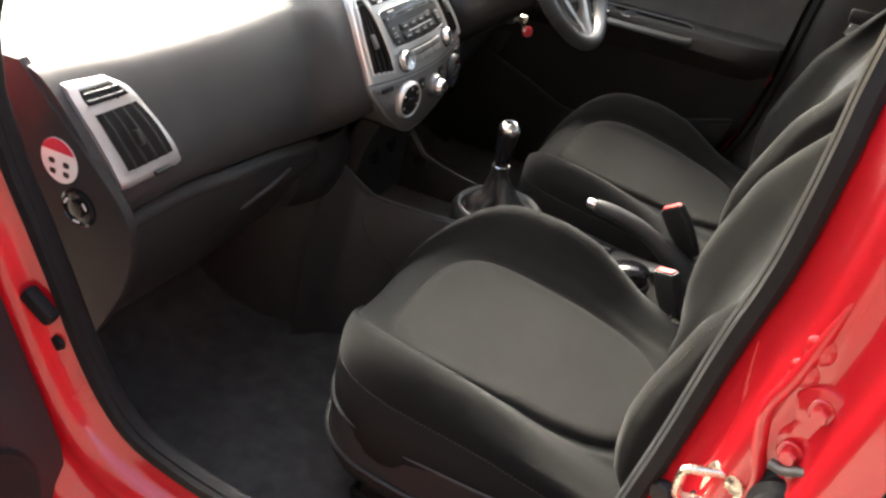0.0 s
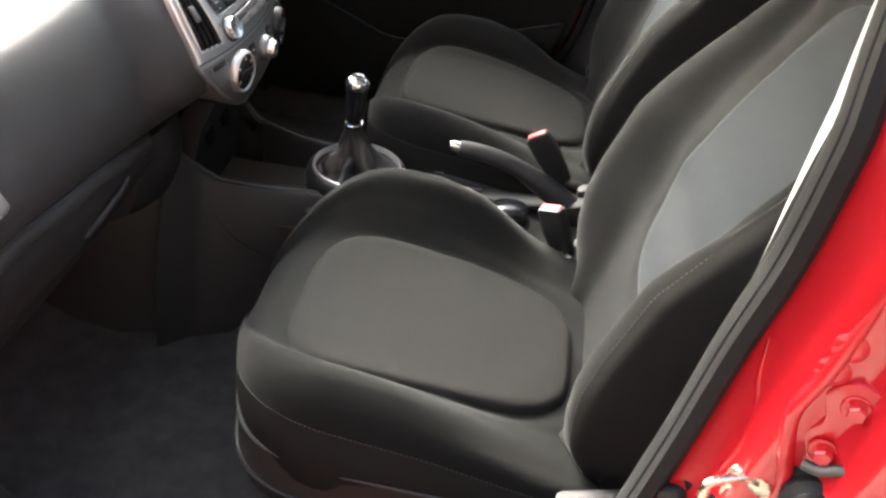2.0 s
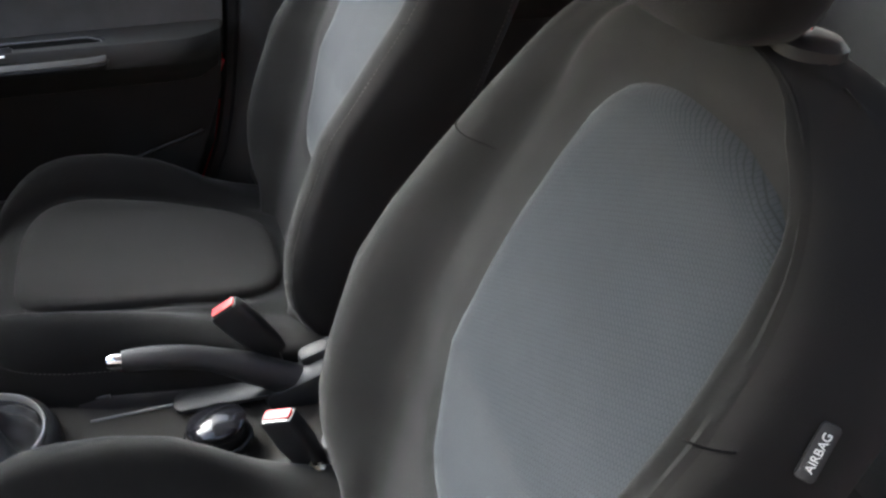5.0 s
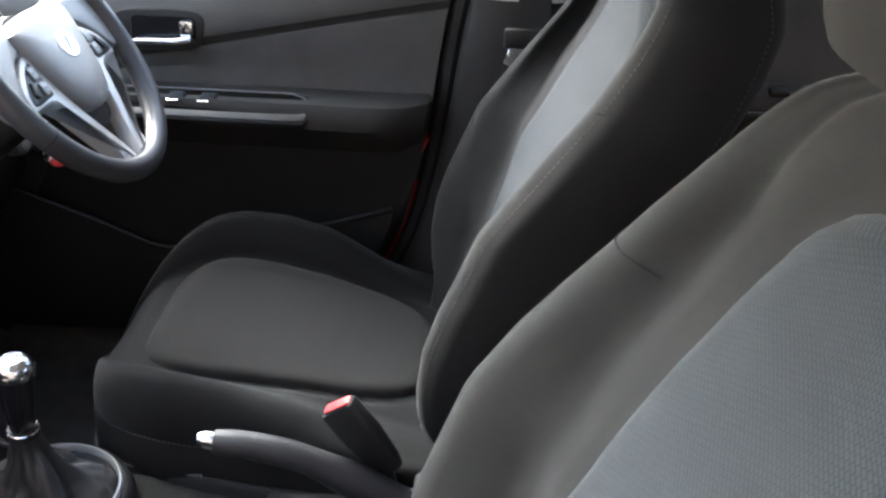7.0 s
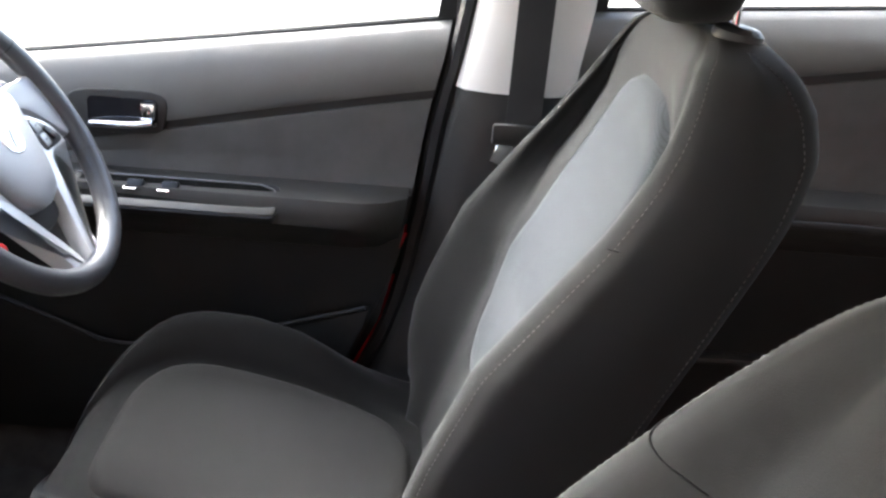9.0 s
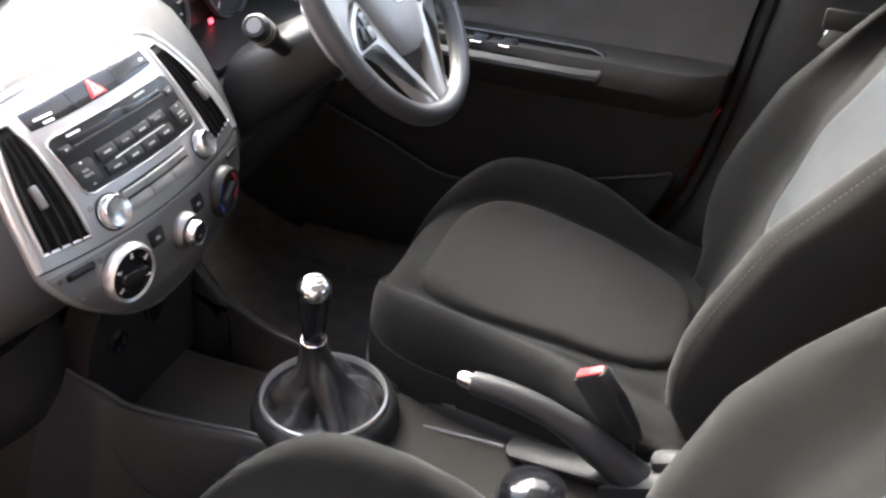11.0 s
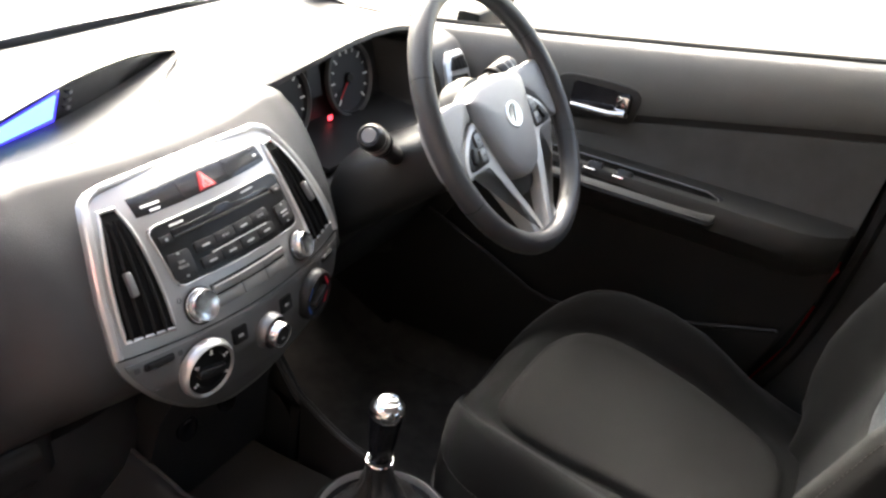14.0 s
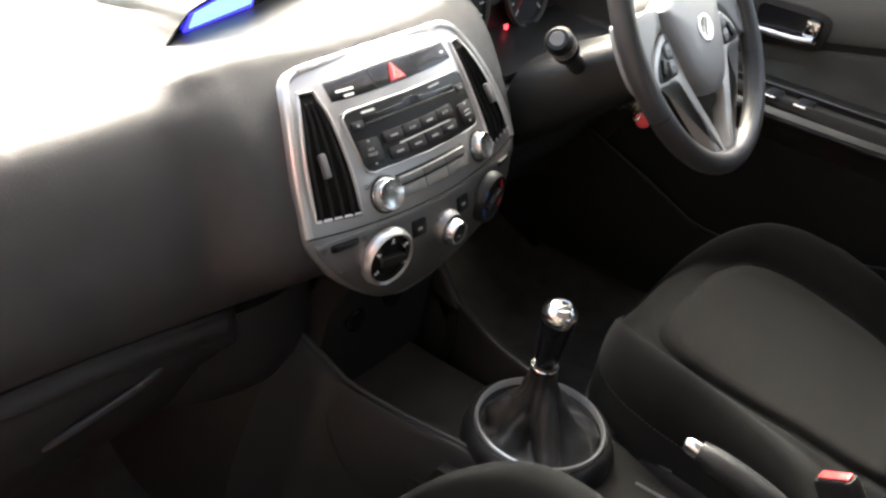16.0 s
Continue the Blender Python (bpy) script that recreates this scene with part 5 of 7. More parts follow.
        for dx in (-0.0235, 0.0235):
            part("print_mark", slab(rounded(0.0055, 0.0055, 0.001, 2), 0.0004, on_stack(s * 0.1385 + dx, 0.8065, 0.0010), 0), PRINT_DARK, well)


make_stack()


def make_side_vent():
    v = part("vent_surround", strip(dash_face, [(-0.664, 0.811), (-0.667, 0.84), (-0.670, 0.88), (-0.671, 0.910), (-0.668, 0.926)], [(-0.566, 0.817), (-0.573, 0.847), (-0.588, 0.889), (-0.598, 0.914), (-0.616, 0.927)], 0.008, cols=10, ease=0.003), SILVER, dash, "silver surround of the end vent")
    L, R = [(-0.650, 0.831), (-0.654, 0.86), (-0.657, 0.894)], [(-0.580, 0.836), (-0.588, 0.870), (-0.600, 0.899)]
    part("air_vent", strip(dash_face, L, R, 0.0105, ease=0.0008), VENT, v, "black air vent with upright slats")
    for k in range(4):
        t = 0.12 + 0.23 * k
        p = [(l[0] + (r[0] - l[0]) * t, l[1] + (r[1] - l[1]) * t) for l, r in zip(L, R)]
        q = [(l[0] + (r[0] - l[0]) * (t + 0.05), l[1] + (r[1] - l[1]) * (t + 0.05)) for l, r in zip(L, R)]
        part("slat", strip(dash_face, p, q, 0.012, cols=2, ease=0.001), BLACK, v)
    part("upper_vent", strip(dash_face, [(-0.658, 0.904), (-0.659, 0.912), (-0.657, 0.920)], [(-0.604, 0.908), (-0.609, 0.916), (-0.618, 0.923)], 0.0105, ease=0.0008), VENT, v, "small black demister vent")
    for z in (0.9085, 0.9155):
        part("slat", strip(dash_face, [(-0.656, z), (-0.656, z + 0.0012)], [(-0.610, z + 0.003), (-0.610, z + 0.0042)], 0.0122, cols=2, ease=0.0005), GREY_METAL, v)
    for x in (-0.641, -0.631, -0.621):
        part("slat", strip(dash_face, [(x, 0.906), (x, 0.921)], [(x + 0.0012, 0.906), (x + 0.0012, 0.921)], 0.0118, cols=2, ease=0.0005), BLACK, v)
    part("vent_slider", rbox((0.007, 0.010, 0.020), (-0.622, dash_face(-0.622, 0.864) - 0.013, 0.864), 0.002, 2, (-30, 0, 0)), PLASTIC_SOFT, v, "grey vent slider")
    part("vent_wheel", rbox((0.030, 0.008, 0.005), (-0.603, dash_face(-0.603, 0.819) - 0.010, 0.8195), 0.002, 2), BLACK, v, "black vent shutter wheel")


make_side_vent()


def make_far_vent():
    v = part("vent_surround", strip(dash_face, [(0.566, 0.817), (0.573, 0.847), (0.588, 0.889), (0.598, 0.914), (0.616, 0.927)], [(0.662, 0.811), (0.662, 0.84), (0.662, 0.88), (0.662, 0.910), (0.660, 0.926)], 0.008, cols=10, ease=0.003), SILVER, dash, "silver surround of the end vent")
    L, R = [(0.580, 0.836), (0.588, 0.870), (0.600, 0.899)], [(0.648, 0.831), (0.650, 0.86), (0.650, 0.894)]
    part("air_vent", strip(dash_face, L, R, 0.0105, ease=0.0008), VENT, v, "black air vent with upright slats")
    for k in range(4):
        t = 0.12 + 0.23 * k
        p = [(l[0] + (r[0] - l[0]) * t, l[1] + (r[1] - l[1]) * t) for l, r in zip(L, R)]
        q = [(l[0] + (r[0] - l[0]) * (t + 0.05), l[1] + (r[1] - l[1]) * (t + 0.05)) for l, r in zip(L, R)]
        part("slat", strip(dash_face, p, q, 0.012, cols=2, ease=0.001), BLACK, v)
    part("upper_vent", strip(dash_face, [(0.604, 0.906), (0.609, 0.915), (0.618, 0.923)], [(0.654, 0.902), (0.654, 0.912), (0.652, 0.922)], 0.0105, ease=0.0008), VENT, v, "small black demister vent")
    for x in (0.618, 0.630, 0.641):
        part("slat", strip(dash_face, [(x, 0.906), (x, 0.921)], [(x + 0.0012, 0.906), (x + 0.0012, 0.921)], 0.0118, cols=2, ease=0.0005), BLACK, v)


make_far_vent()


def make_display():
    """Hooded trip display in the middle of the dash top."""
    d = thing("dash_display", (0.06, 0.42, 0.93), "hooded dash display glowing blue", "display")
    # dark hood: a lens-shaped hollow with a raised brim
    up = smooth_line([(-0.178, 0.370, 0.9490), (-0.155, 0.376, 0.965), (-0.127, 0.380, 0.979), (-0.03, 0.396, 0.992), (0.06, 0.421, 0.990), (0.15, 0.452, 0.978), (0.25, 0.492, 0.953)], 6)
    lo = smooth_line([(-0.178, 0.366, 0.9489), (-0.155, 0.352, 0.9489), (-0.10, 0.345, 0.9489), (0.0, 0.345, 0.9489), (0.09, 0.378, 0.9489), (0.17, 0.440, 0.9489), (0.25, 0.490, 0.9489)], 6)
    foot = [Vector((u.x, u.y + 0.012, 0.9499)) for u in up]

    def hump(u):
        return min(1.0, max(0.0, (u.z - 0.9515) / 0.03))

    def swell(x):
        q = min(1.0, max(0.0, (x + 0.36) / 0.22))
        return 0.0150 * q * q * (3 - 2 * q)
    rings = []
    # the dash top swells gently towards the hood
    for x in (-0.36, -0.32, -0.28, -0.25, -0.22, -0.20, -0.188):
        u = Vector((x, interp(x, [-0.36, -0.188], [0.385, 0.372]), 0.9472))
        h = swell(x)
        rings.append([u, u + Vector((0, 0.004, 0.0003)), u + Vector((0, -0.003, -0.0005)), u + Vector((0, -0.005, -0.003)), Vector((x, u.y + 0.20, 0.936)), Vector((x, u.y + 0.19, 0.940)), Vector((x, u.y + 0.112, 0.947 + h)), Vector((x, u.y + 0.042, 0.948 + 0.5 * h))])
    for u, f, l in zip(up, foot, lo):
        k = max(hump(u), min(1.0, 1 - (u.x + 0.178) / 0.04))
        mid = u + Vector((0, 0.012 + 0.100 * k, (0.949 - u.z) * 0.52))
        near = u + Vector((0, 0.004 + 0.034 * k, (0.949 - u.z) * 0.10))
        if u.x < 0.0:
            mid.z, near.z = max(mid.z, 0.947 + swell(u.x)), max(near.z, 0.948 + 0.5 * swell(u.x))
        rings.append([u, f, l, l + Vector((0, -0.004, -0.003)), Vector((u.x, u.y + 0.02 + 0.20 * k, 0.936)), Vector((u.x, u.y + 0.018 + 0.19 * k, 0.9400)), mid, near])
    part("hood", loft(rings), PLASTIC, d, "black hood over the display")
    part("recess", loft([[u + Vector((0, -0.001, -0.002)), f + Vector((0, -0.002, 0.001)), f + Vector((0, 0.003, -0.002)), u + Vector((0, 0.002, -0.002))] for u, f in zip(up, foot)]), GLOSS_BLACK, d, "gloss black back of the display")

    part("recess_floor", loft([[f + Vector((0, -0.002, 0.0008)), f.lerp(l, 0.84) + Vector((0, 0, 0.0008)), f.lerp(l, 0.84) + Vector((0, 0, -0.001)), f + Vector((0, -0.002, -0.001))] for f, l in list(zip(foot, lo))[2:-2]]), PLASTIC, d, "grained floor below the screen")
    part("gap_line", tube([l + Vector((0, -0.0035, -0.0006)) for l in lo], 0.0010, 6), BLACK, d, "fine gap round the display scoop")

    def pane(x0, x1, t0, t1, off):
        pts = []
        for x, t in ((x0, t0), (x1, t0), (x1, t1), (x0, t1)):
            u = Vector([interp(x, [p.x for p in up], [p[i] for p in up]) for i in range(3)])
            f = Vector([interp(x, [p.x for p in up], [p[i] for p in foot]) for i in range(3)])
            pts.append(f.lerp(u, t) + Vector((0, -0.004 - off, 0)))
        back = [p + Vector((0, 0.003, 0)) for p in pts]
        return loft([pts, back])
    part("screen_border", pane(-0.142, -0.034, 0.05, 0.95, 0.0), SCREEN_EDGE, d, "deep blue screen edge")
    part("screen", pane(-0.136, -0.040, 0.20, 0.88, 0.0015), SCREEN, d, "lit blue screen")
    for k in range(3):
        t = 0.25 + 0.22 * k
        part("print_mark", pane(-0.016, -0.010, t, t + 0.07, 0.0015), GREY_METAL, d)


make_display()


def make_cluster():
    c = thing("instrument_cluster", (0.36, 0.36, 0.90), "hooded instrument cluster with two round dials", "dials")
    rings = []
    brim = [(0.212, 0.345, 0.940), (0.222, 0.332, 0.948), (0.240, 0.317, 0.958), (0.280, 0.297, 0.977), (0.365, 0.284, 0.995), (0.45, 0.279, 0.998), (0.52, 0.283, 0.985), (0.575, 0.300, 0.960), (0.60, 0.33, 0.946)]
    for p in smooth_line(brim, 5):
        x, y, h = p
        k = min(1.0, max(0.0, (h - 0.946) / 0.04))
        d = interp(x, [0.212, 0.222, 0.245, 0.56, 0.58], [0.004, 0.008, 0.006, 0.006, 0.02])
        rings.append([(x, y, h), (x, y - 0.002, h - d), (x, y + 0.03, h - max(d, 0.012 * k + 0.004)), (x, y + 0.13, h - 0.016 * k - 0.006), (x, y + 0.16, 0.940), (x, 0.52 + 0.06 * k, 0.940), (x, 0.46, 0.9475 + (h - 0.946) * 0.45), (x, y + 0.08, h + 0.003 * k), (x, y + 0.02, h + 0.003 * k)])
    part("hood", loft(rings), PLASTIC, c, "black dial hood")
    part("dial_panel", rbox((0.315, 0.012, 0.112), (0.408, 0.362, 0.893), 0.006, 2, (-14, 0, 0)), BLACK, c, "black dial panel")
    for x, r in ((0.290, 0.053), (0.448, 0.053)):
        q = pose(x, 0.345, 0.905, 76, 0, 0)
        dial = part("dial", lathe([(r, 0), (r, 0.007), (r - 0.003, 0.008), (r - 0.005, 0.003), (0, 0.003)], (x, 0.349, 0.905), (76, 0, 0), 40), DIAL, c, "round grey dial")
        part("bezel", lathe([(r + 0.004, 0.002), (r + 0.004, 0.010), (r + 0.001, 0.0115), (r - 0.0015, 0.006)], (x, 0.349, 0.905), (76, 0, 0), 40, caps=False), GREY_METAL, dial, "thin silver dial rim")
        for k in range(13):
            a = radians(225 - 22.5 * k)
            part("mark", slab(rounded(0.010 if k % 2 == 0 else 0.005, 0.0026, 0.0005, 2), 0.001, q @ pose((r - 0.011) * math.cos(a), (r - 0.011) * math.sin(a), 0.0030, 0, 0, math.degrees(a)), 0), WHITE, dial)
        part("needle", slab([(-0.004, -0.0015), (r * 0.7, -0.0008), (r * 0.7, 0.0008), (-0.004, 0.0015)], 0.0015, q @ pose(0, 0, 0.003, 0, 0, 222), 0), RED_PLASTIC, dial, "red needle")
        part("needle_hub", lathe([(0.008, 0.003), (0.008, 0.007), (0.006, 0.009), (0, 0.009)], (x, 0.349, 0.905), (76, 0, 0), 20), BLACK, dial, "black needle hub")
    rows = [[(x, 0.245, 0.850), (x, 0.300, 0.853), (x, 0.358, 0.862), (x, 0.358, 0.856), (x, 0.245, 0.844)] for x in np.linspace(0.262, 0.55, 5)]
    part("dial_shelf", loft(rows), BLACK, c, "black shelf below the dials")
    part("warning_lamp", slab(rounded(0.010, 0.007, 0.002), 0.001, pose(0.386, 0.330, 0.864, 76, 0, 0), 0), WARN, c, "lit red warning lamp")
    part("centre_screen", slab(rounded(0.030, 0.06, 0.004), 0.001, pose(0.369, 0.352, 0.925, 76, 0, 0), 0), DIAL, c)


make_cluster()

# ---- steering wheel and column ----
WHEEL = pose(0.348, 0.0495, 0.961, 55.5, 0, 1.8) @ Matrix.Diagonal((0.950, 0.950, 0.950, 1))


def make_wheel():
    w = thing("steering_wheel", WHEEL.translation, "black leather steering wheel with silver spokes", "steering wheel")
    R = 0.1765
    pts = [WHEEL @ Vector((R * math.cos(a), R * math.sin(a), 0)) for a in np.linspace(0, 2 * math.pi, 65)[:-1]]
    part("rim", tube(pts, 0.0140, 16, loop=True), LEATHER, w, "worn black leather rim")
    for a in (28, 152, 205, 335):
        d = Vector((math.cos(radians(a)), math.sin(radians(a)), 0))
        tl = Vector((-d.y, d.x, 0))
        ring = [WHEEL @ (d * R + 0.0141 * (math.cos(k) * d + math.sin(k) * Vector((0, 0, 1)))) for k in np.linspace(0, 2 * math.pi, 17)[:-1]]
        part("rim_joint", tube(ring, 0.0009, 6, loop=True), BLACK, w, "fine joint in the leather")
    # domed airbag pad
    hub = smooth_outline([(-0.082, 0.036), (-0.045, 0.048), (0, 0.052), (0.045, 0.048), (0.082, 0.036), (0.076, 0.006), (0.064, -0.030), (0.050, -0.060), (0.031, -0.080), (0, -0.088), (-0.031, -0.080), (-0.050, -0.060), (-0.064, -0.030), (-0.076, 0.006)], 4)
    rings = []
    for k, h in ((1.0, -0.024), (1.0, -0.004), (0.985, 0.0030), (0.95, 0.0062), (0.85, 0.0100), (0.65, 0.0130), (0.4, 0.0148), (0.05, 0.0152)):
        rings.append([WHEEL @ Vector((x * k, (y + 0.020) * k - 0.020, h)) for x, y in hub])
    pad = part("airbag_pad", loft(rings), PAD, w, "smooth dark grey airbag cover")
    em = part("emblem", lathe([(0.0215, 0), (0.0210, 0.0016), (0.0185, 0.0024), (0.0165, 0.0016), (0, 0.0014)], (0, 0, 0)), EMBLEM, pad, "round bright emblem")
    em.matrix_basis = Matrix.Translation(-origin(pad)) @ WHEEL @ pose(0, -0.006, 0.0146) @ Matrix.Diagonal((1, 0.86, 1, 1)) @ Matrix.Translation(origin(pad))
    part("emblem_mark", slab([(-0.008, -0.010), (-0.003, -0.010), (0.008, 0.010), (0.003, 0.010)], 0.0006, WHEEL @ pose(0, -0.006, 0.0166), 0), GREY_METAL, pad)
    for dx, dw in ((-0.004, 0.010), (0.004, 0.006)):
        part("print_bar", slab(rounded(dw, 0.0018, 0.0006, 2), 0.0006, WHEEL @ pose(0.012 + dx, -0.064 + dx, 0.0112, 0, 0, 0), 0), BLACK, pad)
    back = smooth_outline([(-0.076, 0.030), (-0.03, 0.044), (0.03, 0.044), (0.076, 0.030), (0.086, -0.02), (0.070, -0.066), (0.038, -0.104), (0, -0.112), (-0.038, -0.104), (-0.070, -0.066), (-0.086, -0.02)], 4)
    part("pad_surround", slab(back, 0.018, WHEEL @ pose(0, 0, -0.014), 0.004), BLACK, w, "black hollow round the airbag cover")
    for s in (-1, 1):
        cover = smooth_outline([(s * 0.078, 0.040), (s * 0.110, 0.044), (s * 0.142, 0.042), (s * 0.168, 0.040), (s * 0.176, 0.004), (s * 0.170, -0.034), (s * 0.150, -0.042), (s * 0.118, -0.004), (s * 0.094, 0.012), (s * 0.082, 0.010)], 4)
        part("arm_cover", slab(cover, 0.022, WHEEL @ pose(0, 0, 0.000), 0.006), PAD, w, "dark grey upper spoke cover")
        trim = smooth_outline([(s * x, y) for x, y in ((0.070, 0.006), (0.080, 0.012), (0.094, 0.006), (0.120, -0.010), (0.134, -0.026), (0.138, -0.045), (0.131, -0.051), (0.101, -0.050), (0.085, -0.055), (0.076, -0.074), (0.057, -0.115), (0.043, -0.145), (0.037, -0.170),
                                                       (0.010, -0.176), (0.012, -0.156), (0.021, -0.130), (0.036, -0.100), (0.052, -0.062), (0.062, -0.030), (0.067, -0.008))], 4)
        sp = part("spoke", slab(trim, 0.020, WHEEL @ pose(0, 0, -0.002), 0.0045), SPOKE, w, "silver spoke trim round the wheel switches")
        well = part("switch_well", slab(smooth_outline([(s * 0.080, 0.002), (s * 0.092, -0.001), (s * 0.112, -0.014), (s * 0.127, -0.030), (s * 0.128, -0.042), (s * 0.094, -0.043), (s * 0.078, -0.038)], 4), 0.002, WHEEL @ pose(0, 0, -0.0012), 0.0005), RADIO_BLACK, sp, "black switch recess")
        for bx, by, bw, bh in ((0.0900, -0.0110, 0.0160, 0.0170), (0.0900, -0.0310, 0.0160, 0.0170)):
            part("wheel_switch", slab(rounded(bw, bh, 0.003), 0.004, WHEEL @ pose(s * bx, by, 0.0016, 0, 0, 0), 0.001), GUNMETAL, well, "grey wheel switch")
            part("print_mark", slab(rounded(0.004, 0.0016, 0.0005, 2), 0.0005, WHEEL @ pose(s * bx, by, 0.0021), 0), BLACK, well)
        part("rocker", slab(rounded(0.0100, 0.0200, 0.003), 0.005, WHEEL @ pose(s * 0.1110, -0.0270, 0.0020, 0, 0, s * 28), 0.0015), BLACK, well, "black rocker switch")
    line = [WHEEL @ Vector(((R - 0.0134) * math.cos(radians(a)), (R - 0.0134) * math.sin(radians(a)), 0.006)) for a in range(-64, -14, 2)]
    part("rim_stitching", stitches(line, 0.0009, 0.0036, 0.0022), THREAD, w, "pale stitching inside the rim")
    hb = part("hub_back", lathe([(0.062, -0.06), (0.064, -0.04), (0.058, -0.026), (0, -0.024)], (0, 0, 0)), BLACK, w, "black hub behind the pad")
    hb.matrix_basis = Matrix.Translation(-origin(w)) @ WHEEL @ Matrix.Translation(origin(w))
    part("lower_fill", slab(smooth_outline([(-0.04, -0.09), (0.04, -0.09), (0.016, -0.172), (-0.016, -0.172)], 4), 0.008, WHEEL @ pose(0, 0, -0.024), 0.002), BLACK, w, "black web between the lower spokes")
    # column shroud with stalks
    c = thing("steering_column", (0.345, 0.2, 0.80), "black steering column shroud with control stalks", "steering column")
    rings = []
    for t in np.linspace(0, 1, 6):
        p = WHEEL @ Vector((0, -0.026, -0.048 - 0.20 * t))
        rx, rz = 0.064 + 0.036 * t, 0.048 + 0.018 * t
        rings.append([p + Vector((rx * math.copysign(abs(math.cos(a)) ** 0.6, math.cos(a)), 0, rz * math.copysign(abs(math.sin(a)) ** 0.6, math.sin(a)))) for a in np.linspace(0, 2 * math.pi, 25)[:-1]])
    part("shroud", loft(rings), BLACK, c, "dark grey column shroud")
    for base, tip in (((0.268, 0.152, 0.897), (0.178, 0.137, 0.953)), ((0.425, 0.140, 0.935), (0.545, 0.134, 0.958))):
        base, tip = Vector(base), Vector(tip)
        mid = base.lerp(tip, 0.55)
        st = part("stalk", tube(smooth_line([base, mid, tip], 4), [0.0130] * 4 + [0.0115] * 5, 14, flat=0.85), BLACK, c, "black control stalk")
        part("stalk_ring", tube([base.lerp(tip, 0.60), base.lerp(tip, 0.66)], 0.0165, 18), RUBBER, st, "ribbed twist ring")
        part("stalk_end", tube([base.lerp(tip, 0.70), base.lerp(tip, 0.74), base.lerp(tip, 0.98), base.lerp(tip, 1.04)], [0.0145, 0.0165, 0.0165, 0.0125], 18), RADIO_BLACK, st, "black twist end")
        part("end_cap", tube([base.lerp(tip, 1.04), base.lerp(tip, 1.055)], [0.0095, 0.0085], 14), GREY_METAL, st, "grey end cap")
        for q in (0.80, 0.90):
            part("print_ring", tube([base.lerp(tip, q), base.lerp(tip, q + 0.012)], 0.0169, 18), PRINT_GREY, st)
    key = part("ignition_key", rbox((0.010, 0.026, 0.022), (0.474, 0.148, 0.786), 0.004, 2), STEEL, c, "steel ignition key")
    part("ignition_lock", lathe([(0.018, 0), (0.018, 0.02), (0.014, 0.024), (0, 0.024)], (0.458, 0.182, 0.793), (80, 0, 0), 24), GREY_METAL, c, "ignition lock barrel")
    fob = thing("key_tag", (0.510, 0.142, 0.752), "small red key tag hanging from the ignition", "key tag")
    part("tag", slab(rounded(0.023, 0.024, 0.011), 0.005, pose(0.510, 0.142, 0.752, 70, 0, -62), 0.002), RED_PLASTIC, fob, "red plastic tag")
    part("ring", tube([Vector((0.492 + 0.014 * math.cos(a), 0.146, 0.770 + 0.014 * math.sin(a))) for a in np.linspace(0, 2 * math.pi, 17)[:-1]], 0.0012, 6, loop=True), STEEL, fob)


make_wheel()

# ---- pedals ----
for px, pw in ((0.22, 0.05), (0.33, 0.06), (0.45, 0.05)):
    p = thing("pedal", (px, 0.50, 0.40), "black rubber foot pedal", "pedal", "pedals")
    part("pedal_pad", rbox((pw, 0.012, 0.07), (px, 0.50, 0.46), 0.004, 2, (-35, 0, 0)), RUBBER, p)
    part("pedal_arm", tube(smooth_line([(px, 0.51, 0.46), (px, 0.58, 0.56), (px, 0.62, 0.72)], 4), 0.008, 6), BLACK, p)

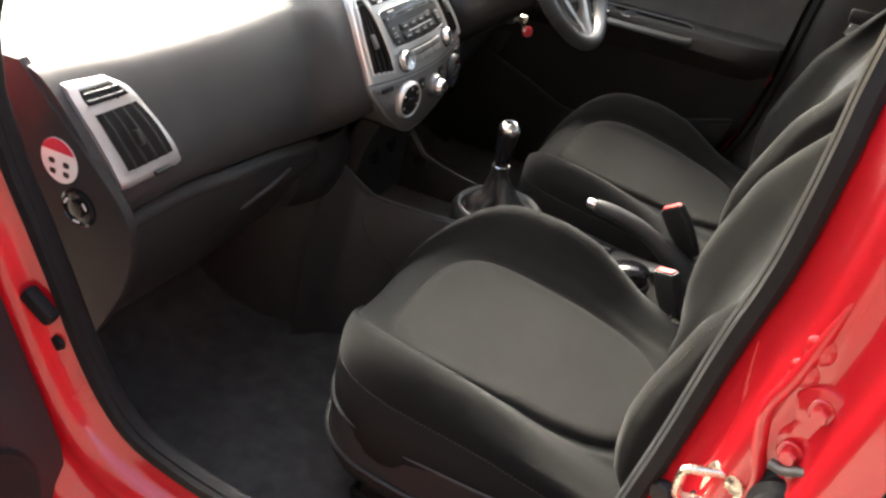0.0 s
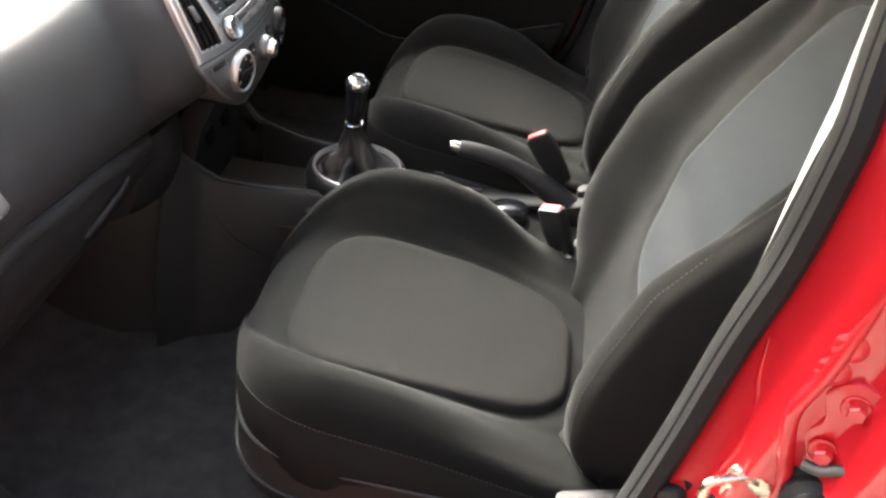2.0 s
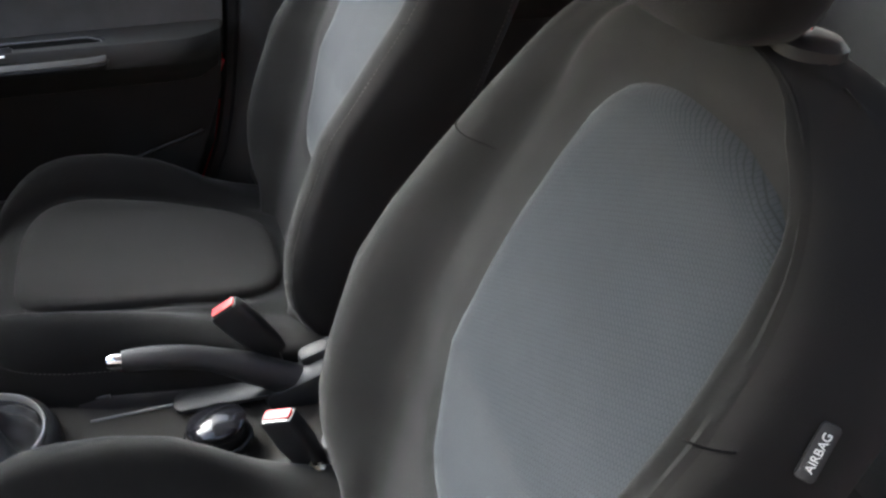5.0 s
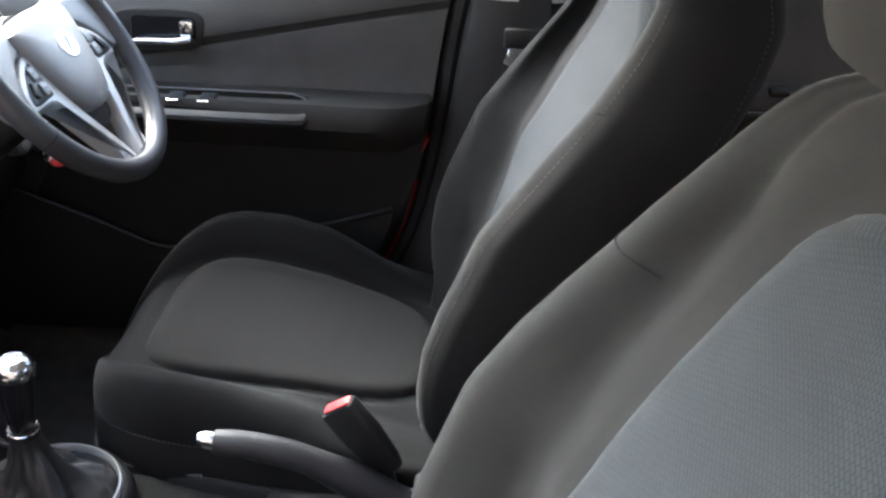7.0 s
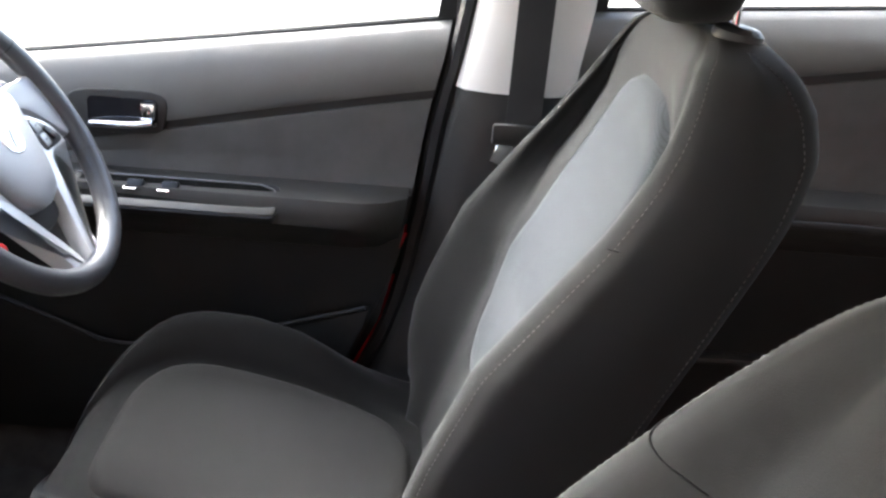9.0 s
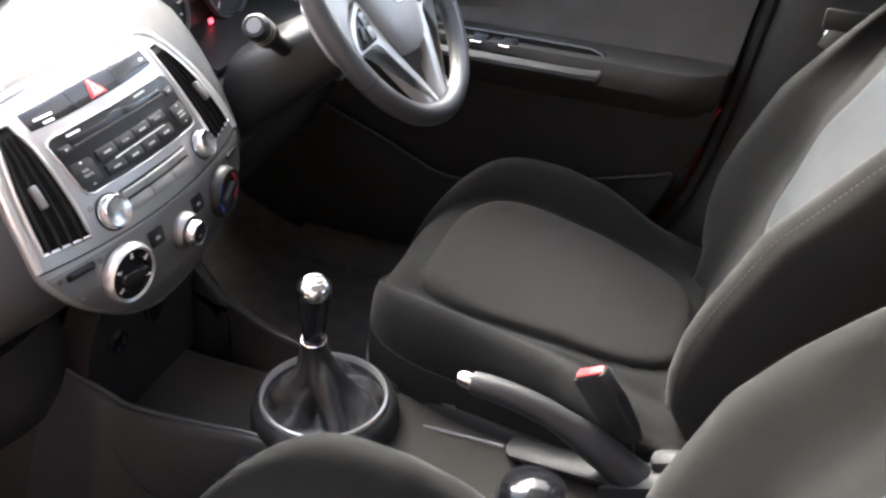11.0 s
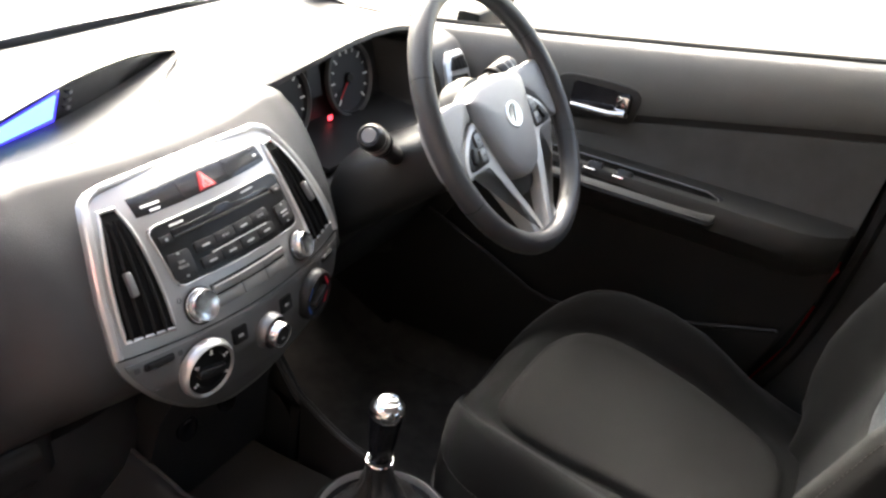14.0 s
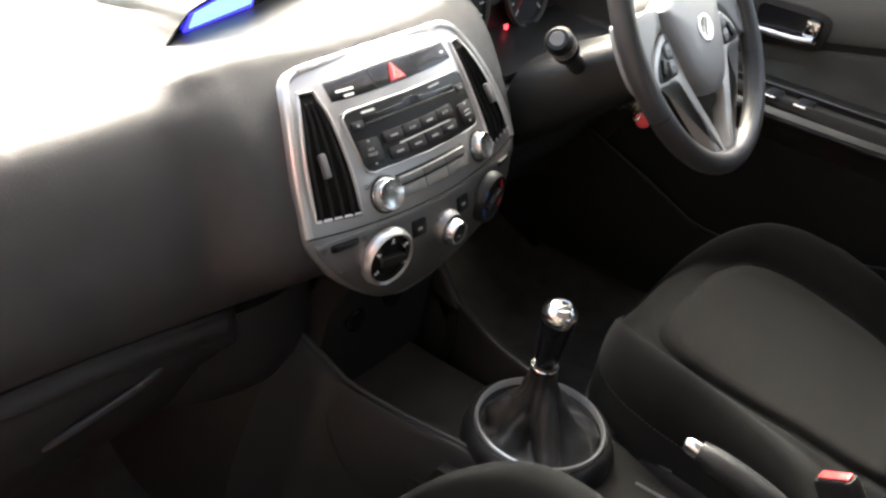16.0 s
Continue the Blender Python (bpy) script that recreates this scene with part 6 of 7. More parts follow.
# ---- centre console ----
def make_console():
    c = thing("centre_console", (0, -0.1, 0.31), "dark plastic centre console with tray, cup holder and lever trim", "console")
    # tray walls along both sides, wide at the front
    for s in (-1, 1):
        m = 0.012
        wide = [0.150, 0.146, 0.118, 0.102, 0.092] if s > 0 else [0.0880, 0.086, 0.078, 0.066, 0.074]
        top = [(m + s * w, y, z) for w, y, z in zip(wide, (0.205, 0.185, 0.11, 0.02, -0.07), (0.576, 0.568, 0.563, 0.560, 0.554) if s < 0 else (0.566, 0.558, 0.555, 0.553, 0.551))]
        top = [(m + s * (0.120 if s < 0 else 0.150), 0.262, 0.640), (m + s * (0.094 if s < 0 else 0.150), 0.225, 0.592)] + top
        top += [(m + s * 0.080, -0.16, 0.550), (m + s * 0.074, -0.28, 0.536), (m + s * 0.072, -0.44, 0.524), (m + s * 0.07, -0.62, 0.50)]
        rings = []
        for p in smooth_line(top, 4):
            x, y, z = p
            o = s * 0.012
            flare = s * interp(y, [-0.6, -0.1, 0.06, 0.25], [0.015, 0.02, 0.040, 0.100])
            rings.append([(x - o * 0.6, y, z - 0.006), (x - o * 0.2, y, z), (x + o * 0.5, y, z), (x + o, y, z - 0.006), (x + o + flare * 0.25, y, z - 0.08), (x + o + flare * 0.7, y, z - 0.17), (x + o + flare, y, 0.305), (x - o * 0.6, y, 0.305)])
        side = part("console_side", loft(rings), CONSOLE, c, "dark plastic console side")
        # bead of lighter plastic, stands for the highlight along the rounded edge
        part("tray_rim", tube([Vector((p.x - s * 0.002, p.y, p.z + 0.0002)) for p in smooth_line(top[:8], 4)], 0.0030, 8), PLASTIC, side, "paler bead for the highlight on the tray's rounded rim")
        if s < 0:
            # joint where the side meets the tunnel trim
            line = []
            for y, z in ((0.205, 0.535), (0.185, 0.500), (0.150, 0.470), (0.09, 0.442), (0.02, 0.43)):
                w = interp(y, [-0.07, 0.02, 0.11, 0.185, 0.205], [0.080, 0.075, 0.081, 0.088, 0.0895])
                fl = interp(y, [-0.6, -0.1, 0.06, 0.25], [0.015, 0.02, 0.040, 0.100])
                k = interp(0.565 - z, [0.006, 0.08, 0.17, 0.25], [0.0, 0.25, 0.7, 1.0])
                line.append((0.012 - w - 0.012 - fl * k + 0.0004, y, z))
            part("panel_joint", tube(smooth_line(line, 5), 0.0016, 6), BLACK, side, "dark curved panel joint")
    rows = [[(-0.085, y, z), (0.109, y, z), (0.109, y, z - 0.02), (-0.085, y, z - 0.02)] for y, z in ((0.30, 0.505), (0.20, 0.500), (0.06, 0.502), (0.045, 0.540), (-0.10, 0.545), (-0.16, 0.532), (-0.62, 0.500))]
    part("tray_floor", loft(rows), TRAY_MAT, c, "dark tray floor")
    rows = [[(-0.085, y, z), (0.13, y, z), (0.13, y + 0.04, z), (-0.085, y + 0.04, z)] for y, z in ((0.235, 0.50), (0.230, 0.60), (0.215, 0.66), (0.19, 0.715))]
    part("tray_back", loft(rows), BLACK, c, "black panel below the heater controls")
    for s in (-1, 1):
        part("socket", lathe([(0.016, 0), (0.016, 0.004), (0.012, 0.005), (0.011, 0.0), (0, 0)], (s * 0.035, 0.222, 0.625), (80, 0, 0), 20), GLOSS_BLACK, c, "round power socket")
        rows = []
        for y in [0.190, 0.206] + list(np.linspace(0.225, 0.68, 10)):
            q = (y - 0.2) / 0.48
            f = min(1.0, max(0.0, (y - 0.208) / 0.23))
            e = 0.088 if s < 0 else 0.150
            rows.append([(s * e, y, 0.30), (s * (0.1715 - 0.4 * max(0.0, 0.206 - y) + 0.055 * f), y, 0.30), (s * (max(e, 0.1255) - 0.3 * max(0.0, 0.206 - y) + 0.062 * f), y, 0.45), (s * (max(e, 0.0950) - 0.2 * max(0.0, 0.206 - y) + 0.070 * f), y, 0.53 + 0.06 * f), (s * max(e, 0.080 + 0.067 * f), y, 0.55 + 0.07 * f), (s * e, y, 0.555 + 0.085 * f)])
        part("tunnel_cheek", loft(rows), CONSOLE, c, "dark plastic tunnel side")
    # gear lever surround
    part("lever_base", lathe([(0.088, 0), (0.088, 0.018), (0.084, 0.030), (0.078, 0.034), (0.071, 0.030), (0.064, 0.022), (0, 0.020)], (0.020, -0.018, 0.545), (0, 0, 0), 44), BLACK, c, "round dark base of the lever")
    part("lever_ring", lathe([(0.0752, 0.028), (0.0760, 0.034), (0.0750, 0.0385), (0.0732, 0.0395), (0.0715, 0.036), (0.0715, 0.026)], (0.020, -0.018, 0.545), (0, 0, 0), 56, caps=False), SILVER, c, "bright silver trim ring")
    # cup holder with a dark ash cup
    part("cup_rim", lathe([(0.041, 0), (0.041, 0.010), (0.039, 0.012), (0.036, 0.011), (0.036, 0.004), (0, 0.003)], (-0.010, -0.284, 0.534), (0, 0, 0), 36), BLACK, c, "round cup holder rim")
    part("hand_brake_slot", slab(rounded(0.036, 0.22, 0.012), 0.006, pose(0.066, -0.345, 0.540), 0.002), BLACK, c, "black slot of the hand brake")
    part("trim_line", tube([(0.030, -0.14, 0.566), (0.040, -0.235, 0.560)], 0.0018, 6), GREY_METAL, c, "thin bright trim edge")


make_console()

cup = thing("ash_cup", (-0.010, -0.284, 0.54), "black ash cup with a domed lid in the cup holder", "ash cup")
part("cup", lathe([(0.030, 0), (0.034, 0.006), (0.034, 0.020), (0.030, 0.022), (0, 0.022)], (-0.010, -0.284, 0.538), (0, 0, 0), 32), BLACK, cup)
part("lid", lathe([(0.035, 0), (0.036, 0.004), (0.033, 0.009), (0.022, 0.0135), (0.010, 0.0155), (0, 0.016)], (-0.010, -0.284, 0.559), (-6, 8, 0), 32), GLOSS_BLACK, cup, "shiny domed lid")


def make_gear_lever():
    g = thing("gear_lever", (0.020, -0.018, 0.565), "gear lever with a chrome-topped knob and leather boot", "gear lever")
    # pleated boot
    rings = []
    top = Vector((0.014, -0.010, 0.662))
    base = Vector((0.020, -0.018, 0.570))
    for t in [0, 0.02, 0.05, 0.09, 0.13, 0.18, 0.23, 0.28, 0.34, 0.40, 0.47, 0.55, 0.64, 0.73, 0.82, 0.91, 1.0]:
        c = base.lerp(top, t)
        r = 0.050 * (1 - t) ** 2.4 + 0.0145 + 0.006 * (1 - t)
        ring = []
        for k in range(72):
            a = 2 * math.pi * k / 72
            deep = min(1.0, 6 * t) * (1 - 0.75 * t)
            fold = 1 + deep * (0.22 * (1 - 2 * abs(math.sin(2.5 * a + 2.2 * t + 0.6 * math.sin(a)))) * (1 - 0.6 * t) + 0.24 * math.sin(3 * a + 4.0 * t + 1.2 * math.sin(2 * a)) + 0.16 * math.sin(7 * a - 6.0 * t + 0.7) * (1 - t) + 0.10 * noise.noise((2 * math.cos(a), 2 * math.sin(a), 5 * t)))
            crease = noise.noise((3.2 * math.cos(a) + 2 * t, 3.2 * math.sin(a), 2.0 + 4 * t))
            fold += 0.30 * deep * (abs(crease) ** 0.6 - 0.35)
            bulge = 0.030 * noise.noise((1.6 * math.cos(a), 1.6 * math.sin(a), 1.3 + 2 * t)) * (1 - t) * min(1, 6 * t)
            ring.append(c + Vector((r * fold * math.cos(a), r * fold * math.sin(a), bulge)))
        rings.append(ring)
    part("boot", loft(rings), BOOT, g, "creased black leather gear boot", 60)
    part("collar", lathe([(0.0150, 0), (0.0155, 0.003), (0.0150, 0.007), (0.0135, 0.010), (0, 0.010)], (0.014, -0.010, 0.658), (0, 0, 0), 24), BLACK, g, "black collar")
    part("collar_ring", lathe([(0.0150, 0), (0.0160, 0.0010), (0.0150, 0.0022), (0, 0.0022)], (0.014, -0.010, 0.664), (0, 0, 0), 24), CHROME, g, "thin chrome collar ring")
    part("knob", lathe([(0.0118, 0), (0.0138, 0.012), (0.0158, 0.030), (0.0172, 0.050), (0.0187, 0.062), (0.0187, 0.066), (0, 0.066)], (0.0135, -0.010, 0.668), (3, -2, 0), 32), GLOSS_BLACK, g, "gloss black knob")
    part("knob_cap", lathe([(0.0189, 0), (0.0200, 0.004), (0.0192, 0.010), (0.0160, 0.0150), (0.0112, 0.0178), (0.0104, 0.0170), (0.0040, 0.0176), (0, 0.0177)], (0.0112, -0.0135, 0.733), (3, -2, 0), 40), CHROME, g, "chrome knob cap")


make_gear_lever()


def make_hand_brake():
    h = thing("hand_brake", (0.0630, -0.3440, 0.5300), "black hand brake lever with a chrome button", "hand brake")
    pts = smooth_line([(0.0600, -0.1860, 0.6250), (0.0610, -0.2290, 0.6200), (0.0630, -0.2760, 0.6070), (0.0650, -0.3240, 0.5820), (0.0660, -0.3740, 0.5500), (0.0660, -0.4140, 0.5250)], 5)
    n = len(pts)
    part("grip", tube(pts, [interp(i / n, [0, 0.06, 0.2, 0.45, 0.6, 1], [0.0125, 0.0145, 0.0150, 0.0155, 0.020, 0.024]) for i in range(n)], 16, flat=0.9), LEATHER_DARK, h, "black grained grip")
    part("button", tube([(0.0598, -0.1900, 0.6245), (0.0595, -0.1760, 0.6265), (0.0594, -0.1695, 0.6272)], [0.0105, 0.0100, 0.0075], 16), CHROME, h, "chrome release button")
    part("lever_foot", rbox((0.05, 0.10, 0.05), (0.0660, -0.3990, 0.5300), 0.012, 2, (-20, 0, 0)), BLACK, h)


make_hand_brake()


def make_buckle(at, tilt, turn, label):
    b = thing("seat_buckle", (at[0], at[1] - 0.02, 0.50), label, "seat buckle", "seat belt buckles")
    m = Matrix.Translation(at) @ pose(0, 0, 0, tilt, 0, 0) @ pose(0, 0, 0, 0, 0, turn)
    rings = []
    for z, w, d in ((0.0, 0.040, 0.020), (-0.004, 0.043, 0.023), (-0.045, 0.044, 0.024), (-0.085, 0.036, 0.020), (-0.10, 0.030, 0.014)):
        rings.append([m @ Vector((x, y, z)) for x, y in rounded(w, d, 0.006, 3)])
    part("housing", loft(rings), BLACK, b, "black plastic buckle housing")
    part("release_button", slab(rounded(0.034, 0.0135, 0.003), 0.008, m @ pose(0, -0.001, 0.003), 0.0015), RED_PLASTIC, b, "red release button")
    part("tongue_slot", slab(rounded(0.030, 0.003, 0.001, 2), 0.002, m @ pose(0, 0.0078, 0.0012), 0), GLOSS_BLACK, b)
    foot = m @ Vector((0, 0, -0.09))
    part("stalk", tube([foot, foot.lerp(Vector((at[0] * 0.95, at[1] - 0.07, 0.50)), 0.5), Vector((at[0] * 0.95, at[1] - 0.08, 0.49))], 0.010, 8, flat=0.5), BLACK, b, "black buckle stalk")


make_buckle((0.096, -0.313, 0.652), -36, 80, "black seat belt buckle with a red button by the wheel seat")
make_buckle((-0.092, -0.352, 0.630), -22, 62, "black seat belt buckle with a red button by the near seat")
part("anchor_bolt", lathe([(0.011, 0), (0.011, 0.004), (0.007, 0.006), (0, 0.006)], (-0.112, -0.388, 0.556), (20, 0, 0), 12), STEEL, bpy.data.objects["seat_buckle.001"], "bright steel anchor bolt")

# ---- doors on the far side ----
def belt_z(y):
    return interp(y, [-1.40, -1.016, -0.593, -0.423, -0.112, 0.132, 0.60], [1.135, 1.116, 1.080, 1.057, 1.007, 0.970, 0.905])


def crease_z(y):
    return interp(y, [-1.40, -1.03, -0.923, -0.411, -0.035, 0.10, 0.60], [1.07, 1.041, 1.023, 0.962, 0.888, 0.862, 0.84])


def door_lofts(door, s, y0, y1, arm_top, label):
    """The layers of a door's inner trim between two lengths along the car."""
    ys = np.linspace(y0, y1, 26)
    rows = []
    for y in ys:
        b, c = belt_z(y), crease_z(y)
        rows.append([(s * 0.750, y, b - 0.01), (s * 0.745, y, b), (s * 0.722, y, b + 0.002), (s * 0.706, y, b - 0.008), (s * 0.694, y, b - 0.03), (s * 0.686, y, (b + c) / 2), (s * 0.684, y, c + 0.012), (s * 0.688, y, c + 0.003), (s * 0.75, y, c)])
    part("upper_trim", loft(rows), DOOR_TRIM, door, "grained upper door trim, lightened for the light on it")
    rows = []
    for y in ys:
        c = crease_z(y)
        rows.append([(s * 0.692, y, c + 0.004), (s * 0.692, y, c - 0.016), (s * 0.75, y, c - 0.016), (s * 0.75, y, c + 0.004)])
    part("groove_strip", loft(rows), BLACK, door, "black groove strip")
    rows = []
    for y in ys:
        c = crease_z(y)
        a = arm_top - 0.012
        rows.append([(s * 0.687, y, c - 0.010), (s * 0.685, y, c - 0.018), (s * 0.690, y, (c + a) / 2), (s * 0.680, y, a + 0.02), (s * 0.676, y, a), (s * 0.75, y, a), (s * 0.75, y, c - 0.010)])
    part("cloth_panel", loft(rows), DOOR_CLOTH, door, "charcoal cloth door panel")
    rows = []
    for y in ys:
        rows.append([(s * 0.672, y, arm_top - 0.01), (s * 0.664, y, arm_top - 0.06), (s * 0.672, y, 0.70), (s * 0.680, y, 0.60), (s * 0.684, y, 0.46), (s * 0.690, y, 0.36), (s * 0.70, y, 0.335), (s * 0.75, y, 0.335), (s * 0.75, y, arm_top - 0.01)])
    part("lower_panel", loft(rows), DOOR_LOWER, door, "plastic lower door panel, darkened for shade")
    part("outer_skin", rbox((0.05, abs(y1 - y0) + 0.0, 0.52), (s * 0.790, (y0 + y1) / 2, 0.61), 0.015, 2), RED_PAINT, door, "red painted outer door skin")
    part("door_edge", rbox((0.085, 0.008, 0.40), (s * 0.735, y0 - 0.006, 0.545), 0.002, 1), RED_PAINT, door, "red painted door edge")


def shear_edge(door, y0, y1):
    """Lets a door's rear end follow the curve of the pillar."""
    base = origin(door)
    for ob in door.children_recursive:
        at = origin(ob)
        if ob.type != "MESH" or ob.name.startswith(("window", "door_mirror", "mirror")):
            continue
        for v in ob.data.vertices:
            y, z = v.co.y + at.y, v.co.z + at.z
            t = max(0.0, (y1 - y) / (y1 - y0))
            v.co.y += t * t * (far_edge(z) + 0.010 - y0)


def arm_rest(door, s, y0, y1, top, reach):
    ys = np.linspace(y0, y1, 24)
    rows = []
    for y in ys:
        t = (y - y0) / (y1 - y0)
        w = reach * (1 - 0.55 * max(0, (0.10 - t) / 0.10) ** 2) * (1 - 0.2 * t)
        x = 0.684
        rows.append([(s * x, y, top + 0.004), (s * (x - w * 0.5), y, top + 0.003), (s * (x - w * 0.88), y, top - 0.003), (s * (x - w), y, top - 0.018), (s * (x - w * 0.97), y, top - 0.040), (s * (x - w * 0.6), y, top - 0.066),
                     (s * (x - w * 0.1), y, top - 0.10), (s * x, y, top - 0.11)])
    return part("arm_rest", loft(rows), ARM_REST, door, "dark moulded door arm rest")


def make_far_door():
    d = thing("front_door", (0.72, 0.0, 0.335), "closed front door with dark trim and silver switch strip", "car door", "car doors")
    door_lofts(d, 1, -0.418, 0.56, 0.822, "")
    a = arm_rest(d, 1, -0.412, 0.36, 0.818, 0.078)
    # sloping switch panel with a grab pocket and a silver border
    m = Matrix(((0.0, 0.77, -0.64, 0.621), (-1, 0, 0, -0.068), (0.0, 0.64, 0.77, 0.807), (0, 0, 0, 1)))
    panel = part("switch_panel", slab(rounded(0.302, 0.056, 0.012), 0.012, m, 0.003), BLACK, a, "dark sloping switch panel")
    # well and pocket are flat sheets, their shade painted near-black
    part("switch_well", slab(rounded(0.286, 0.034, 0.010, cy=0.007), 0.003, m @ pose(0, 0, 0.0008), 0.0006), RECESS_SHADE, panel, "flat black sheet for the shade in the switch well")
    part("grab_pocket", slab(rounded(0.118, 0.024, 0.010, cx=0.078, cy=0.008), 0.002, m @ pose(0, 0, 0.0014), 0.0004), RECESS_SHADE, panel, "flat black sheet for the shade in the grab pocket")
    part("switch_trim", slab(smooth_outline([(-0.150, -0.024), (0.0, -0.024), (0.130, -0.023), (0.1475, -0.014), (0.1500, 0.006), (0.1460, 0.010), (0.1410, -0.004), (0.128, -0.0115), (0.0, -0.0125), (-0.150, -0.0125)], 3), 0.004, m @ pose(0, 0, 0.0028), 0.0012), PANEL_DIM, panel, "satin silver strip")
    part("switch_edge", tube([m @ Vector((x, y, 0.0008)) for x, y in ((-0.148, 0.0255), (0.0, 0.0258), (0.120, 0.0255), (0.140, 0.019), (0.147, 0.008))], 0.0013, 6), GREY_METAL, panel, "thin bright pocket edge")
    for u in (-0.066, -0.018):
        sw = part("window_switch", slab(rounded(0.024, 0.018, 0.004), 0.007, m @ pose(u, 0.008, 0.0052, 14, 0, 0), 0.0015), RADIO_BLACK, panel, "black window switch")
        part("switch_lip", tube([m @ Vector((u - 0.009, 0.001, 0.0062)), m @ Vector((u, 0.0, 0.0070)), m @ Vector((u + 0.009, 0.001, 0.0062))], 0.0018, 8), CHROME, sw, "bright switch lip")
    # door handle in a dark dish
    dish = part("handle_dish", slab(smooth_outline([(-0.075, -0.022), (-0.070, 0.020), (-0.02, 0.030), (0.060, 0.026), (0.066, -0.010), (0.05, -0.030), (-0.03, -0.032)], 4), 0.006,
                Matrix(((0, 0, -1, 0.682), (-1, 0, 0, 0.030), (0, 1, 0, 0.902), (0, 0, 0, 1)))), PLASTIC_SOFT, d, "dark handle surround")
    part("handle_recess", slab(rounded(0.100, 0.040, 0.008), 0.002, Matrix(((0, 0, -1, 0.6805), (-1, 0, 0, 0.024), (0, 1, 0, 0.902), (0, 0, 0, 1))), 0), GLOSS_BLACK, dish, "black recess")
    part("door_handle", tube(smooth_line([(0.676, 0.070, 0.884), (0.670, 0.045, 0.886), (0.666, 0.005, 0.888), (0.668, -0.022, 0.892)], 4), [0.004] + [0.0055] * 11 + [0.006], 10), CHROME, d, "chrome door pull")
    part("lock_tab", rbox((0.010, 0.022, 0.024), (0.674, -0.014, 0.907), 0.004, 2), CHROME, d, "chrome lock tab")
    # pocket at the foot of the door
    rows = []
    for y in np.linspace(-0.39, 0.35, 24):
        top = interp(y, [-0.40, -0.36, -0.22, -0.05, 0.05, 0.16, 0.35], [0.640, 0.628, 0.590, 0.545, 0.545, 0.590, 0.66])
        rows.append([(0.655, y, top), (0.648, y, top - 0.004), (0.646, y, top - 0.03), (0.652, y, 0.42), (0.668, y, 0.37), (0.69, y, 0.37), (0.69, y, top - 0.05)])
    part("door_pocket", loft(rows), DOOR_LOWER, d, "plastic door pocket, darkened for shade")
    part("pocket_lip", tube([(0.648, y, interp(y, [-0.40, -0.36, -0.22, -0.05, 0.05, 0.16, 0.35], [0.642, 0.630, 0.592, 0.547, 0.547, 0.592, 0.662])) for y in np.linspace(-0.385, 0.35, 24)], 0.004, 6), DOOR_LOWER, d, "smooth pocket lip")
    # glass and its frame
    rows = []
    for z in (0, 1):
        row = []
        for y in np.linspace(-0.44, 0.40, 8):
            z1 = 1.385 if y < 0.02 else 1.385 - (y - 0.02) * 0.92
            zz = belt_z(y) - 0.005 if z == 0 else max(belt_z(y) + 0.01, z1)
            row.append((0.735 - lean(zz), y, zz))
        rows.append(row + [(x + 0.004, y, q) for x, y, q in reversed(row)])
    g = part("window_pane", loft(rows), GLASS, d, "clear side window")
    g.visible_shadow = False
    part("window_seal", tube([(0.728, y, belt_z(y) + 0.003) for y in np.linspace(-0.43, 0.55, 20)], 0.005, 6), RUBBER, d, "black window seal")
    part("window_frame", tube(smooth_line([(0.735, -0.432, 1.03), (0.71, -0.442, 1.18), (0.65, -0.448, 1.385)], 5), 0.014, 8, flat=0.6), RUBBER, d, "black rear window frame")
    shear_edge(d, -0.418, 0.30)
    # mirror outside
    mir = part("door_mirror", slab(rounded(0.19, 0.125, 0.04), 0.05, Matrix(((0.94, 0, -0.34, 0.93), (0.34, 0, 0.94 * -1, 0.30), (0, 1, 0, 0.985), (0, 0, 0, 1))), 0.012), BLACK, d, "black door mirror housing")
    part("mirror_glass", slab(rounded(0.165, 0.10, 0.032), 0.002, Matrix(((0.94, 0, -0.34, 0.9295), (0.34, 0, -0.94, 0.2985), (0, 1, 0, 0.985), (0, 0, 0, 1))), 0), CHROME, mir, "mirror glass")
    part("mirror_stem", rbox((0.11, 0.05, 0.04), (0.81, 0.31, 0.945), 0.012, 2), BLACK, mir)


make_far_door()


def make_rear_far_door():
    d = thing("rear_door", (0.72, -1.0, 0.335), "closed rear door with dark trim", "car door", "car doors")
    door_lofts(d, 1, -1.36, -0.598, 0.866, "")
    a = arm_rest(d, 1, -1.25, -0.72, 0.862, 0.075)
    part("switch_trim", rbox((0.010, 0.20, 0.012), (0.609, -0.95, 0.836), 0.004, 2), PLASTIC_SOFT, a, "dark strip")
    part("window_switch", rbox((0.020, 0.03, 0.010), (0.632, -0.90, 0.866), 0.004, 2), BLACK, a)
    part("door_pocket", rbox((0.03, 0.42, 0.012), (0.665, -0.88, 0.585), 0.005, 2), PLASTIC_SOFT, d, "pocket lip")
    rows = []
    for z in (0, 1):
        row = []
        for y in np.linspace(-1.33, -0.60, 6):
            zz = belt_z(y) - 0.005 if z == 0 else 1.385
            row.append((0.735 - lean(zz), y, zz))
        rows.append(row + [(x + 0.004, y, q) for x, y, q in reversed(row)])
    g = part("window_pane", loft(rows), GLASS, d, "clear rear side window")
    g.visible_shadow = False
    part("window_seal", tube([(0.728, y, belt_z(y) + 0.003) for y in np.linspace(-1.35, -0.60, 12)], 0.005, 6), RUBBER, d, "black window seal")


make_rear_far_door()


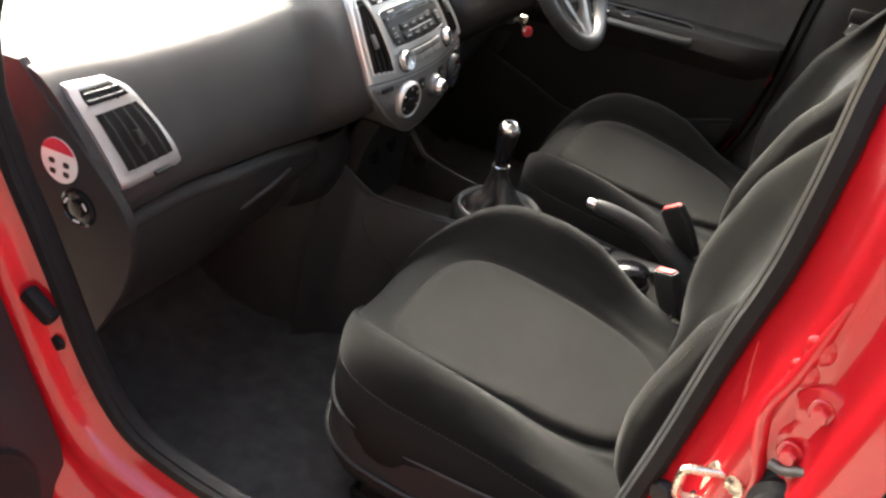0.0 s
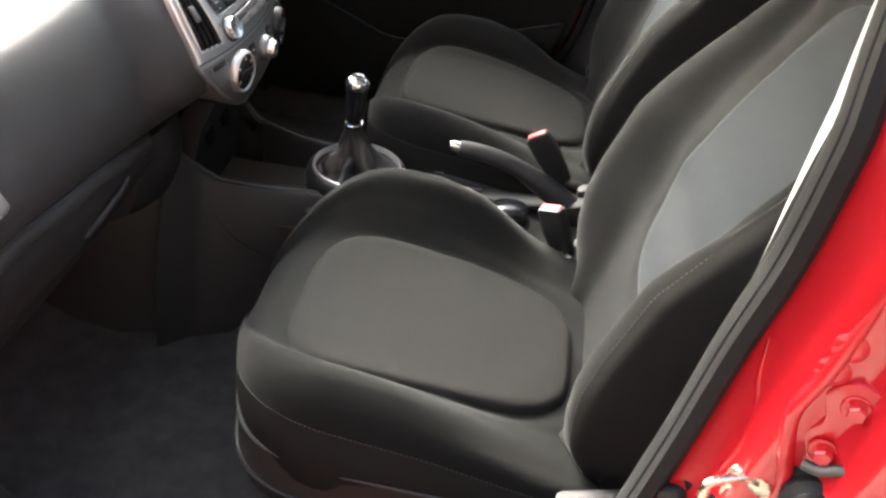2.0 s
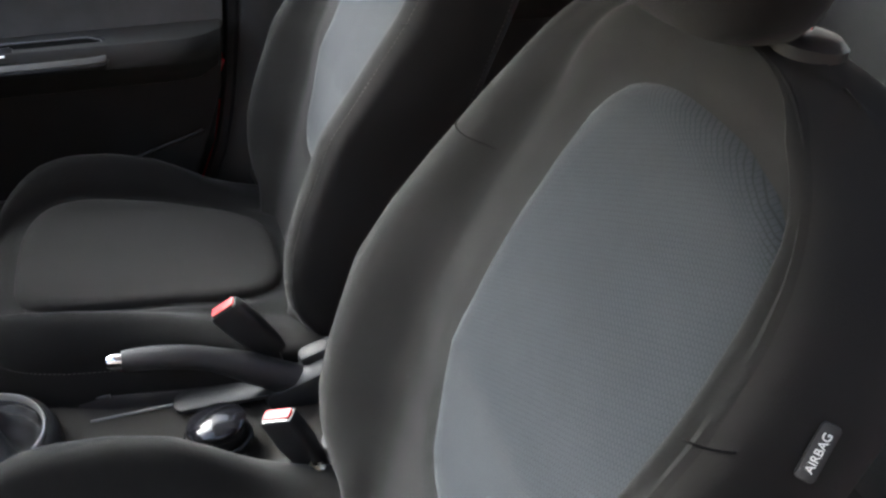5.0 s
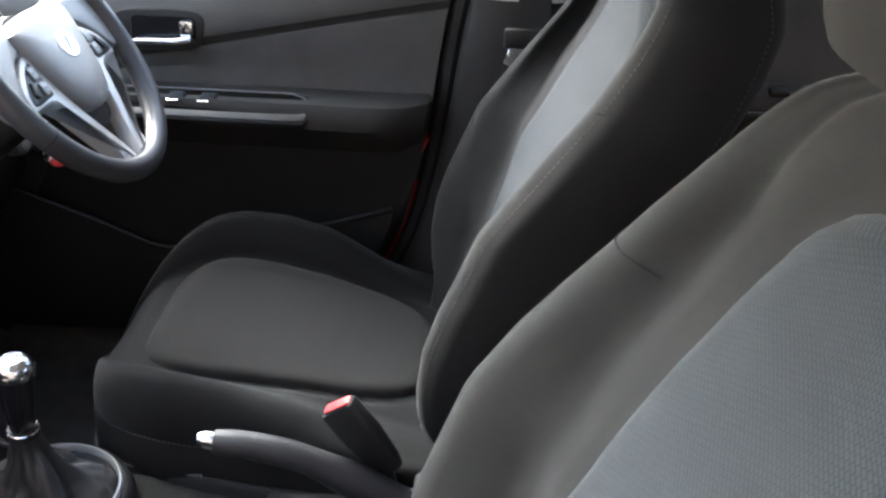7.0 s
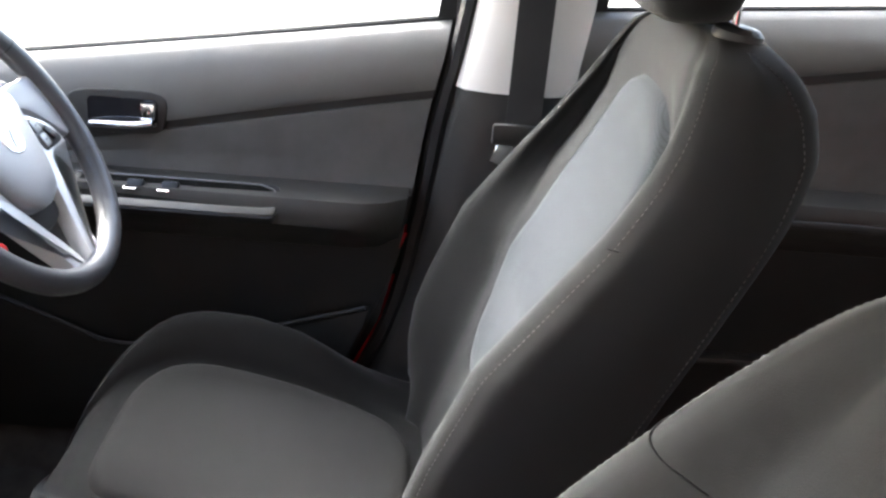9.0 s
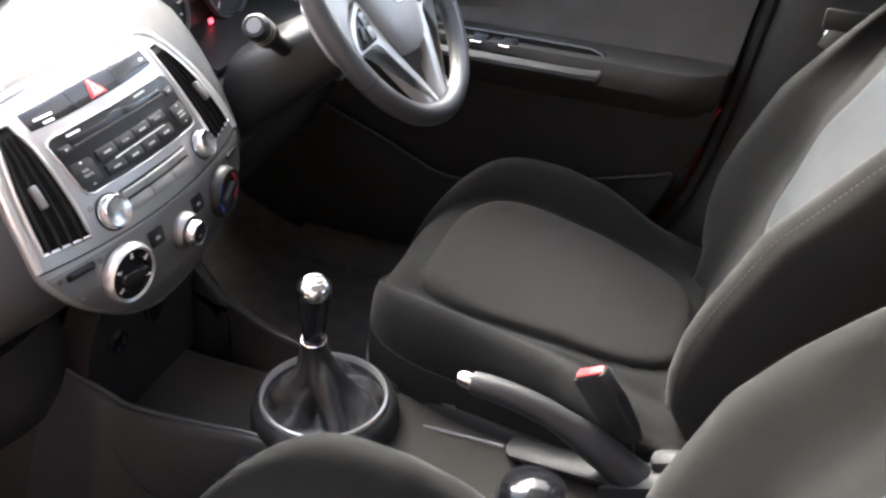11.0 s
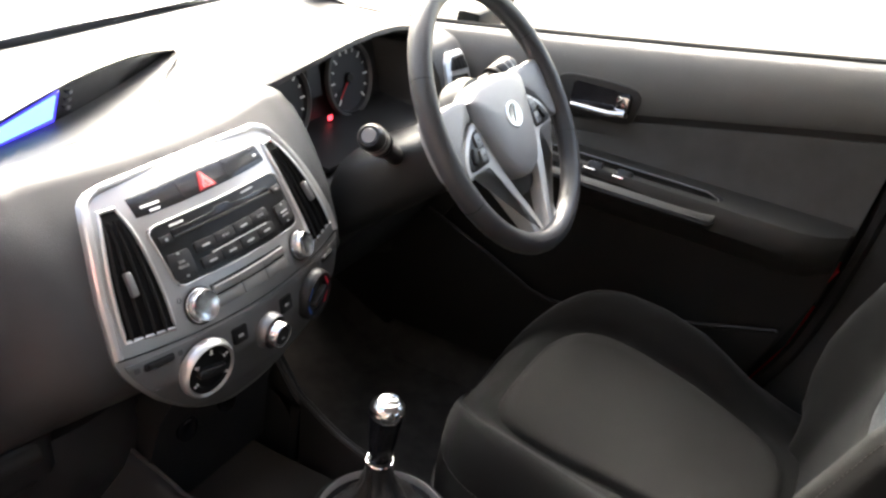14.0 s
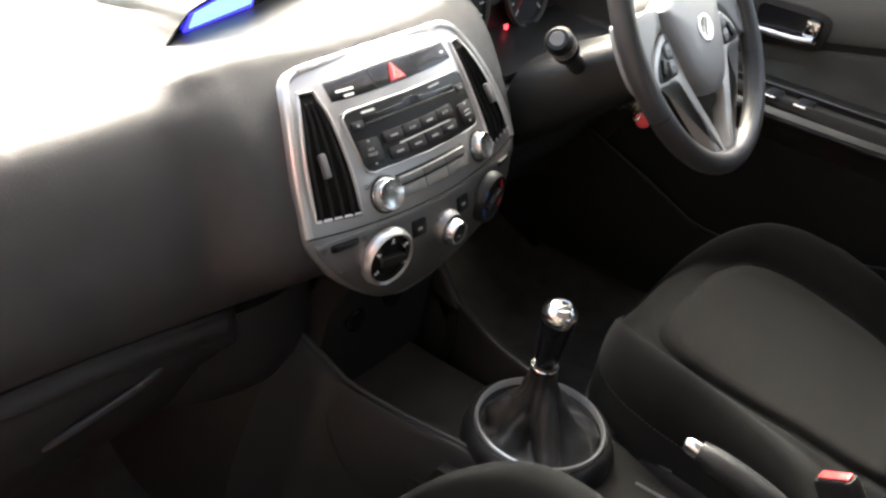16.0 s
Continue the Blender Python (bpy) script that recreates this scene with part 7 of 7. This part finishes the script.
# ---- open doors on the near side ----
def make_open_door(name, hinge, angle, length, label):
    """A door swung open on its hinge; built closed along -y from the hinge, then turned."""
    d = thing(name, (hinge[0], hinge[1], 0.335), label, "car door", "car doors")
    m = Matrix.Translation((hinge[0], hinge[1], 0)) @ pose(0, 0, 0, 0, 0, angle)

    def place(bm):
        for v in bm.verts:
            near = max(0.0, 1 + v.co.y / 0.35)
            z = v.co.z
            v.co = m @ v.co
            v.co.y -= near * interp(z, [0.41, 0.47, 0.55, 0.63, 0.69, 0.76], [0.13, 0.12, 0.10, 0.055, 0.045, 0.0])
        return bm

    rows = []
    for y in np.linspace(-0.02, -length, 14):
        e = 0.03 * max(0, (y + 0.06) / 0.06) ** 2
        rows.append([(0.075 - e, y, 0.36), (0.082 - e, y, 0.50), (0.08 - e, y, 0.70), (0.092 - e, y, 0.80), (0.075 - e, y, 0.90), (0.05, y, 0.98), (0.03, y, 0.98), (0.03, y, 0.36)])
    part("inner_panel", place(loft(rows)), PLASTIC, d, "dark plastic inner door panel")
    rows = []
    for y in np.linspace(0.012, -length - 0.012, 14):
        e = 0.02 * max(0, (y + 0.03) / 0.04) ** 2
        rows.append([(0.042, y, 0.34), (0.042, y, 0.99), (-0.01, y, 0.99), (-0.022 + e, y, 0.93), (-0.030 + e, y, 0.75), (-0.024 + e, y, 0.45), (-0.005 + e, y, 0.34)])
    part("outer_skin", place(loft(rows)), RED_PAINT, d, "red painted door shell")
    part("speaker", place(lathe([(0.085, 0), (0.085, 0.006), (0.078, 0.009), (0.070, 0.004), (0, 0.003)], (0.080, -0.17, 0.50), (0, 90, 0), 36)), BLACK, d, "round speaker grille")
    part("arm_rest", place(rbox((0.07, length * 0.6, 0.05), (0.105, -length * 0.6, 0.79), 0.015, 2)), PLASTIC_SOFT, d)
    part("door_seal", place(tube([(0.046, 0.004, 0.36), (0.046, 0.006, 0.65), (0.046, 0.004, 0.985)], 0.008, 6)), RUBBER, d, "black rubber edge seal")
    for z in (0.52, 0.84):
        part("hinge", rbox((0.03, 0.07, 0.05), (hinge[0] + 0.02, hinge[1] + 0.02, z), 0.006, 2), RED_PAINT, d, "red painted hinge")
    return d


make_open_door("front_door", (-0.805, 0.420), -68, 1.02, "open front door with a dark inner panel")
make_open_door("rear_door", (-0.895, -0.640), -66, 0.80, "open rear door painted red")


# ---- seat belts ----
def make_belt(s, dx, dy, label):
    b = thing("seat_belt", (s * (0.60 + dx), -0.53 + dy, 0.40), label, "seat belt", "seat belts")
    def band(pts, w):
        rings = []
        for x, y, z in smooth_line([(a + s * dx, b + dy, c) for a, b, c in pts], 6):
            rings.append([(x, y - w / 2, z), (x + s * 0.0016, y - w / 2, z), (x + s * 0.0016, y + w / 2, z), (x, y + w / 2, z)])
        return loft(rings)
    part("webbing", band([(s * 0.560, -0.535, 1.30), (s * 0.600, -0.538, 1.15), (s * 0.622, -0.540, 1.02), (s * 0.626, -0.540, 0.94)], 0.047), STRAP, b, "black seat belt webbing")
    part("webbing", band([(s * 0.620, -0.540, 0.94), (s * 0.628, -0.550, 0.75), (s * 0.635, -0.56, 0.45)], 0.047), STRAP, b, "black seat belt webbing")
    part("belt_guide", rbox((0.03, 0.05, 0.05), (s * (0.572 + dx), -0.535 + dy, 1.30), 0.012, 2), BLACK, b, "black upper belt guide")
    part("tongue", rbox((0.012, 0.058, 0.030), (s * (0.618 + dx), -0.528 + dy, 0.930), 0.005, 2), BLACK, b, "black tongue grip")
    part("tongue_blade", rbox((0.003, 0.022, 0.035), (s * (0.616 + dx), -0.515 + dy, 0.905), 0.001, 1, (20, 0, 0)), CHROME, b, "bright steel tongue")


make_belt(1, 0.0, 0.012, "black seat belt hanging on the far pillar")
make_belt(-1, 0.035, -0.075, "black seat belt hanging on the near pillar")
